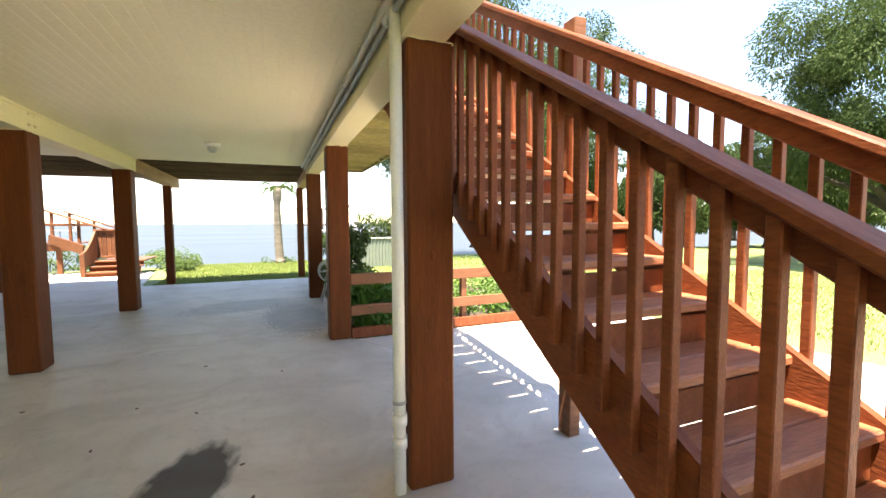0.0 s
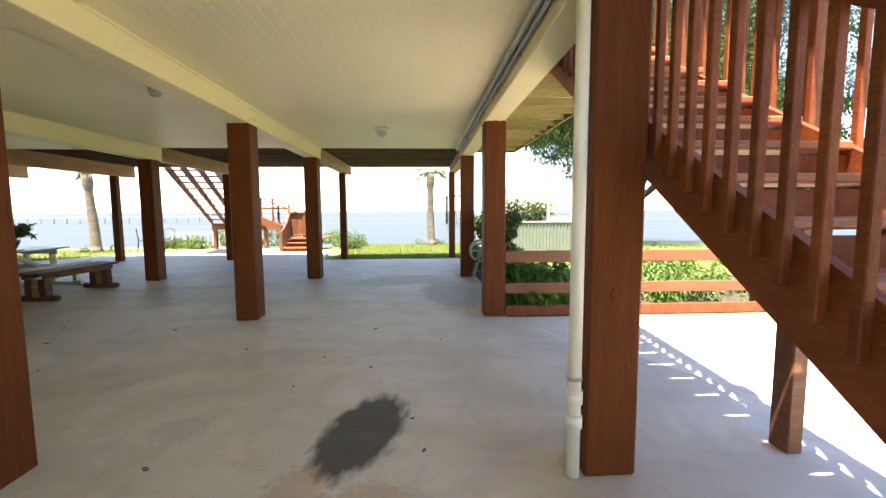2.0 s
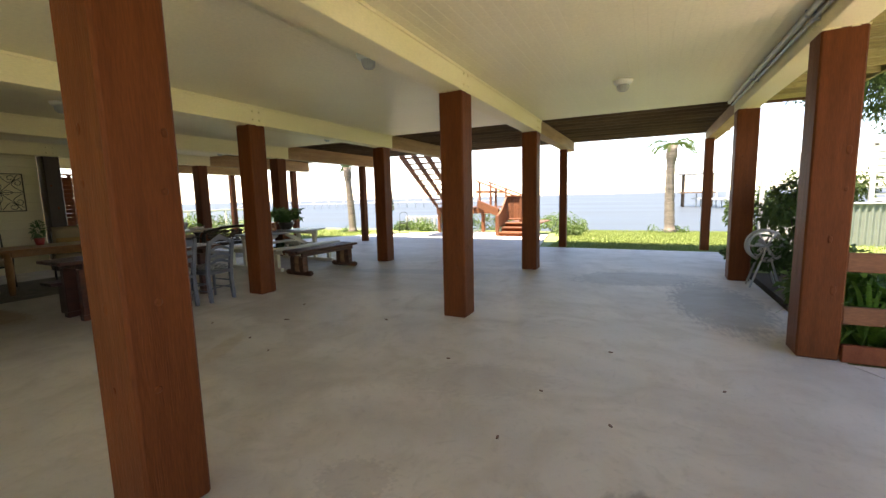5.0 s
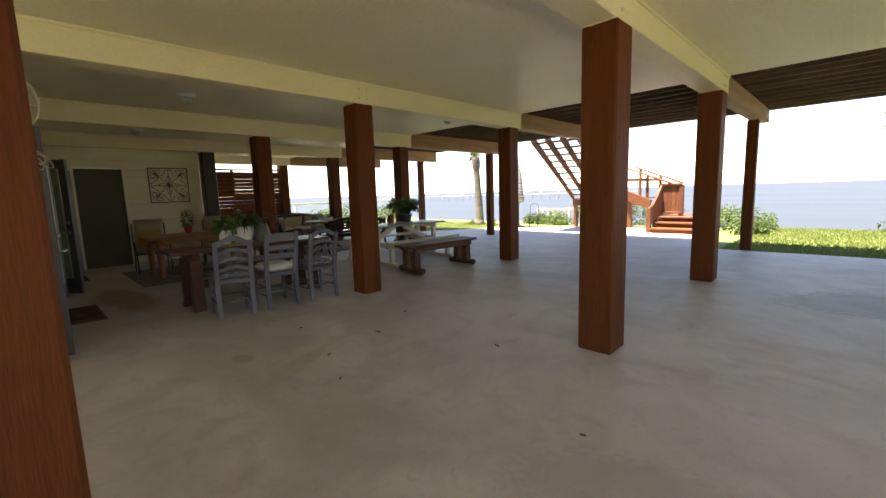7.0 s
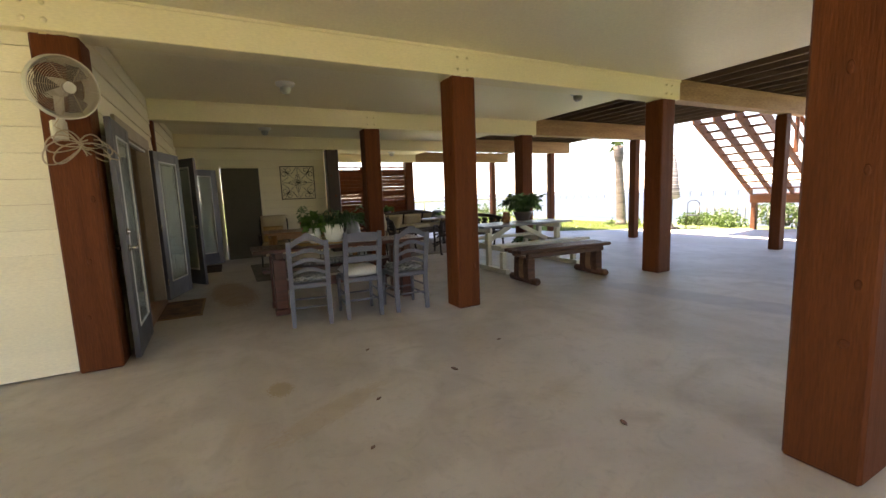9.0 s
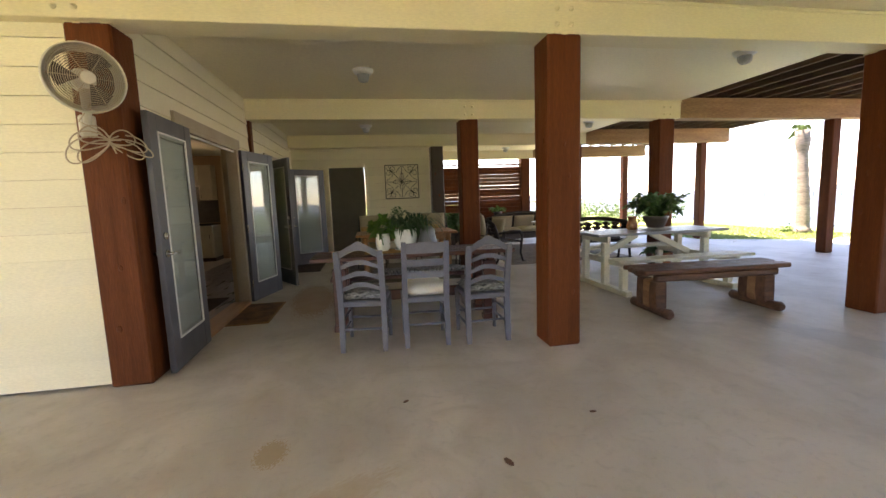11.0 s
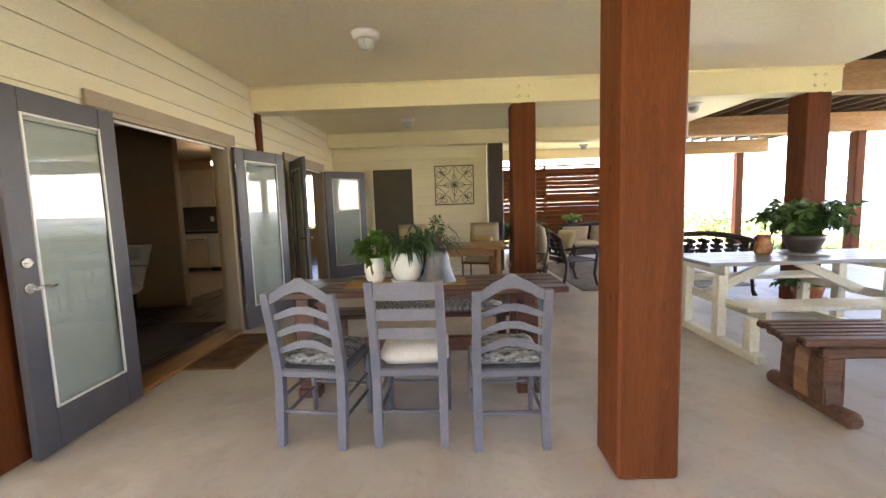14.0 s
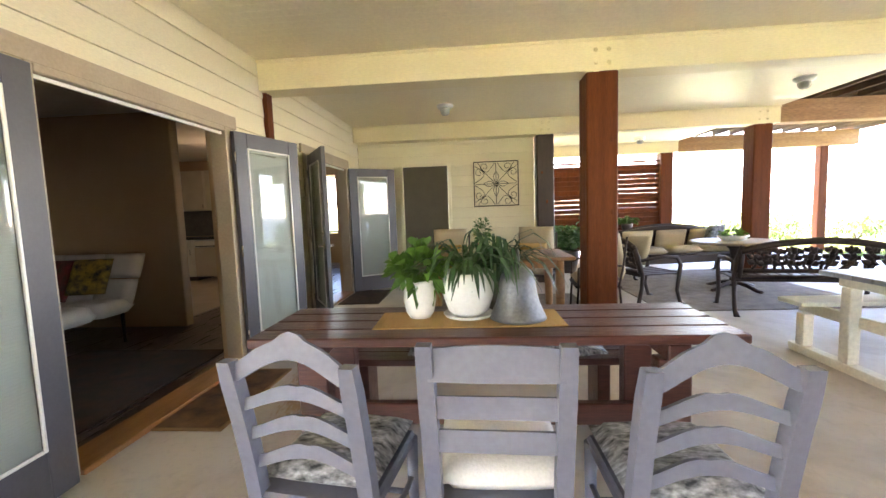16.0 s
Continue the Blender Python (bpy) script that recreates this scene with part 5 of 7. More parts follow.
def iron_seat(m, w, name, label, group="", cush=True, pillow=False):
    c = thing(name, m, label, "garden seat", group)
    for sx in (-1, 1):
        x = sx * w / 2
        bm = BM()
        stout(bm, [(x, -0.36, 0.0), (x, -0.29, 0.06), (x, -0.25, 0.25), (x, -0.24, 0.42), (x, -0.30, 0.65), (x * 0.96, -0.36, 0.80)], [0.022, 0.017, 0.016, 0.018, 0.016, 0.014], 8)
        part("back_leg", bm, M_CAST, c)
        bm = BM()
        stout(bm, [(x, 0.36, 0.0), (x, 0.30, 0.03), (x, 0.25, 0.2), (x, 0.28, 0.40), (x, 0.30, 0.52), (x, 0.24, 0.62), (x, 0.05, 0.63), (x, -0.28, 0.60)], [0.022, 0.016, 0.016, 0.018, 0.018, 0.018, 0.016, 0.014], 8)
        part("arm", bm, M_CAST, c)
    bm = BM()
    stout(bm, [(-w / 2, -0.25, 0.41), (w / 2, -0.25, 0.41)], 0.015, 8)
    stout(bm, [(-w / 2, 0.29, 0.41), (w / 2, 0.29, 0.41)], 0.015, 8)
    part("seat_rail", bm, M_CAST, c)
    for i in range(int(w / 0.11)):
        x = -w / 2 + (i + 0.5) * w / int(w / 0.11)
        bm = BM()
        box(bm, (x, 0.02, 0.412), (0.085, 0.53, 0.014), 0.003)
        part("seat_slat", bm, M_CAST, c)
    bm = BM()
    lean = Matrix.Translation((0, -0.245, 0.42)) @ Matrix.Rotation(radians(16), 4, "X")
    arc = [lean @ Vector((u * w / 2 * 0.97, 0, 0.33 + 0.12 * math.cos(u * math.pi / 2) ** 0.8)) for u in np.linspace(-1, 1, 15)]
    stout(bm, arc, 0.026, 8)
    stout(bm, [lean @ Vector((-w / 2, 0, 0.10)), lean @ Vector((w / 2, 0, 0.10))], 0.018, 8)
    stout(bm, [lean @ Vector((-w / 2, 0, 0.02)), lean @ Vector((w / 2, 0, 0.02))], 0.018, 8)
    part("back_rail", bm, M_CAST, c)
    bm = BM()
    scroll_panel(bm, 0.25, w * 0.92, 0.28, lean, int(w * 100))
    scroll_panel(bm, 0.23, w * 0.86, 0.27, lean @ Matrix.Translation((w * 0.035, 0.004, 0.0)), int(w * 100) + 7)
    for sx in (-1, 1):
        stout(bm, [lean @ Vector((sx * w * 0.47, 0, 0.02)), lean @ Vector((sx * w * 0.475, 0, 0.34))], 0.022, 8)
    part("back_scrollwork", bm, M_CAST, c, "openwork of cast leaves and stems")
    if w > 1.6:
        bm = BM()
        plate(bm, [(-w / 2 * 0.95, 0.02), (w / 2 * 0.95, 0.02)] + [(u * w / 2 * 0.99, 0.38 + 0.14 * math.cos(u * math.pi / 2) ** 0.8) for u in np.linspace(1, -1, 13)], 0.03, Matrix.Translation((0, -0.035, 0)) @ lean)
        part("back_panel", bm, M_CAST, c, "dark woven back panel")
        bm = BM()
        box(bm, (0, 0.02, 0.33), (w - 0.06, 0.52, 0.15), 0.02)
        part("seat_box", bm, M_CAST, c, "dark woven seat frame")
    if cush:
        n = max(1, round(w / 0.62))
        for i in range(n):
            x = -w / 2 + (i + 0.5) * w / n
            bm = BM()
            cushion(bm, (x, 0.03, 0.475), (w / n - 0.01, 0.54, 0.13), 0.4)
            part("seat_cushion", bm, M_CREAMFAB, c)
            if n > 1:
                bm = BM()
                cushion(bm, (x, -0.20, 0.66), (w / n - 0.03, 0.34, 0.13), 0.4, (76, 0, 0))
                part("back_cushion", bm, M_CREAMFAB, c)
    if pillow:
        bm = BM()
        cushion(bm, (-w / 2 + 0.24, -0.05, 0.70), (0.40, 0.40, 0.12), 0.6, (70, 0, 12))
        part("throw_pillow", bm, M_PATTERN if w > 1 else M_CREAMFAB, c, "throw pillow")
    return c


iron_seat(pose(-9.85, 7.55, 0, 0, 0, 15), 0.62, "iron_armchair", "dark cast-metal armchair with a cream pillow", "iron lounge set", False, True)
iron_seat(pose(-9.2, 9.05, 0, 0, 0, 78), 1.5, "iron_loveseat", "dark cast-metal loveseat with a leafy openwork back", "iron lounge set", False)
iron_seat(pose(-11.95, 8.95, 0, 0, 0, -80), 1.95, "iron_sofa", "dark cast-metal sofa with cream cushions", "iron lounge set", True, True)

rt = thing("round_table", pose(-10.55, 9.1, 0), "round pale-topped pedestal table on a dark iron base", "table")
bm = BM()
lathe(bm, [(0.55, 0.69), (0.575, 0.695), (0.58, 0.71), (0.575, 0.725), (0.56, 0.73)], n=40)
part("tabletop", bm, M_TAUPE, rt)
bm = BM()
lathe(bm, [(0.05, 0.06), (0.07, 0.1), (0.04, 0.2), (0.035, 0.45), (0.06, 0.6), (0.14, 0.685)], n=16)
part("pedestal", bm, M_CAST, rt)
for k in range(4):
    a = k * math.pi / 2 + 0.4
    bm = BM()
    tube(bm, [(0.03 * math.cos(a), 0.03 * math.sin(a), 0.12), (0.2 * math.cos(a), 0.2 * math.sin(a), 0.09), (0.36 * math.cos(a), 0.36 * math.sin(a), 0.03), (0.42 * math.cos(a), 0.42 * math.sin(a), 0.025)],
         [0.03, 0.03, 0.026, 0.02], 8)
    part("foot", bm, M_CAST, rt)
potted("planter_bowl", pose(-10.55, 9.08, 0.731), [(0.12, 0), (0.17, 0.03), (0.2, 0.07), (0.19, 0.075), (0.15, 0.04)], M_POTWHITE,
       "low pale bowl of small plants on the round table", lambda: herb_leaves(160, 0.15, 0.09, 23, 0.06, 0.03, 0.45), "pale shallow bowl", M_HERB)

bm = BM()
box(bm, (0, 0, 0.006), (3.2, 2.6, 0.010), 0.003)
solid("area_rug", bm, M_RUG, "grey-brown flat woven rug under the lounge set", "rug", m=pose(-10.9, 8.85, 0.001, 0, 0, 1))
bm = BM()
box(bm, (0, 0, 0.006), (2.1, 2.3, 0.010), 0.003)
solid("area_rug", bm, M_RUG, "dark patterned rug under the oak table", "rug", m=pose(-9.4, 5.6, 0.001))

sbt = thing("side_table", pose(-13.9, 8.7, 0), "small red-brown slatted side table", "table")
for i in range(5):
    bm = BM()
    box(bm, (0, (i - 2) * 0.11, 0.70), (0.5, 0.10, 0.03), 0.005)
    part("plank", bm, M_POST, sbt)
for x in (-0.2, 0.2):
    for y in (-0.22, 0.22):
        bm = BM()
        box(bm, (x, y, 0.34), (0.06, 0.06, 0.68), 0.005)
        part("leg", bm, M_POST, sbt)
potted("potted_plant", pose(-13.9, 8.75, 0.716), [(0.09, 0), (0.12, 0.1), (0.13, 0.16), (0.12, 0.16), (0.1, 0.14)], M_DARKPOT,
       "green plant in a dark pot on the side table", lambda: fern_fronds(24, 0.26, 0.15, 31, 1.0, 1.0, 1.2, 0.06), "", M_HERB)
potted("potted_palm", pose(-12.6, 7.15, 0), [(0.16, 0), (0.2, 0.2), (0.23, 0.4), (0.24, 0.44), (0.22, 0.44), (0.2, 0.4)], M_DARKPOT,
       "large leafy plant in a dark floor pot by the wall's end", lambda: fern_fronds(40, 0.75, 0.42, 33, 0.9, 1.2, 1.1, 0.11), "", M_FERN)

# ---- slatted screen at the far side ----
scr = thing("slat_screen", pose(LINE["F"], 8.3, 0), "red-brown horizontal slat privacy screen between posts", "screen")
bm = BM()
box(bm, (0, 0, 0), (0.022, 1.58, 0.12), 0.003)
sm = finish("slat", bm, M_POST)
rng = random.Random(5)
for s in (-0.8, 0.82):
    z = 0.22
    while z < 2.3:
        piece("slat", sm, scr, pose(0.02, s, z, 0, rng.uniform(8, 34), 0))
        z += 0.118
for y in (-1.6, 0.01, 1.62):
    bm = BM()
    box(bm, (-0.06, y, 1.17), (0.06, 0.09, 2.34), 0.005)
    part("upright", bm, M_POST, scr)
for y, w in ((-0.8, 1.6), (0.82, 1.6)):
    bm = BM()
    box(bm, (-0.02, y, 0.62), (0.03, w - 0.1, 0.62), 0.006)
    part("lower_panel", bm, M_POST, scr)
    bm = BM()
    box(bm, (0, y, 2.36), (0.10, w, 0.045), 0.006)
    part("cap", bm, M_POST, scr)

# ---- on walls and ceiling ----
orn = thing("wall_ornament", pose(WALL_E + 0.03, 5.725, 1.755), "square black wrought-iron scroll ornament on the wall", "wall decor")
H = 0.39
bm = BM()
for s in (-1, 1):
    box(bm, (0, s * H, 0), (0.014, 0.018, 2 * H + 0.018), 0.003)
    box(bm, (0, 0, s * H), (0.014, 2 * H - 0.019, 0.018), 0.003)
part("frame", bm, M_IRON, orn)
def scroll(bm, p):
    tube(bm, [(0, y, z) for y, z in p], 0.0055, 6)
for q in range(4):
    bm = BM()
    a = q * math.pi / 2
    R = lambda y, z: (y * math.cos(a) - z * math.sin(a), y * math.sin(a) + z * math.cos(a))
    scroll(bm, [R(0, 0), R(0, 0.36)])
    scroll(bm, [R(0, 0), R(0.26, 0.26)])
    for sg in (-1, 1):
        scroll(bm, [R(sg * 0.045 * math.sin(u * math.pi), 0.02 + 0.2 * u) for u in np.linspace(0, 1, 9)])
        scroll(bm, [R(sg * (0.20 + 0.07 * math.cos(u) * (1 - u / 9)), 0.30 + 0.07 * math.sin(u) * (1 - u / 9)) for u in np.linspace(-1.2, 6, 16)])
        scroll(bm, [R(sg * (0.02 + 0.30 * u), 0.37 - 0.16 * math.sin(u * math.pi) ** 1.2) for u in np.linspace(0, 1, 10)])
    part("scrollwork", bm, M_IRON, orn)


def ceiling_lamp(x, y):
    c = thing("ceiling_lamp", pose(x, y, 2.87 if x > -5 else 2.84 if x > -8.4 else 2.81 if x > -11.6 else 2.80), "white round ceiling lamp with a ribbed glass jar, unlit", "lamp", "porch ceiling lamps")
    bm = BM()
    lathe(bm, [(0.06, -0.055), (0.095, -0.05), (0.115, -0.03), (0.12, 0.0)], n=28)
    part("base", bm, M_WHITE, c)
    bm = BM()
    lathe(bm, [(0.01, -0.135), (0.04, -0.13), (0.062, -0.105), (0.07, -0.07), (0.07, -0.056)], n=20)
    part("glass_jar", bm, M_BLIND, c, "frosted glass jar")
    bm = BM()
    for k in range(6):
        a = k * math.pi / 3
        tube(bm, [(0.072 * math.cos(a), 0.072 * math.sin(a), -0.056), (0.068 * math.cos(a), 0.068 * math.sin(a), -0.105), (0.042 * math.cos(a), 0.042 * math.sin(a), -0.134), (0.0, 0.0, -0.142)], 0.0035, 5)
    part("guard", bm, M_GREYPLASTIC, c)


for x, y in ((0.02, 8.0), (-2.2, 5.58), (-5.95, 9.2), (-6.85, 4.95), (-10.3, 4.95), (-14.1, 9.1), (-9.9, 9.5)):
    ceiling_lamp(x, y)

# drain pipe at the first post, and conduit along the beam
dp = thing("drain_pipe", pose(1.525, 2.915, 0), "white plastic drain pipe strapped to the post", "pipe")
bm = BM()
rod(bm, (0, 0, 0.0), (0, 0, CEIL_Z - 0.03), 0.036, n=18)
part("pipe", bm, M_WHITE, dp)
for z in (0.28, 0.42):
    bm = BM()
    rod(bm, (0, 0, z), (0, 0, z + 0.07), 0.045, n=18)
    part("coupling", bm, M_WHITE, dp)
for z in (0.55,):
    bm = BM()
    lathe(bm, [(0.039, z), (0.041, z), (0.041, z + 0.02), (0.039, z + 0.02)], n=18)
    part("strap", bm, M_GREYPLASTIC, dp)
bm = BM()
tube(bm, [(0, 0, CEIL_Z - 0.03), (0, 0.03, CEIL_Z - 0.015), (0, 0.12, CEIL_Z - 0.045), (0, 0.16, CEIL_Z - 0.05)], 0.042, 14)
part("elbow", bm, M_WHITE, dp)
for name, x, z, r, mat, lab in (("conduit", 1.52, 2.80, 0.017, M_GREYPLASTIC, "grey conduit run along the cream beam"),
                                ("water_pipe", 1.48, 2.842, 0.026, M_CABINET, "white plastic pipe run under the ceiling by the beam")):
    c = thing(name, pose(x, 0, z), lab, "pipe")
    bm = BM()
    rod(bm, (0, -5.9, 0), (0, PAINT_END - 0.05, 0), r, n=12)
    part("tube", bm, mat, c)
    for y in (4.4, 6.5, 8.6):
        bm = BM()
        box(bm, (0.012, y, 0), (r * 2 + 0.02, 0.02, r * 2 + 0.008), 0.003)
        part("clip", bm, M_GREYPLASTIC, c)

# wall fan with its cable at the house's corner post
fan = thing("wall_fan", pose(-4.97, 3.09, 2.165, 0, 0, -52), "beige wall fan with round wire guard on the corner post", "fan")
R0 = 0.205
def fan_part(name, bm, mat, label=""):
    return part(name, bm, mat, fan, label, at=pose(0, 0.16, 0, -98, 0, 0))
bm = BM()
for k in range(16):
    r = R0 * (k + 3.2) / 19.4
    tube(bm, [(r * math.cos(a), r * math.sin(a), 0.06 * (1 - (r / R0) ** 2)) for a in np.linspace(0, 2 * math.pi, 33)], 0.0017, 5, False)
for k in range(6):
    a = k * math.pi / 3
    tube(bm, [(0.035 * math.cos(a), 0.035 * math.sin(a), 0.058), (0.14 * math.cos(a), 0.14 * math.sin(a), 0.034), (R0 * math.cos(a), R0 * math.sin(a), 0.0)], 0.002, 5, False)
fan_part("front_guard", bm, M_TAUPE, "close rings of beige wire")
bm = BM()
ring = [(R0 + 0.012, 0.008), (R0 + 0.014, -0.035), (R0 - 0.002, -0.085), (R0 - 0.03, -0.115), (R0 - 0.036, -0.11), (R0 - 0.012, -0.08), (R0 + 0.004, -0.03), (R0 + 0.002, 0.008)]
rows = [[bm.verts.new((r * math.cos(a), r * math.sin(a), z)) for r, z in ring] for a in np.linspace(0, 2 * math.pi, 41)[:-1]]
for a, b in zip(rows, rows[1:] + rows[:1]):
    for k in range(len(ring)):
        bm.faces.new((a[k], a[(k + 1) % len(ring)], b[(k + 1) % len(ring)], b[k])).smooth = True
fan_part("shroud", bm, M_CABINET, "beige plastic shroud")
for k in range(9):
    r = 0.06 + k * 0.013
    bm = BM()
    tube(bm, [(r * math.cos(a), r * math.sin(a), -0.125 + k * 0.001) for a in np.linspace(0, 2 * math.pi, 29)], 0.0022, 5, False)
    fan_part("rear_wire", bm, M_IRON, "dark rear wire ring")
bm = BM()
rod(bm, (0, 0, 0.05), (0, 0, 0.064), 0.042, 0.038, 20)
fan_part("badge", bm, M_CABINET)
bm = BM()
rod(bm, (0, 0, -0.20), (0, 0, -0.03), 0.075, 0.06, 16)
fan_part("motor", bm, M_CABINET)
for k in range(3):
    bm = BM()
    a0 = k * 2 * math.pi / 3
    pts = [(0.03 * math.cos(a0), 0.03 * math.sin(a0)), (0.17 * math.cos(a0 - 0.45), 0.17 * math.sin(a0 - 0.45)), (0.18 * math.cos(a0), 0.18 * math.sin(a0)), (0.16 * math.cos(a0 + 0.45), 0.16 * math.sin(a0 + 0.45))]
    slab(bm, pts, 0.004, 0.008)
    fan_part("blade", bm, M_CAST, "dark fan blade")
bm = BM()
tube(bm, [(0, 0.06, -0.03), (0.0, 0.04, -0.2), (0.0, 0.0, -0.33)], [0.03, 0.026, 0.02], 10)
part("neck", bm, M_CABINET, fan)
bm = BM()
box(bm, (0, 0.0, -0.28), (0.09, 0.06, 0.14), 0.01)
part("bracket", bm, M_CABINET, fan)
for k, (a, ln, wd) in enumerate(((8, 0.30, 0.07), (-14, 0.27, 0.06), (28, 0.22, 0.07), (172, 0.29, 0.08), (194, 0.33, 0.09), (150, 0.24, 0.08), (207, 0.27, 0.06), (-4, 0.33, 0.05))):
    # one loop of the bow: out from the tie and back
    bm = BM()
    ca, sa = math.cos(radians(a)), math.sin(radians(a))
    pts = []
    for u in np.linspace(0, 2 * math.pi, 25):
        px, pz = 0.37 * ln * (1 - math.cos(u)), wd * math.sin(u) * (0.5 + 0.5 * (1 - math.cos(u)) / 2)
        pts.append((-0.10 - (px * ca - pz * sa), 0.02 + 0.006 * k, -0.38 + px * sa + pz * ca - 0.10 * (px / 0.3) ** 2))
    tube(bm, pts, 0.0052, 6)
    part("cable_loop", bm, M_TAUPE, fan, "loop of beige cable tied in a bow")
bm = BM()
tube(bm, [(-0.02, 0.07, -0.14), (0.05, 0.05, -0.26), (-0.04, 0.05, -0.31), (-0.10, 0.05, -0.38), (-0.13, 0.05, -0.46)], 0.0052, 6)
part("cable", bm, M_TAUPE, fan)


# ---- rooms behind the open doors ----
bm = BM()
box(bm, (-10.1, 0.1, 0.005), (9.9, 5.95, 0.03), 0.0)
structure("room_floor", bm, M_INFLOOR, "dark polished wood floor indoors")
bm = BM()
box(bm, (-10.1, 0.1, 2.62), (9.9, 5.95, 0.1), 0.0)
structure("room_ceiling", bm, M_WHITE, "plain white ceiling indoors")
def plain_wall(name, x0, x1, y0, y1, mat=M_INWALL, z0=0.02, z1=2.57):
    bm = BM()
    box(bm, ((x0 + x1) / 2, (y0 + y1) / 2, (z0 + z1) / 2), (x1 - x0, y1 - y0, z1 - z0), 0.012)
    return structure(name, bm, mat, "tan-brown painted interior wall")
plain_wall("wall_partition", -8.97, -8.85, -2.8, 1.84)
plain_wall("wall_room_south", -15.05, -5.25, -2.95, -2.82)
plain_wall("wall_kitchen", -13.03, -12.9, -2.8, 1.39)
plain_wall("wall_kitchen_side", -15.0, -13.04, 1.27, 1.39)
plain_wall("wall_room_north", -15.0, WALL_E - 0.17, 3.06, 3.2)
plain_wall("wall_room_east", -5.4, -5.25, -2.8, 3.06)
for nm, y0, y1, z0, z1 in (("wall_window_low", 1.2, 3.05, 0.02, 0.82), ("wall_window_high", 1.2, 3.05, 2.33, 2.57),
                           ("wall_window_left", 1.2, 1.40, 0.83, 2.32), ("wall_window_right", 2.04, 3.05, 0.83, 2.32)):
    plain_wall(nm, -15.15, -15.02, y0, y1, M_INWALL, z0, z1)
w = thing("window_1", pose(-15.08, 1.72, 1.575), "white-framed sash window looking onto sunlit green", "window")
w["kind"] = "structure"
for y, z, sy, sz in ((-0.30, 0, 0.05, 1.49), (0.30, 0, 0.05, 1.49), (0, 0.72, 0.55, 0.05), (0, -0.72, 0.55, 0.05), (0, 0.02, 0.55, 0.04)):
    bm = BM()
    box(bm, (0, y, z), (0.07, sy, sz), 0.004)
    part("window_frame", bm, M_WHITE, w)
bm = BM()
box(bm, (0, 0, 0), (0.005, 0.55, 1.39), 0.001)
g = part("pane", bm, M_GLASS, w)
g.visible_shadow = False

fu = thing("futon_sofa", pose(-7.95, 0.70, 0.02), "white tufted futon sofa on dark metal legs", "sofa")
for i in range(4):
    for j in range(2):
        bm = BM()
        cushion(bm, (0.26 - j * 0.43, -0.72 + i * 0.48, 0.40), (0.44, 0.49, 0.16), 0.35)
        part("seat_pad", bm, M_WHITEFAB, fu)
        bm = BM()
        cushion(bm, (-0.40 - j * 0.13, -0.72 + i * 0.48, 0.53 + j * 0.27), (0.30, 0.49, 0.14), 0.35, (0, 66, 0))
        part("back_pad", bm, M_WHITEFAB, fu)
for x in (-0.32, 0.40):
    for y in (-0.85, 0.85):
        bm = BM()
        rod(bm, (x, y, 0.32), (x, y, 0), 0.02, 0.014, 8)
        part("leg", bm, M_IRON, fu)
bm = BM()
cushion(bm, (0, 0, 0), (0.5, 0.5, 0.12), 0.5)
solid("throw_pillow", bm, M_PLAID, "dark red plaid pillow on the futon", "pillow", m=pose(-8.20, 0.86, 0.70, 0, 62, 0))
bm = BM()
cushion(bm, (0, 0, 0), (0.42, 0.42, 0.11), 0.5)
solid("throw_pillow", bm, M_THROW, "yellow and black patterned pillow on the futon", "pillow", m=pose(-8.22, 1.27, 0.74, 0, 62, 10))
bm = BM()
box(bm, (0, 0, 0.006), (1.9, 1.5, 0.012), 0.003)
solid("area_rug", bm, M_MAT, "dark grey shaggy rug inside the doorway", "rug", m=pose(-7.0, 2.15, 0.022))

# kitchen along its back wall
kx = -12.9
def base_cabinet(y, w, name="base_cabinet", label="cream kitchen base cabinet with a panel door"):
    c = thing(name, pose(kx + 0.29, y, 0.02), label, "cabinet", "kitchen base cabinets")
    bm = BM()
    box(bm, (0, 0, 0.48), (0.57, w - 0.004, 0.76), 0.004)
    part("body", bm, M_CABINET, c)
    bm = BM()
    box(bm, (-0.03, 0, 0.05), (0.50, w - 0.01, 0.1), 0.002)
    part("plinth", bm, M_INFLOOR, c)
    bm = BM()
    box(bm, (0.296, 0, 0.41), (0.02, w - 0.05, 0.58), 0.006)
    d = part("door", bm, M_CABINET, c)
    bm = BM()
    box(bm, (0.296, 0, 0.78), (0.02, w - 0.05, 0.12), 0.006)
    part("drawer_front", bm, M_CABINET, c)
    bm = BM()
    rod(bm, (0.318, w / 2 - 0.07, 0.56), (0.318, w / 2 - 0.07, 0.66), 0.006, n=6)
    part("handle", bm, M_IRON, d)
for y, w in ((-2.03, 0.62), (-1.41, 0.62), (-0.79, 0.62), (0.46, 0.62), (1.01, 0.48)):
    base_cabinet(y, w)
dw = thing("dishwasher", pose(kx + 0.29, -0.16, 0.02), "beige dishwasher between the kitchen cabinets", "dishwasher")
bm = BM()
box(bm, (0, 0, 0.48), (0.57, 0.60, 0.76), 0.004)
part("body", bm, M_GREYPLASTIC, dw)
bm = BM()
box(bm, (0.30, 0, 0.41), (0.03, 0.59, 0.60), 0.008)
part("door", bm, M_TAUPE, dw, "beige front panel")
bm = BM()
box(bm, (0.30, 0, 0.79), (0.03, 0.59, 0.10), 0.006)
part("control_panel", bm, M_CABINET, dw)
bm = BM()
box(bm, (0.325, 0, 0.735), (0.03, 0.5, 0.016), 0.004)
part("handle", bm, M_IRON, dw)
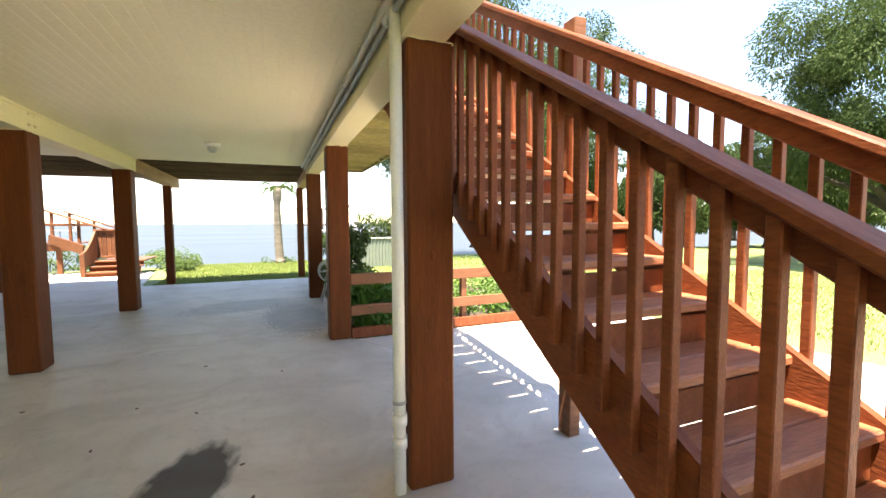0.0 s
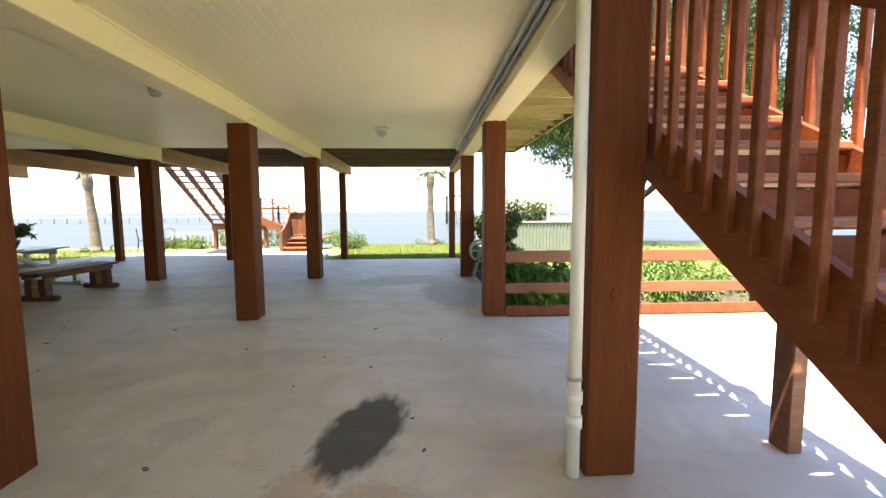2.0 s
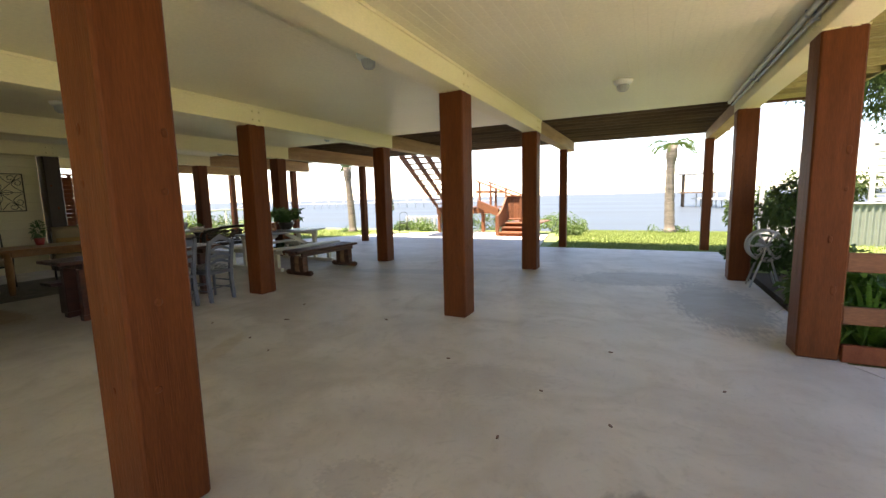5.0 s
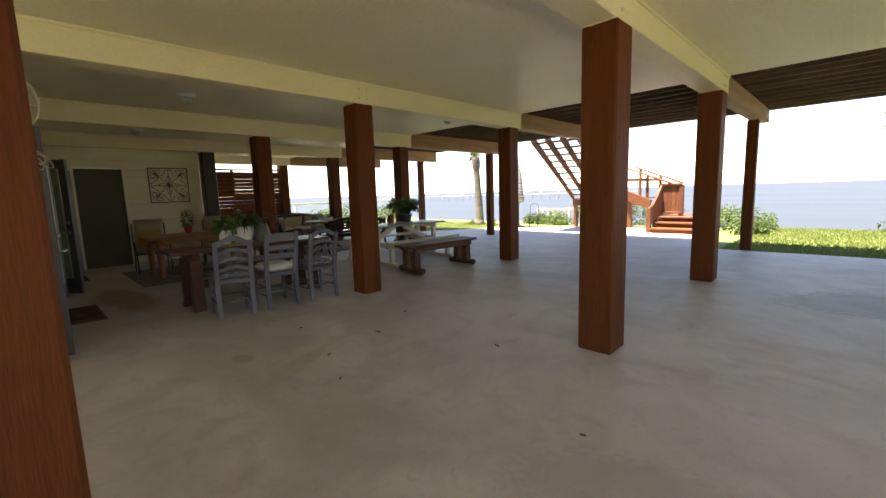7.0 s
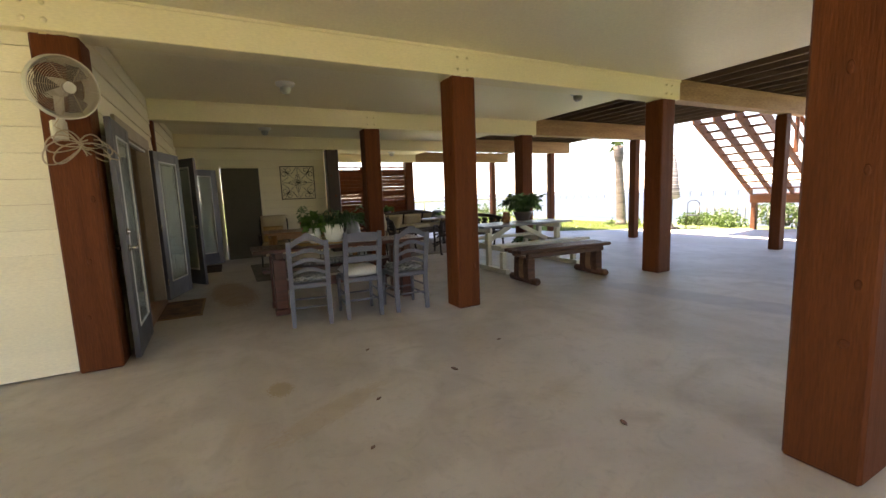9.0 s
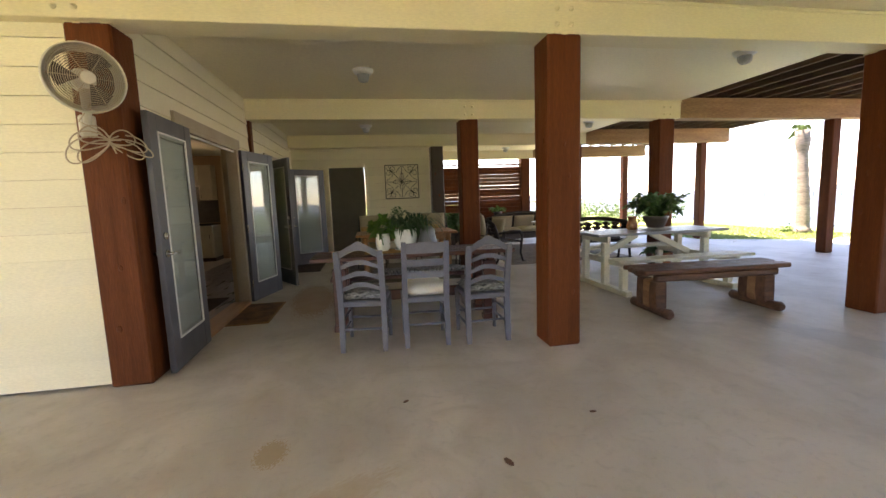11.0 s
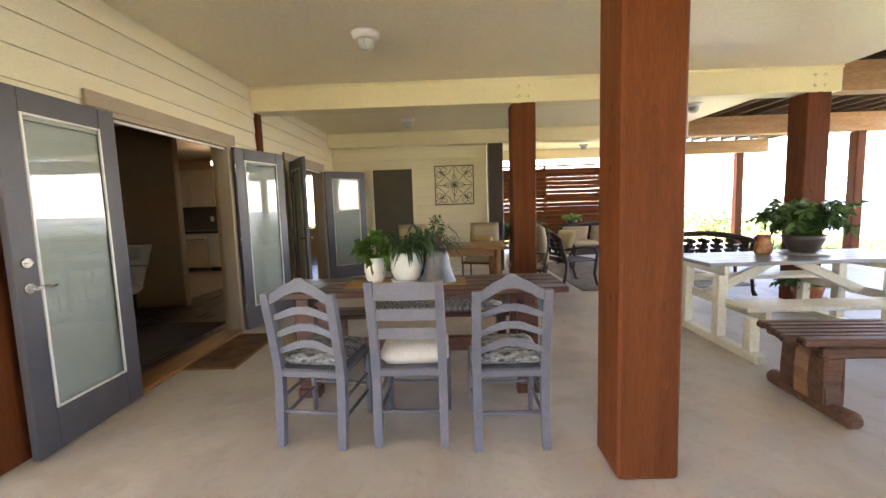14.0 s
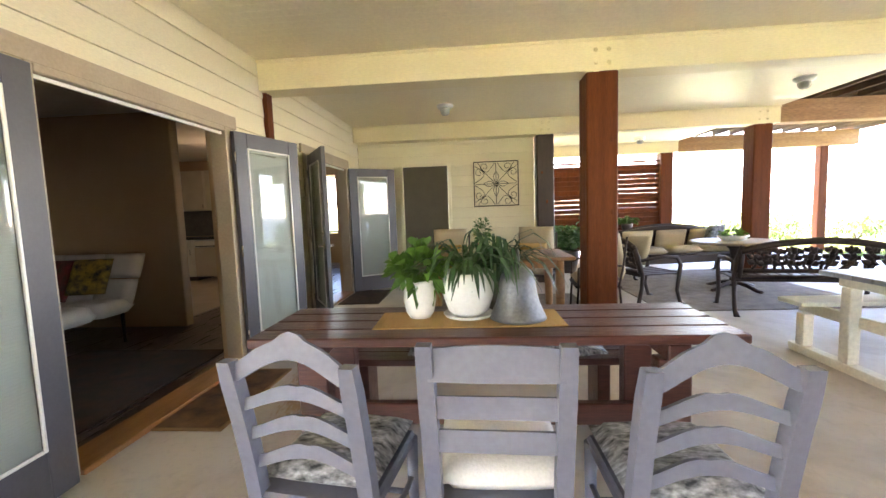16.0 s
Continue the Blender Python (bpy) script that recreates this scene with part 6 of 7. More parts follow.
for y0, y1, z0 in ((-1.5, -0.9, 1.49), (-0.9, -0.3, 1.49), (-0.3, 0.29, 1.49), (0.29, 0.62, 1.83), (0.62, 0.95, 1.83), (0.95, 1.25, 1.49)):
    c = thing("wall_cabinet", pose(kx + 0.17, (y0 + y1) / 2, z0), "cream kitchen wall cabinet over the worktop", "cabinet", "kitchen wall cabinets")
    h, w = 2.32 - z0, y1 - y0
    bm = BM()
    box(bm, (0, 0, h / 2), (0.32, w - 0.004, h), 0.004)
    part("body", bm, M_CABINET, c)
    bm = BM()
    box(bm, (0.172, 0, h / 2), (0.02, w - 0.04, h - 0.05), 0.006)
    d = part("door", bm, M_CABINET, c)
    bm = BM()
    rod(bm, (0.195, (w / 2 - 0.05) * (-1 if y0 > 0.6 else 1), 0.05), (0.195, (w / 2 - 0.05) * (-1 if y0 > 0.6 else 1), 0.13), 0.005, n=6)
    part("handle", bm, M_IRON, d)
bm = BM()
box(bm, (kx + 0.315, -0.55, 0.91), (0.63, 3.6, 0.04), 0.006)
solid("worktop", bm, M_COUNTER, "black kitchen worktop on cream cabinets", "worktop")
bm = BM()
box(bm, (kx + 0.012, -0.55, 1.38), (0.02, 3.6, 0.88), 0.002)
structure("backsplash", bm, M_TILE, "dark slate backsplash")
bm = BM()
box(bm, (-10.93, -0.62, 0.022), (3.9, 4.36, 0.012), 0.0)
structure("kitchen_floor", bm, M_KTILE, "pale tile kitchen floor")
so = thing("wall_outlet", pose(kx + 0.022, -0.02, 1.2), "white wall outlet on the dark backsplash", "outlet")
bm = BM()
box(bm, (0.004, 0, 0), (0.008, 0.075, 0.12), 0.002)
part("plate", bm, M_WHITE, so)
f = thing("faucet", pose(kx + 0.15, 0.64, 0.93), "chrome kitchen faucet on the worktop", "faucet")
bm = BM()
tube(bm, [(0, 0, 0), (0, 0, 0.2), (0.04, -0.02, 0.27), (0.12, -0.06, 0.27), (0.15, -0.08, 0.21)], 0.014, 8)
part("spout", bm, M_CHROME, f)
bm = BM()
rod(bm, (0, 0.09, 0), (0, 0.11, 0.1), 0.012, 0.008, 8)
part("lever", bm, M_CHROME, f)
pl = thing("pendant_lamp", pose(-11.0, 1.3, 2.26), "lit glass cluster pendant lamp in the kitchen", "lamp")
bm = BM()
rod(bm, (0, 0, 0.1), (0, 0, 0.31), 0.006, n=6)
part("stem", bm, M_CHROME, pl)
for k in range(5):
    a = k * 2 * math.pi / 5
    bm = BM()
    lathe(bm, [(0.004, -0.04), (0.03, -0.025), (0.04, 0.01), (0.028, 0.045), (0.004, 0.055)], (0.11 * math.cos(a), 0.11 * math.sin(a), 0), 12)
    part("bulb", bm, M_BULB, pl, "glowing warm bulb")
    bm = BM()
    tube(bm, [(0, 0, 0.12), (0.07 * math.cos(a), 0.07 * math.sin(a), 0.1), (0.11 * math.cos(a), 0.11 * math.sin(a), 0.05)], 0.005, 6)
    part("arm", bm, M_CHROME, pl)
uc = thing("undercabinet_lamp", pose(kx + 0.2, 0.62, 1.82), "warm strip lamp under the wall cabinet", "lamp")
bm = BM()
box(bm, (0, 0, 0), (0.05, 0.3, 0.018), 0.004)
part("diffuser", bm, M_BULB, uc)
wc = thing("windsor_chair", pose(-12.3, 2.0, 0.02, 0, 0, 120), "black hoop-back wooden chair by the window", "chair")
bm = BM()
lathe(bm, [(0.17, 0.43), (0.21, 0.44), (0.215, 0.455), (0.19, 0.465)], n=20)
part("seat", bm, M_IRON, wc)
for sx in (-1, 1):
    for sy in (-1, 1):
        bm = BM()
        rod(bm, (sx * 0.12, sy * 0.12, 0.43), (sx * 0.19, sy * 0.19, 0), 0.018, 0.012, 8)
        part("leg", bm, M_IRON, wc)
bm = BM()
hoop = [(0.19 * math.cos(a), -0.17 - 0.06 * math.sin(a), 0.45 + 0.5 * math.sin(a) ** 0.7) for a in np.linspace(0.02, math.pi - 0.02, 13)]
tube(bm, hoop, 0.011, 7)
part("hoop", bm, M_IRON, wc)
for k in range(5):
    x = -0.11 + k * 0.055
    bm = BM()
    rod(bm, (x * 0.9, -0.17, 0.45), (x, -0.22, 0.9 - abs(x) * 0.9), 0.006, n=6)
    part("spindle", bm, M_IRON, wc)

# ---- seaward steps ----
ss = thing("deck_stair", pose(-6.87, 14.82, 0), "orange-stained open timber stair from the deck to a landing", "stair")
n, rise, run = 11, 0.188, 0.262
zt = 3.12
for x in (-0.75, -0.25, 0.25, 0.75):
    bm = BM()
    y1, z1 = n * run, zt - n * rise
    plate(bm, [(0, zt - 0.26), (y1, z1 - 0.10), (y1, z1 + 0.06), (0.12, zt - 0.03), (0, zt - 0.03)], 0.045,
          Matrix.Translation((x, 0, 0)) @ Matrix.Rotation(math.pi / 2, 4, "Z"))
    part("stringer", bm, M_CEDAR, ss)
bm = BM()
box(bm, (0, 0, 0), (1.56, 0.25, 0.04), 0.006)
tm = finish("tread", bm, M_CEDAR)
for k in range(n):
    piece("tread", tm, ss, pose(0, (k + 0.5) * run, zt - (k + 1) * rise + 0.12))
def slope_rail(parent, p0, p1, s, mat=M_CEDAR, name="handrail"):
    bm = BM()
    a, b = Vector(p0), Vector(p1)
    d = b - a
    L = d.length
    m = Matrix.Translation((a + b) / 2) @ d.to_track_quat("Y", "Z").to_matrix().to_4x4()
    box(bm, (0, 0, 0), (s[0], L, s[1]), 0.006)
    bm.transform(m)
    return part(name, bm, mat, parent)
slope_rail(ss, (0.82, 0.1, 3.98), (0.82, n * run, 1.95), (0.09, 0.05))
slope_rail(ss, (0.82, 0.1, 3.55), (0.82, n * run, 1.52), (0.04, 0.09), name="mid_rail")
for k in (0, 0.5, 1):
    bm = BM()
    y = 0.2 + k * (n * run - 0.25)
    z = 3.93 - (y - 0.1) / (n * run) * 2.03
    box(bm, (0.82, y, z - 0.45), (0.08, 0.08, 0.95), 0.006)
    part("rail_post", bm, M_CEDAR, ss)
ld = thing("stair_landing", pose(-6.35, 17.68, 0), "orange-stained timber landing on posts among shrubs", "landing")
bm = BM()
box(bm, (0, 0, 0.87), (2.6, 0.05, 0.22), 0.006)
part("front_beam", bm, M_CEDAR, ld)
for i in range(9):
    bm = BM()
    box(bm, (0, 0.10 + i * 0.147, 1.0), (2.6, 0.14, 0.035), 0.005)
    part("board", bm, M_CEDAR, ld)
for x, y in ((-1.22, 0.09), (0.75, 0.09), (-1.22, 1.25), (1.2, 1.25)):
    bm = BM()
    box(bm, (x, y, 0.41), (0.13, 0.13, 0.94), 0.008)
    part("post", bm, M_CEDAR, ld)
for y in (0.05, 1.35):
    slope_rail(ld, (0.45, y, 2.08), (2.1, y - 0.3, 1.46), (0.13, 0.045))
    slope_rail(ld, (0.45, y, 1.62), (1.35, y - 0.15, 1.60), (0.04, 0.09), name="mid_rail")
    for x, z1 in ((0.62, 2.0), (1.3, 1.72)):
        bm = BM()
        box(bm, (x, y, (z1 + 0.98) / 2), (0.08, 0.08, z1 - 0.98), 0.006)
        part("rail_post", bm, M_CEDAR, ld)
slope_rail(ld, (0.55, -0.02, 1.16), (1.68, -0.78, 0.82), (0.05, 0.30), name="skirt_board")
st = thing("lower_steps", pose(-4.0, 16.32, 0), "short wide stained steps with a boarded side up to the landing", "steps")
for k in range(3):
    bm = BM()
    box(bm, (0.2, 0.17 + k * 0.34, 0.125 + k * 0.15), (1.35, 0.35, 0.045), 0.006)
    part("tread", bm, M_CEDAR, st)
    bm = BM()
    box(bm, (0.2, 0.04 + k * 0.34, 0.02 + k * 0.15), (1.31, 0.025, 0.165), 0.004)
    part("riser", bm, M_POST, st)
bm = BM()
box(bm, (0.2, 1.72, 0.425), (1.35, 1.4, 0.045), 0.006)
part("platform", bm, M_CEDAR, st)
bm = BM()
sweep = [(q * 1.12, 0.74 + 0.70 * q ** 1.6) for q in np.linspace(0.12, 1, 8)]
plate(bm, [(0.0, -0.06), (0.16, -0.06), (0.22, 0.3), (1.2, 0.45), (1.2, 1.44)] + sweep[::-1] + [(0.0, 0.74)], 0.06, Matrix.Translation((-0.53, 0, 0)) @ Matrix.Rotation(math.pi / 2, 4, "Z"))
part("side_panel", bm, M_CEDAR, st)
for k in range(4):
    bm = BM()
    box(bm, (-0.43 + k * 0.127, 1.15, 0.98), (0.122, 0.035, 0.84), 0.005)
    part("panel_board", bm, M_CEDAR, st)
for z in (1.43, 0.55):
    bm = BM()
    box(bm, (-0.24, 1.12, z), (0.60, 0.10, 0.06), 0.006)
    part("panel_rail", bm, M_CEDAR, st)
for x, y, h in ((-0.53, 0.05, 0.78), (0.04, 1.15, 1.46)):
    bm = BM()
    box(bm, (x, y, h / 2 - 0.06), (0.12, 0.12, h), 0.008)
    part("rail_post", bm, M_CEDAR, st)

# ---- planting, palms and trees ----
def stuff(name, v, f, mat, label, at=None, parent=None):
    ob = new(name, leaf_mesh(name, v, f, mat))
    if at is not None:
        ob.matrix_basis = at
    if parent is not None:
        ob.parent = parent
    return ob


def shrub(name, x, y, r, h, label, seed, mat=M_SHRUB, leaf=0.09, n=10, per=110, z=-0.05):
    rng = np.random.default_rng(seed)
    c = np.stack([rng.uniform(-r, r, n), rng.uniform(-r, r, n) * 0.8, rng.uniform(0.15 * h, 0.8 * h, n)], 1)
    rad = rng.uniform(0.25, 0.45, n) * min(r, h) + 0.06
    p, d = clump_points(c, rad, per, seed, 0.3)
    p[:, 2] = np.maximum(p[:, 2], 0.02)
    e = thing(name, pose(x, y, z), label, "shrub")
    v, f = leaves(p, d, leaf, leaf * 0.5, seed)
    stuff("foliage", v, f, mat, "", parent=e)
    bm = BM()
    for k in range(5):
        a = k * 1.3
        tube(bm, [(0.03 * math.cos(a), 0.03 * math.sin(a), 0), (r * 0.3 * math.cos(a), r * 0.3 * math.sin(a), h * 0.35), (r * 0.6 * math.cos(a), r * 0.6 * math.sin(a), h * 0.65)], [0.02, 0.014, 0.006], 6)
    part("stems", bm, M_BARK, e)
    return e


def tree(x, y, height, crown_r, fork, label, seed, low=0.0, per=260, n=70, trunk_r=0.35, crown_c=0.62, leaf=0.16, vert=0.45, mat=M_LEAF):
    rng = np.random.default_rng(seed)
    e = thing("tree", pose(x, y, -0.06), label, "tree", "garden trees")
    bm = BM()
    tube(bm, [(0, 0, 0), (0.02, 0, 0.25), (0.06, 0.03, fork * 0.6), (0.05, 0.05, fork)], [trunk_r * 1.5, trunk_r * 1.05, trunk_r * 0.9, trunk_r * 0.85], 12)
    part("trunk", bm, M_BARK, e)
    c, rad = [], []
    for k in range(7):
        a = k * 2 * math.pi / 7 + rng.uniform(-0.3, 0.3)
        L = crown_r * rng.uniform(0.55, 0.85)
        up = height * rng.uniform(0.18, 0.3)
        pts = [(0.05, 0.05, fork - 0.15), (L * 0.35 * math.cos(a), L * 0.35 * math.sin(a), fork + up * 0.5), (L * 0.7 * math.cos(a + 0.15), L * 0.7 * math.sin(a + 0.15), fork + up * 0.85), (L * math.cos(a + 0.2), L * math.sin(a + 0.2), fork + up)]
        bm = BM()
        tube(bm, pts, [trunk_r * 0.5, trunk_r * 0.33, trunk_r * 0.18, trunk_r * 0.06], 8)
        part("limb", bm, M_BARK, e)
    for _ in range(n):
        u = rng.normal(0, 1, 3)
        u /= np.linalg.norm(u)
        s = rng.uniform(0.45, 1.0)
        c.append((u[0] * crown_r * s, u[1] * crown_r * s, max(fork + low + 0.3 * u[2], height * crown_c + u[2] * s * height * vert * (0.7 if u[2] < 0 else 1.0))))
        rad.append(crown_r * rng.uniform(0.13, 0.26))
    p, d = clump_points(c, rad, per, seed, 0.35)
    v, f = leaves(p, d, leaf, leaf * 0.5, seed, 0.35)
    stuff("crown", v, f, mat, "", parent=e)
    return e


def palm(x, y, h, label, seed, ragged=0.6):
    rng = np.random.default_rng(seed)
    e = thing("palm_tree", pose(x, y, -0.06), label, "palm", "palms on the lawn")
    bm = BM()
    zs = np.linspace(0, h, 22)
    tube(bm, [(0.05 * math.sin(z * 0.9 + seed), 0.04 * math.cos(z), z) for z in zs], [0.175 - 0.05 * z / h + (0.012 if i % 2 else -0.004) + (0.05 if z > h * 0.82 else 0) + (0.10 if i == 0 else 0) for i, z in enumerate(zs)], 12)
    part("trunk", bm, M_PALM, e)
    pts, dirs = [], []
    for _ in range(int(15 * ragged)):
        a = rng.uniform(0, 2 * math.pi)
        p = np.array([0.05 * math.sin(h * 0.9 + seed), 0.04 * math.cos(h), h - 0.02])
        d = np.array([math.cos(a), math.sin(a), rng.uniform(0.3, 1.6)])
        L = rng.uniform(0.6, 1.0) * ragged * 1.7
        side = np.array([-math.sin(a), math.cos(a), 0.0])
        for s in range(22):
            dd = d / np.linalg.norm(d)
            p = p + dd * L / 22
            d = d + np.array([0, 0, -0.09])
            for sg in (-1, 1):
                pts.append(p.copy())
                dirs.append(side * sg + dd * 0.8)
    v, f = leaves(np.array(pts), np.array(dirs), 0.16, 0.012, seed, 0.6)
    stuff("crown", v, f, M_SHRUB, "", parent=e)
    shrub("low_plants", x, y, 0.6, 0.22, "low plants round a palm's foot", seed + 50, n=8, per=50, leaf=0.08)


palm(1.08, 19.3, 3.15, "short palm with a ragged green head on the lawn", 3)
palm(-11.9, 17.3, 2.95, "stumpy weathered palm trunk with few fronds on the lawn", 8, 0.3)
tree(13.2, 25.2, 15.5, 9.6, 1.9, "large spreading live oak on the lawn by the bay", 21, 1.4, per=1700, n=190, trunk_r=0.30, crown_c=0.54, leaf=0.14, vert=0.42)
tree(20.5, 7.5, 10.5, 5.0, 1.8, "round-headed oak standing on the side lawn", 22, per=1500, n=120, trunk_r=0.35, crown_c=0.54, leaf=0.10)
for i, (x, y, h) in enumerate(((26, 20, 7), (31, 27, 8), (24.5, 30, 7), (36, 17, 8), (40, 33, 9), (33, 8, 8), (45, 22, 9), (30, 13, 7), (21.5, 23.5, 6), (29.5, 17, 7.5), (40, 12, 8.5), (37, 24, 8.5))):
    tree(x, y, h, 3.4, 1.3, "leafy tree in the row along the far lawn", 40 + i, per=420, n=50, trunk_r=0.22, crown_c=0.50, leaf=0.2, vert=0.5)

# bed behind the garden rail, and plants along the slab's edge
for i, (x, y, r, h, lf) in enumerate(((2.35, 6.95, 0.35, 0.75, 0.16), (3.1, 7.2, 0.6, 0.5, 0.08), (4.1, 7.3, 0.65, 0.55, 0.08), (5.1, 7.4, 0.65, 0.6, 0.08), (6.2, 7.5, 0.7, 0.6, 0.08),
                                     (3.6, 8.4, 0.7, 0.65, 0.09), (5.2, 8.6, 0.8, 0.7, 0.09), (2.5, 8.2, 0.4, 0.9, 0.12))):
    shrub("garden_plant", x, y, r, h, "leafy green garden plant behind the low rail", 60 + i, M_SHRUB if i % 2 else M_HERB, lf, 12, 110)
v, f = strap_leaves(60, 0.75, 0.03, 0.0, 0.7, 1.4, 77, droop=1.3)
e = thing("broadleaf_plant", pose(2.12, 6.72, 0.02), "broad arching green leaves by the second post", "plant")
stuff("foliage", v, f, M_HERB, "", parent=e)
for i, (x, y, r, h) in enumerate(((2.35, 9.4, 0.35, 1.9), (2.45, 10.6, 0.4, 1.6), (2.2, 11.6, 0.35, 0.6))):
    shrub("vine_shrub", x, y, r, h, "dark dense shrub beside the slab's edge", 80 + i, M_LEAF, 0.09, 18, 110)
for i, (x, y, r, h) in enumerate(((-6.4, 19.9, 0.9, 0.9), (-5.2, 19.7, 0.7, 0.8), (-7.6, 19.8, 0.6, 0.8), (-2.5, 18.9, 0.5, 0.5), (-2.2, 17.6, 0.35, 0.35), (-3.2, 19.9, 0.7, 0.8), (-8.9, 18.7, 0.5, 0.5), (-9.9, 18.9, 0.4, 0.4))):
    shrub("seaside_shrub", x, y, r, h, "bright green shrub by the landing", 90 + i, M_SHRUB, 0.09, 12, 100)
for i, (x, y, r, h) in enumerate(((-18.5, 13.5, 0.9, 0.9), (-19, 15.5, 0.9, 1.0), (-18.8, 11.0, 0.8, 0.8), (-18.5, 17.5, 0.9, 0.9), (-17.8, 9.0, 0.6, 0.7))):
    shrub("hedge_shrub", x, y, r, h, "sunlit green shrub beyond the porch", 110 + i, M_SHRUB, 0.11, 12, 110)
shrub("garden_bush", 5.0, 17.6, 0.9, 2.5, "tall dark-leaved bush behind the ribbed panel", 130, M_LEAF, 0.12, 26, 130)
shrub("garden_bush", 3.3, 17.2, 0.6, 2.0, "tall dark-leaved bush by the ribbed panel", 131, M_LEAF, 0.12, 20, 120)

# grass: real blades where the lawn lies nearest the slab
rng = np.random.default_rng(3)
def patch(x0, x1, y0, y1, n):
    return np.stack([rng.uniform(x0, x1, n), rng.uniform(y0, y1, n), np.full(n, -0.065)], 1)
pts = np.concatenate([patch(-2.2, 3, 13.6, 19.8, 26000), patch(3, 12, 9.6, 20, 26000), patch(-17, -10.5, 13.6, 18, 12000), patch(7.8, 16, -2, 9.5, 22000)])
v, f = leaves(pts, np.tile([[0, 0, 1.0]], (len(pts), 1)), 0.085, 0.016, 5, 0.1)
ob = new("grass", leaf_mesh("grass", v, f, M_GRASS))
tagged(ob, "short green lawn grass beside the slab", "grass", kind="stuff")

# ---- things on the lawn and shore ----
cp = thing("ribbed_panel", pose(4.95, 16.15, -0.06), "pale green ribbed metal panel fence on the lawn", "fence")
bm = BM()
xs2 = np.linspace(-1.5, 1.5, 121)
rows = []
for x in xs2:
    y = 0.022 * math.sin(x / 0.125 * 2 * math.pi) - 0.08 * x
    rows.append([bm.verts.new((x, y + dy, z)) for dy, z in ((0, 0), (0, 1.08), (0.008, 1.08), (0.008, 0))])
for a, b2 in zip(rows, rows[1:]):
    for k in range(4):
        bm.faces.new((a[k], b2[k], b2[(k + 1) % 4], a[(k + 1) % 4]))
part("ribbed_sheet", bm, M_CORRUG, cp)
bm = BM()
box(bm, (0, 0, 1.10), (3.05, 0.09, 0.04), 0.006, (0, 0, math.degrees(math.atan(-0.08))))
part("top_rail", bm, M_GREYPLASTIC, cp)
jw = thing("louvre_frame", pose(5.95, 16.5, -0.06), "white louvred window frame standing above the panel", "window frame")
for x, z, sx, sz in ((-0.46, 1.3, 0.09, 2.6), (0.46, 1.3, 0.14, 2.6), (0, 2.58, 1.05, 0.1), (0, 1.18, 0.84, 0.08)):
    bm = BM()
    box(bm, (x, 0, z), (sx, 0.09, sz), 0.006)
    part("frame_bar", bm, M_BLIND, jw)
for k in range(7):
    bm = BM()
    box(bm, (0, 0, 1.32 + k * 0.175), (0.82, 0.10, 0.012), 0.003, (35, 0, 0))
    part("louvre", bm, M_CORRUG, jw)
jp = thing("white_panel", pose(2.75, 12.6, -0.06), "white painted frame panel by the slab's edge", "panel")
for x, z, sx, sz in ((-0.3, 1.1, 0.08, 2.2), (0.3, 1.1, 0.08, 2.2), (0, 2.16, 0.52, 0.08), (0, 0.9, 0.52, 0.06), (0, 1.6, 0.52, 0.05)):
    bm = BM()
    box(bm, (x, 0, z), (sx, 0.05, sz), 0.005)
    part("frame_bar", bm, M_GREYPLASTIC, jp)
bm = BM()
box(bm, (0, 0.01, 0.45), (0.52, 0.02, 0.84), 0.004)
part("lower_sheet", bm, M_GREYPLASTIC, jp)
# hose reel on the third post
hr = thing("hose_reel", pose(1.93, 9.55, 0.62), "grey hose reel with a wheel on a stand beside the post", "hose reel")
for s in (-0.10, 0.10):
    bm = BM()
    tube(bm, [(0.22 * math.cos(a), s, 0.22 * math.sin(a)) for a in np.linspace(0, 2 * math.pi, 25)], 0.018, 8, False)
    wheel = part("wheel", bm, M_GREYPLASTIC, hr)
    for k in range(6):
        a = k * math.pi / 3
        bm = BM()
        rod(bm, (0.01 * math.cos(a), s, 0.01 * math.sin(a)), (0.22 * math.cos(a), s, 0.22 * math.sin(a)), 0.016, n=6)
        part("spoke", bm, M_GREYPLASTIC, wheel)
bm = BM()
for k in range(5):
    tube(bm, [(0.15 * math.cos(a), -0.07 + k * 0.035, 0.15 * math.sin(a)) for a in np.linspace(0, 2 * math.pi, 21)], 0.016, 6, False)
part("hose", bm, M_FERN, hr, "green garden hose wound on the reel")
for s in (-0.14, 0.14):
    bm = BM()
    tube(bm, [(0.0, s, 0.0), (-0.18, s, -0.62)], 0.014, 6)
    tube(bm, [(0.0, s, 0.0), (0.18, s, -0.62)], 0.014, 6)
    part("stand", bm, M_GREYPLASTIC, hr)
# shore rail, fence, folded umbrella with iron chairs, far piers
def post_fence(name, p0, p1, h, n, mat, label, rails=(0.35, 0.95)):
    a, b2 = Vector((*p0, -0.06)), Vector((*p1, -0.06))
    e = thing(name, Matrix.Translation(a), label, "fence")
    d = b2 - a
    for k in range(n + 1):
        bm = BM()
        q = d * k / n
        box(bm, (q.x, q.y, h / 2), (0.09, 0.09, h), 0.006)
        part("fence_post", bm, mat, e)
    for r in rails:
        slope_rail(e, (0, 0, h * r), (d.x, d.y, h * r), (0.045, 0.11), mat, "fence_rail")
post_fence("shore_rail", (-10.3, 19.6), (-7.6, 20.3), 0.62, 12, M_GREYPLASTIC, "low grey timber rail along the shore", (0.9,))
post_fence("lawn_fence", (-20.5, 5.0), (-20.0, 19.0), 1.15, 7, M_WHITEPAINT, "cream rail fence beyond the porch")
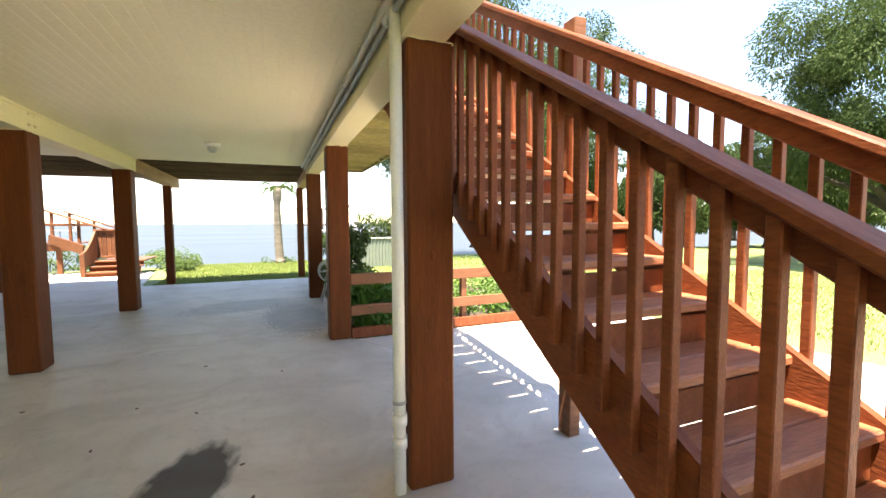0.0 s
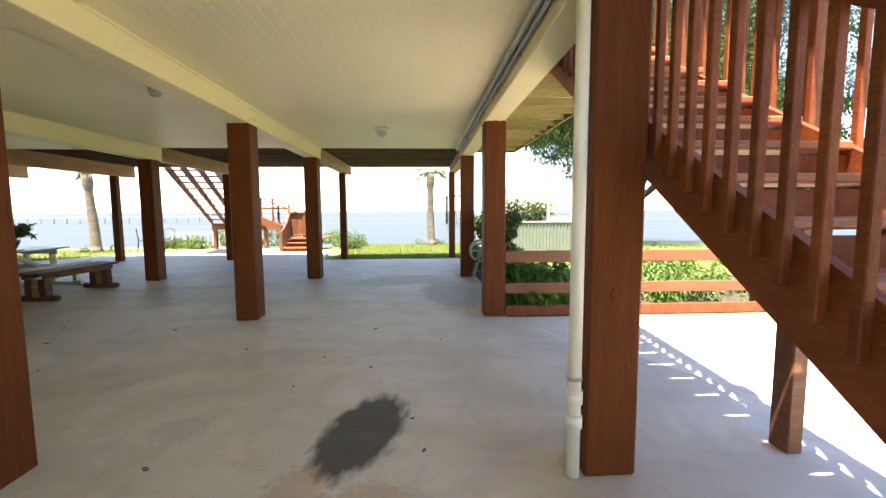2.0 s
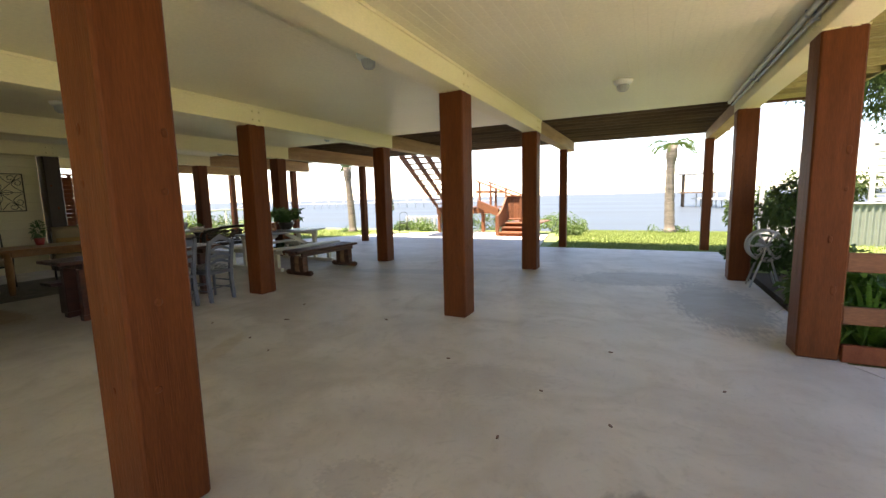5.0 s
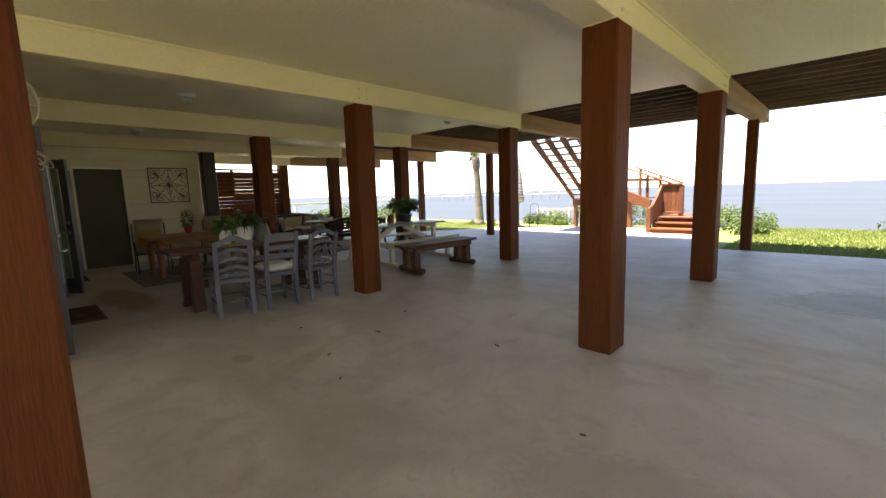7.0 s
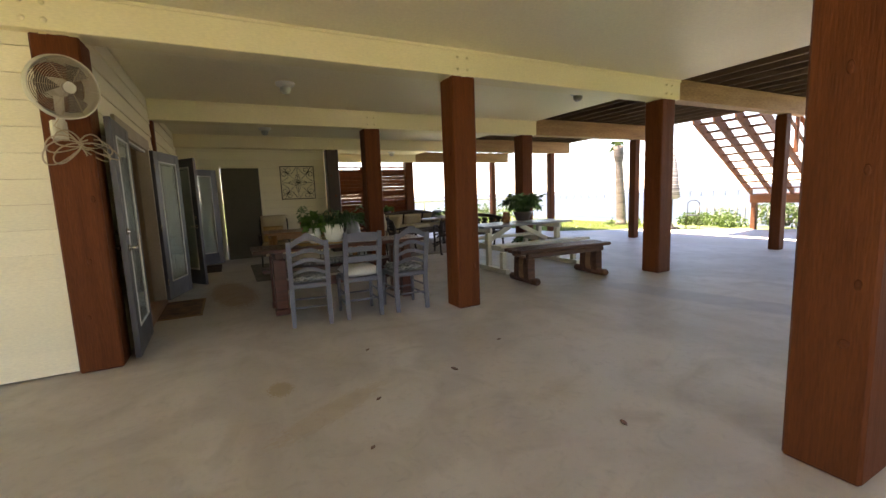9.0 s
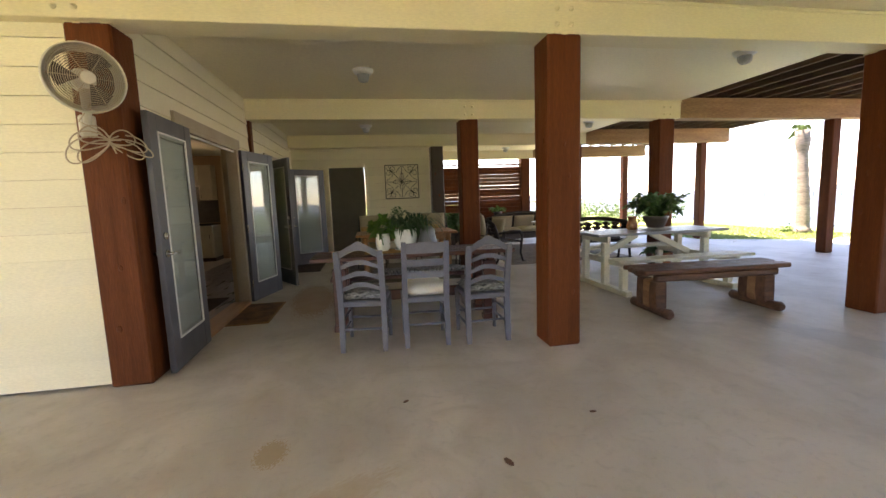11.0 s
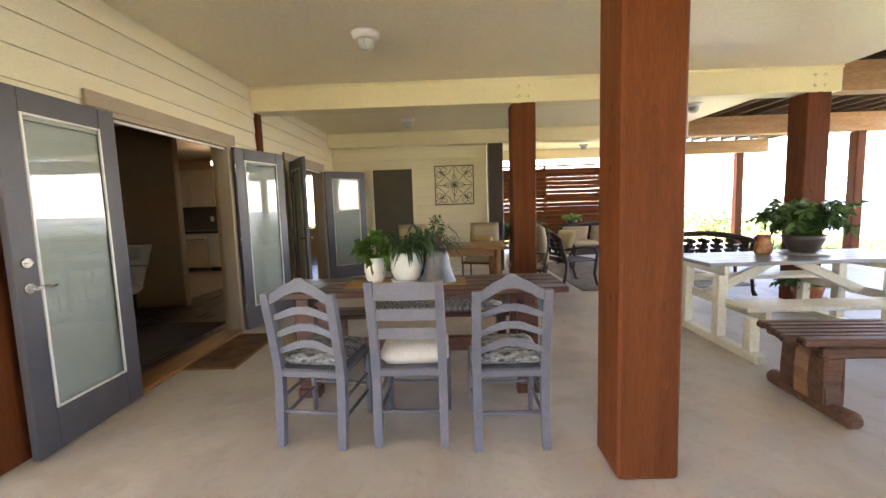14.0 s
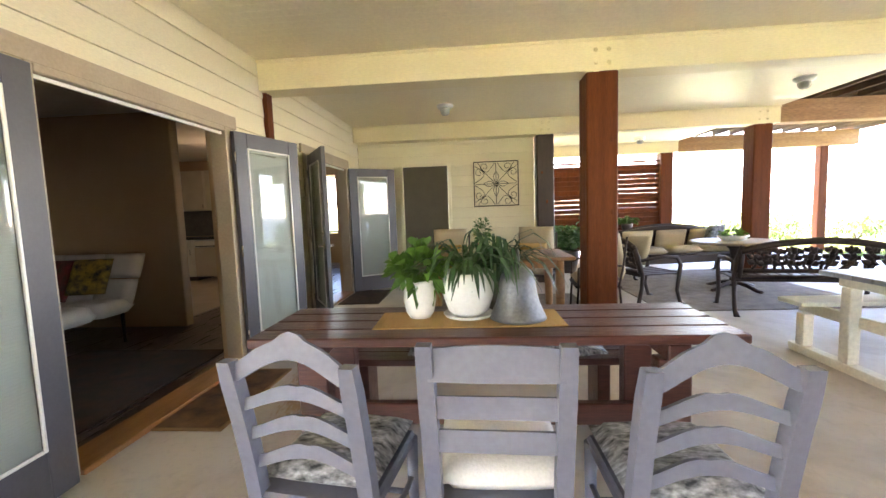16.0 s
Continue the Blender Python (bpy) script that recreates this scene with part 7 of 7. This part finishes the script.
um = thing("folded_umbrella", pose(-9.6, 17.0, -0.06), "closed black and white striped garden umbrella", "umbrella")
bm = BM()
rod(bm, (0, 0, 0), (0, 0, 2.62), 0.02, n=8)
part("pole", bm, M_IRON, um)
bm = BM()
lathe(bm, [(0.13, 0.96), (0.23, 1.02), (0.20, 1.4), (0.14, 2.0), (0.06, 2.45), (0.01, 2.58)], n=14)
part("canopy", bm, M_STRIPE, um)
bm = BM()
lathe(bm, [(0.24, 0), (0.24, 0.04), (0.08, 0.08), (0.03, 0.2)], n=20)
part("base_plate", bm, M_IRON, um)
for x, y, r in ((-9.1, 17.3, 40), (-10.2, 17.5, -60)):
    c = thing("iron_chair", pose(x, y, -0.06, 0, 0, r), "light black iron garden chair on the lawn", "chair", "iron garden chairs")
    bm = BM()
    lathe(bm, [(0.19, 0.43), (0.2, 0.44), (0.19, 0.45)], n=18)
    part("seat", bm, M_IRON, c)
    for sx in (-1, 1):
        bm = BM()
        tube(bm, [(sx * 0.17, 0.16, 0), (sx * 0.16, 0.14, 0.44)], 0.01, 6)
        part("front_leg", bm, M_IRON, c)
        bm = BM()
        tube(bm, [(sx * 0.18, -0.2, 0), (sx * 0.16, -0.15, 0.44), (sx * 0.16, -0.2, 0.8)], 0.01, 6)
        part("back_leg", bm, M_IRON, c)
    bm = BM()
    tube(bm, [(0.16 * math.cos(a), -0.2, 0.8 + 0.12 * math.sin(a)) for a in np.linspace(0, math.pi, 9)], 0.01, 6)
    part("back_hoop", bm, M_IRON, c)
def pier(x0, y0, x1, y1, z, n, label, hut=False):
    e = thing("pier", pose(x0, y0, z), label, "pier", "piers in the bay")
    dx, dy = x1 - x0, y1 - y0
    slope_rail(e, (0, 0, 0), (dx, dy, 0), (1.6, 0.2), M_GREYPLASTIC, "walkway")
    for k in range(n):
        bm = BM()
        rod(bm, (dx * k / (n - 1), dy * k / (n - 1), 0.9 if k % 2 else 0.05), (dx * k / (n - 1), dy * k / (n - 1), -2.5), 0.10, n=7)
        part("pile", bm, M_GREYPLASTIC, e)
    if hut:
        for sx in (-2, 2):
            for sy in (-2, 2):
                bm = BM()
                rod(bm, (dx + sx, dy + sy, -2.5), (dx + sx, dy + sy, 4.0), 0.14, n=7)
                part("hut_post", bm, M_JOIST, e)
        bm = BM()
        slab(bm, [(dx - 2.8, dy - 2.8), (dx + 2.8, dy - 2.8), (dx + 2.8, dy + 2.8), (dx - 2.8, dy + 2.8)], 4.0, 4.25)
        part("hut_roof", bm, M_GREYPLASTIC, e)
        bm = BM()
        slab(bm, [(dx - 2.6, dy - 2.6), (dx + 2.6, dy - 2.6), (dx + 2.6, dy + 2.6), (dx - 2.6, dy + 2.6)], 0.9, 1.1)
        part("hut_deck", bm, M_JOIST, e)
pier(-120, 95, -38, 112, 0.3, 34, "long low timber pier far out in the bay")
pier(14, 62, 7.5, 84, 0.25, 14, "timber pier with a small roofed boat lift in the bay", True)

# dry leaves and bits blown onto the slab
rng2 = random.Random(12)
LITTER = 0.6
for i, (x, y, s) in enumerate(((-3.55, 5.55, 0.05), (-3.4, 4.9, 0.03), (-2.9, 4.7, 0.025), (-0.4, 4.2, 0.03), (0.9, 5.4, 0.03), (0.1, 5.9, 0.03), (-1.2, 5.2, 0.03), (-2.4, 6.0, 0.04),
                               (0.62, 3.6, 0.025), (0.7, 3.2, 0.03), (-0.3, 4.9, 0.025), (-4.3, 5.1, 0.03), (-3.9, 6.2, 0.03), (-0.9, 3.1, 0.04), (0.2, 4.6, 0.03))):
    bm = BM()
    s *= LITTER
    pts = [(s * (1 + 0.3 * rng2.random()) * math.cos(a), s * 0.45 * (1 + 0.4 * rng2.random()) * math.sin(a)) for a in np.linspace(0, 2 * math.pi, 8)[:-1]]
    slab(bm, pts, 0.0, 0.006)
    solid("dry_leaf", bm, M_LOGWOOD, "small dry brown leaf lying on the slab", "leaf", m=pose(x, y, 0.0005, rng2.uniform(-4, 4), rng2.uniform(-4, 4), rng2.uniform(0, 360)), group="dry leaves on the slab")
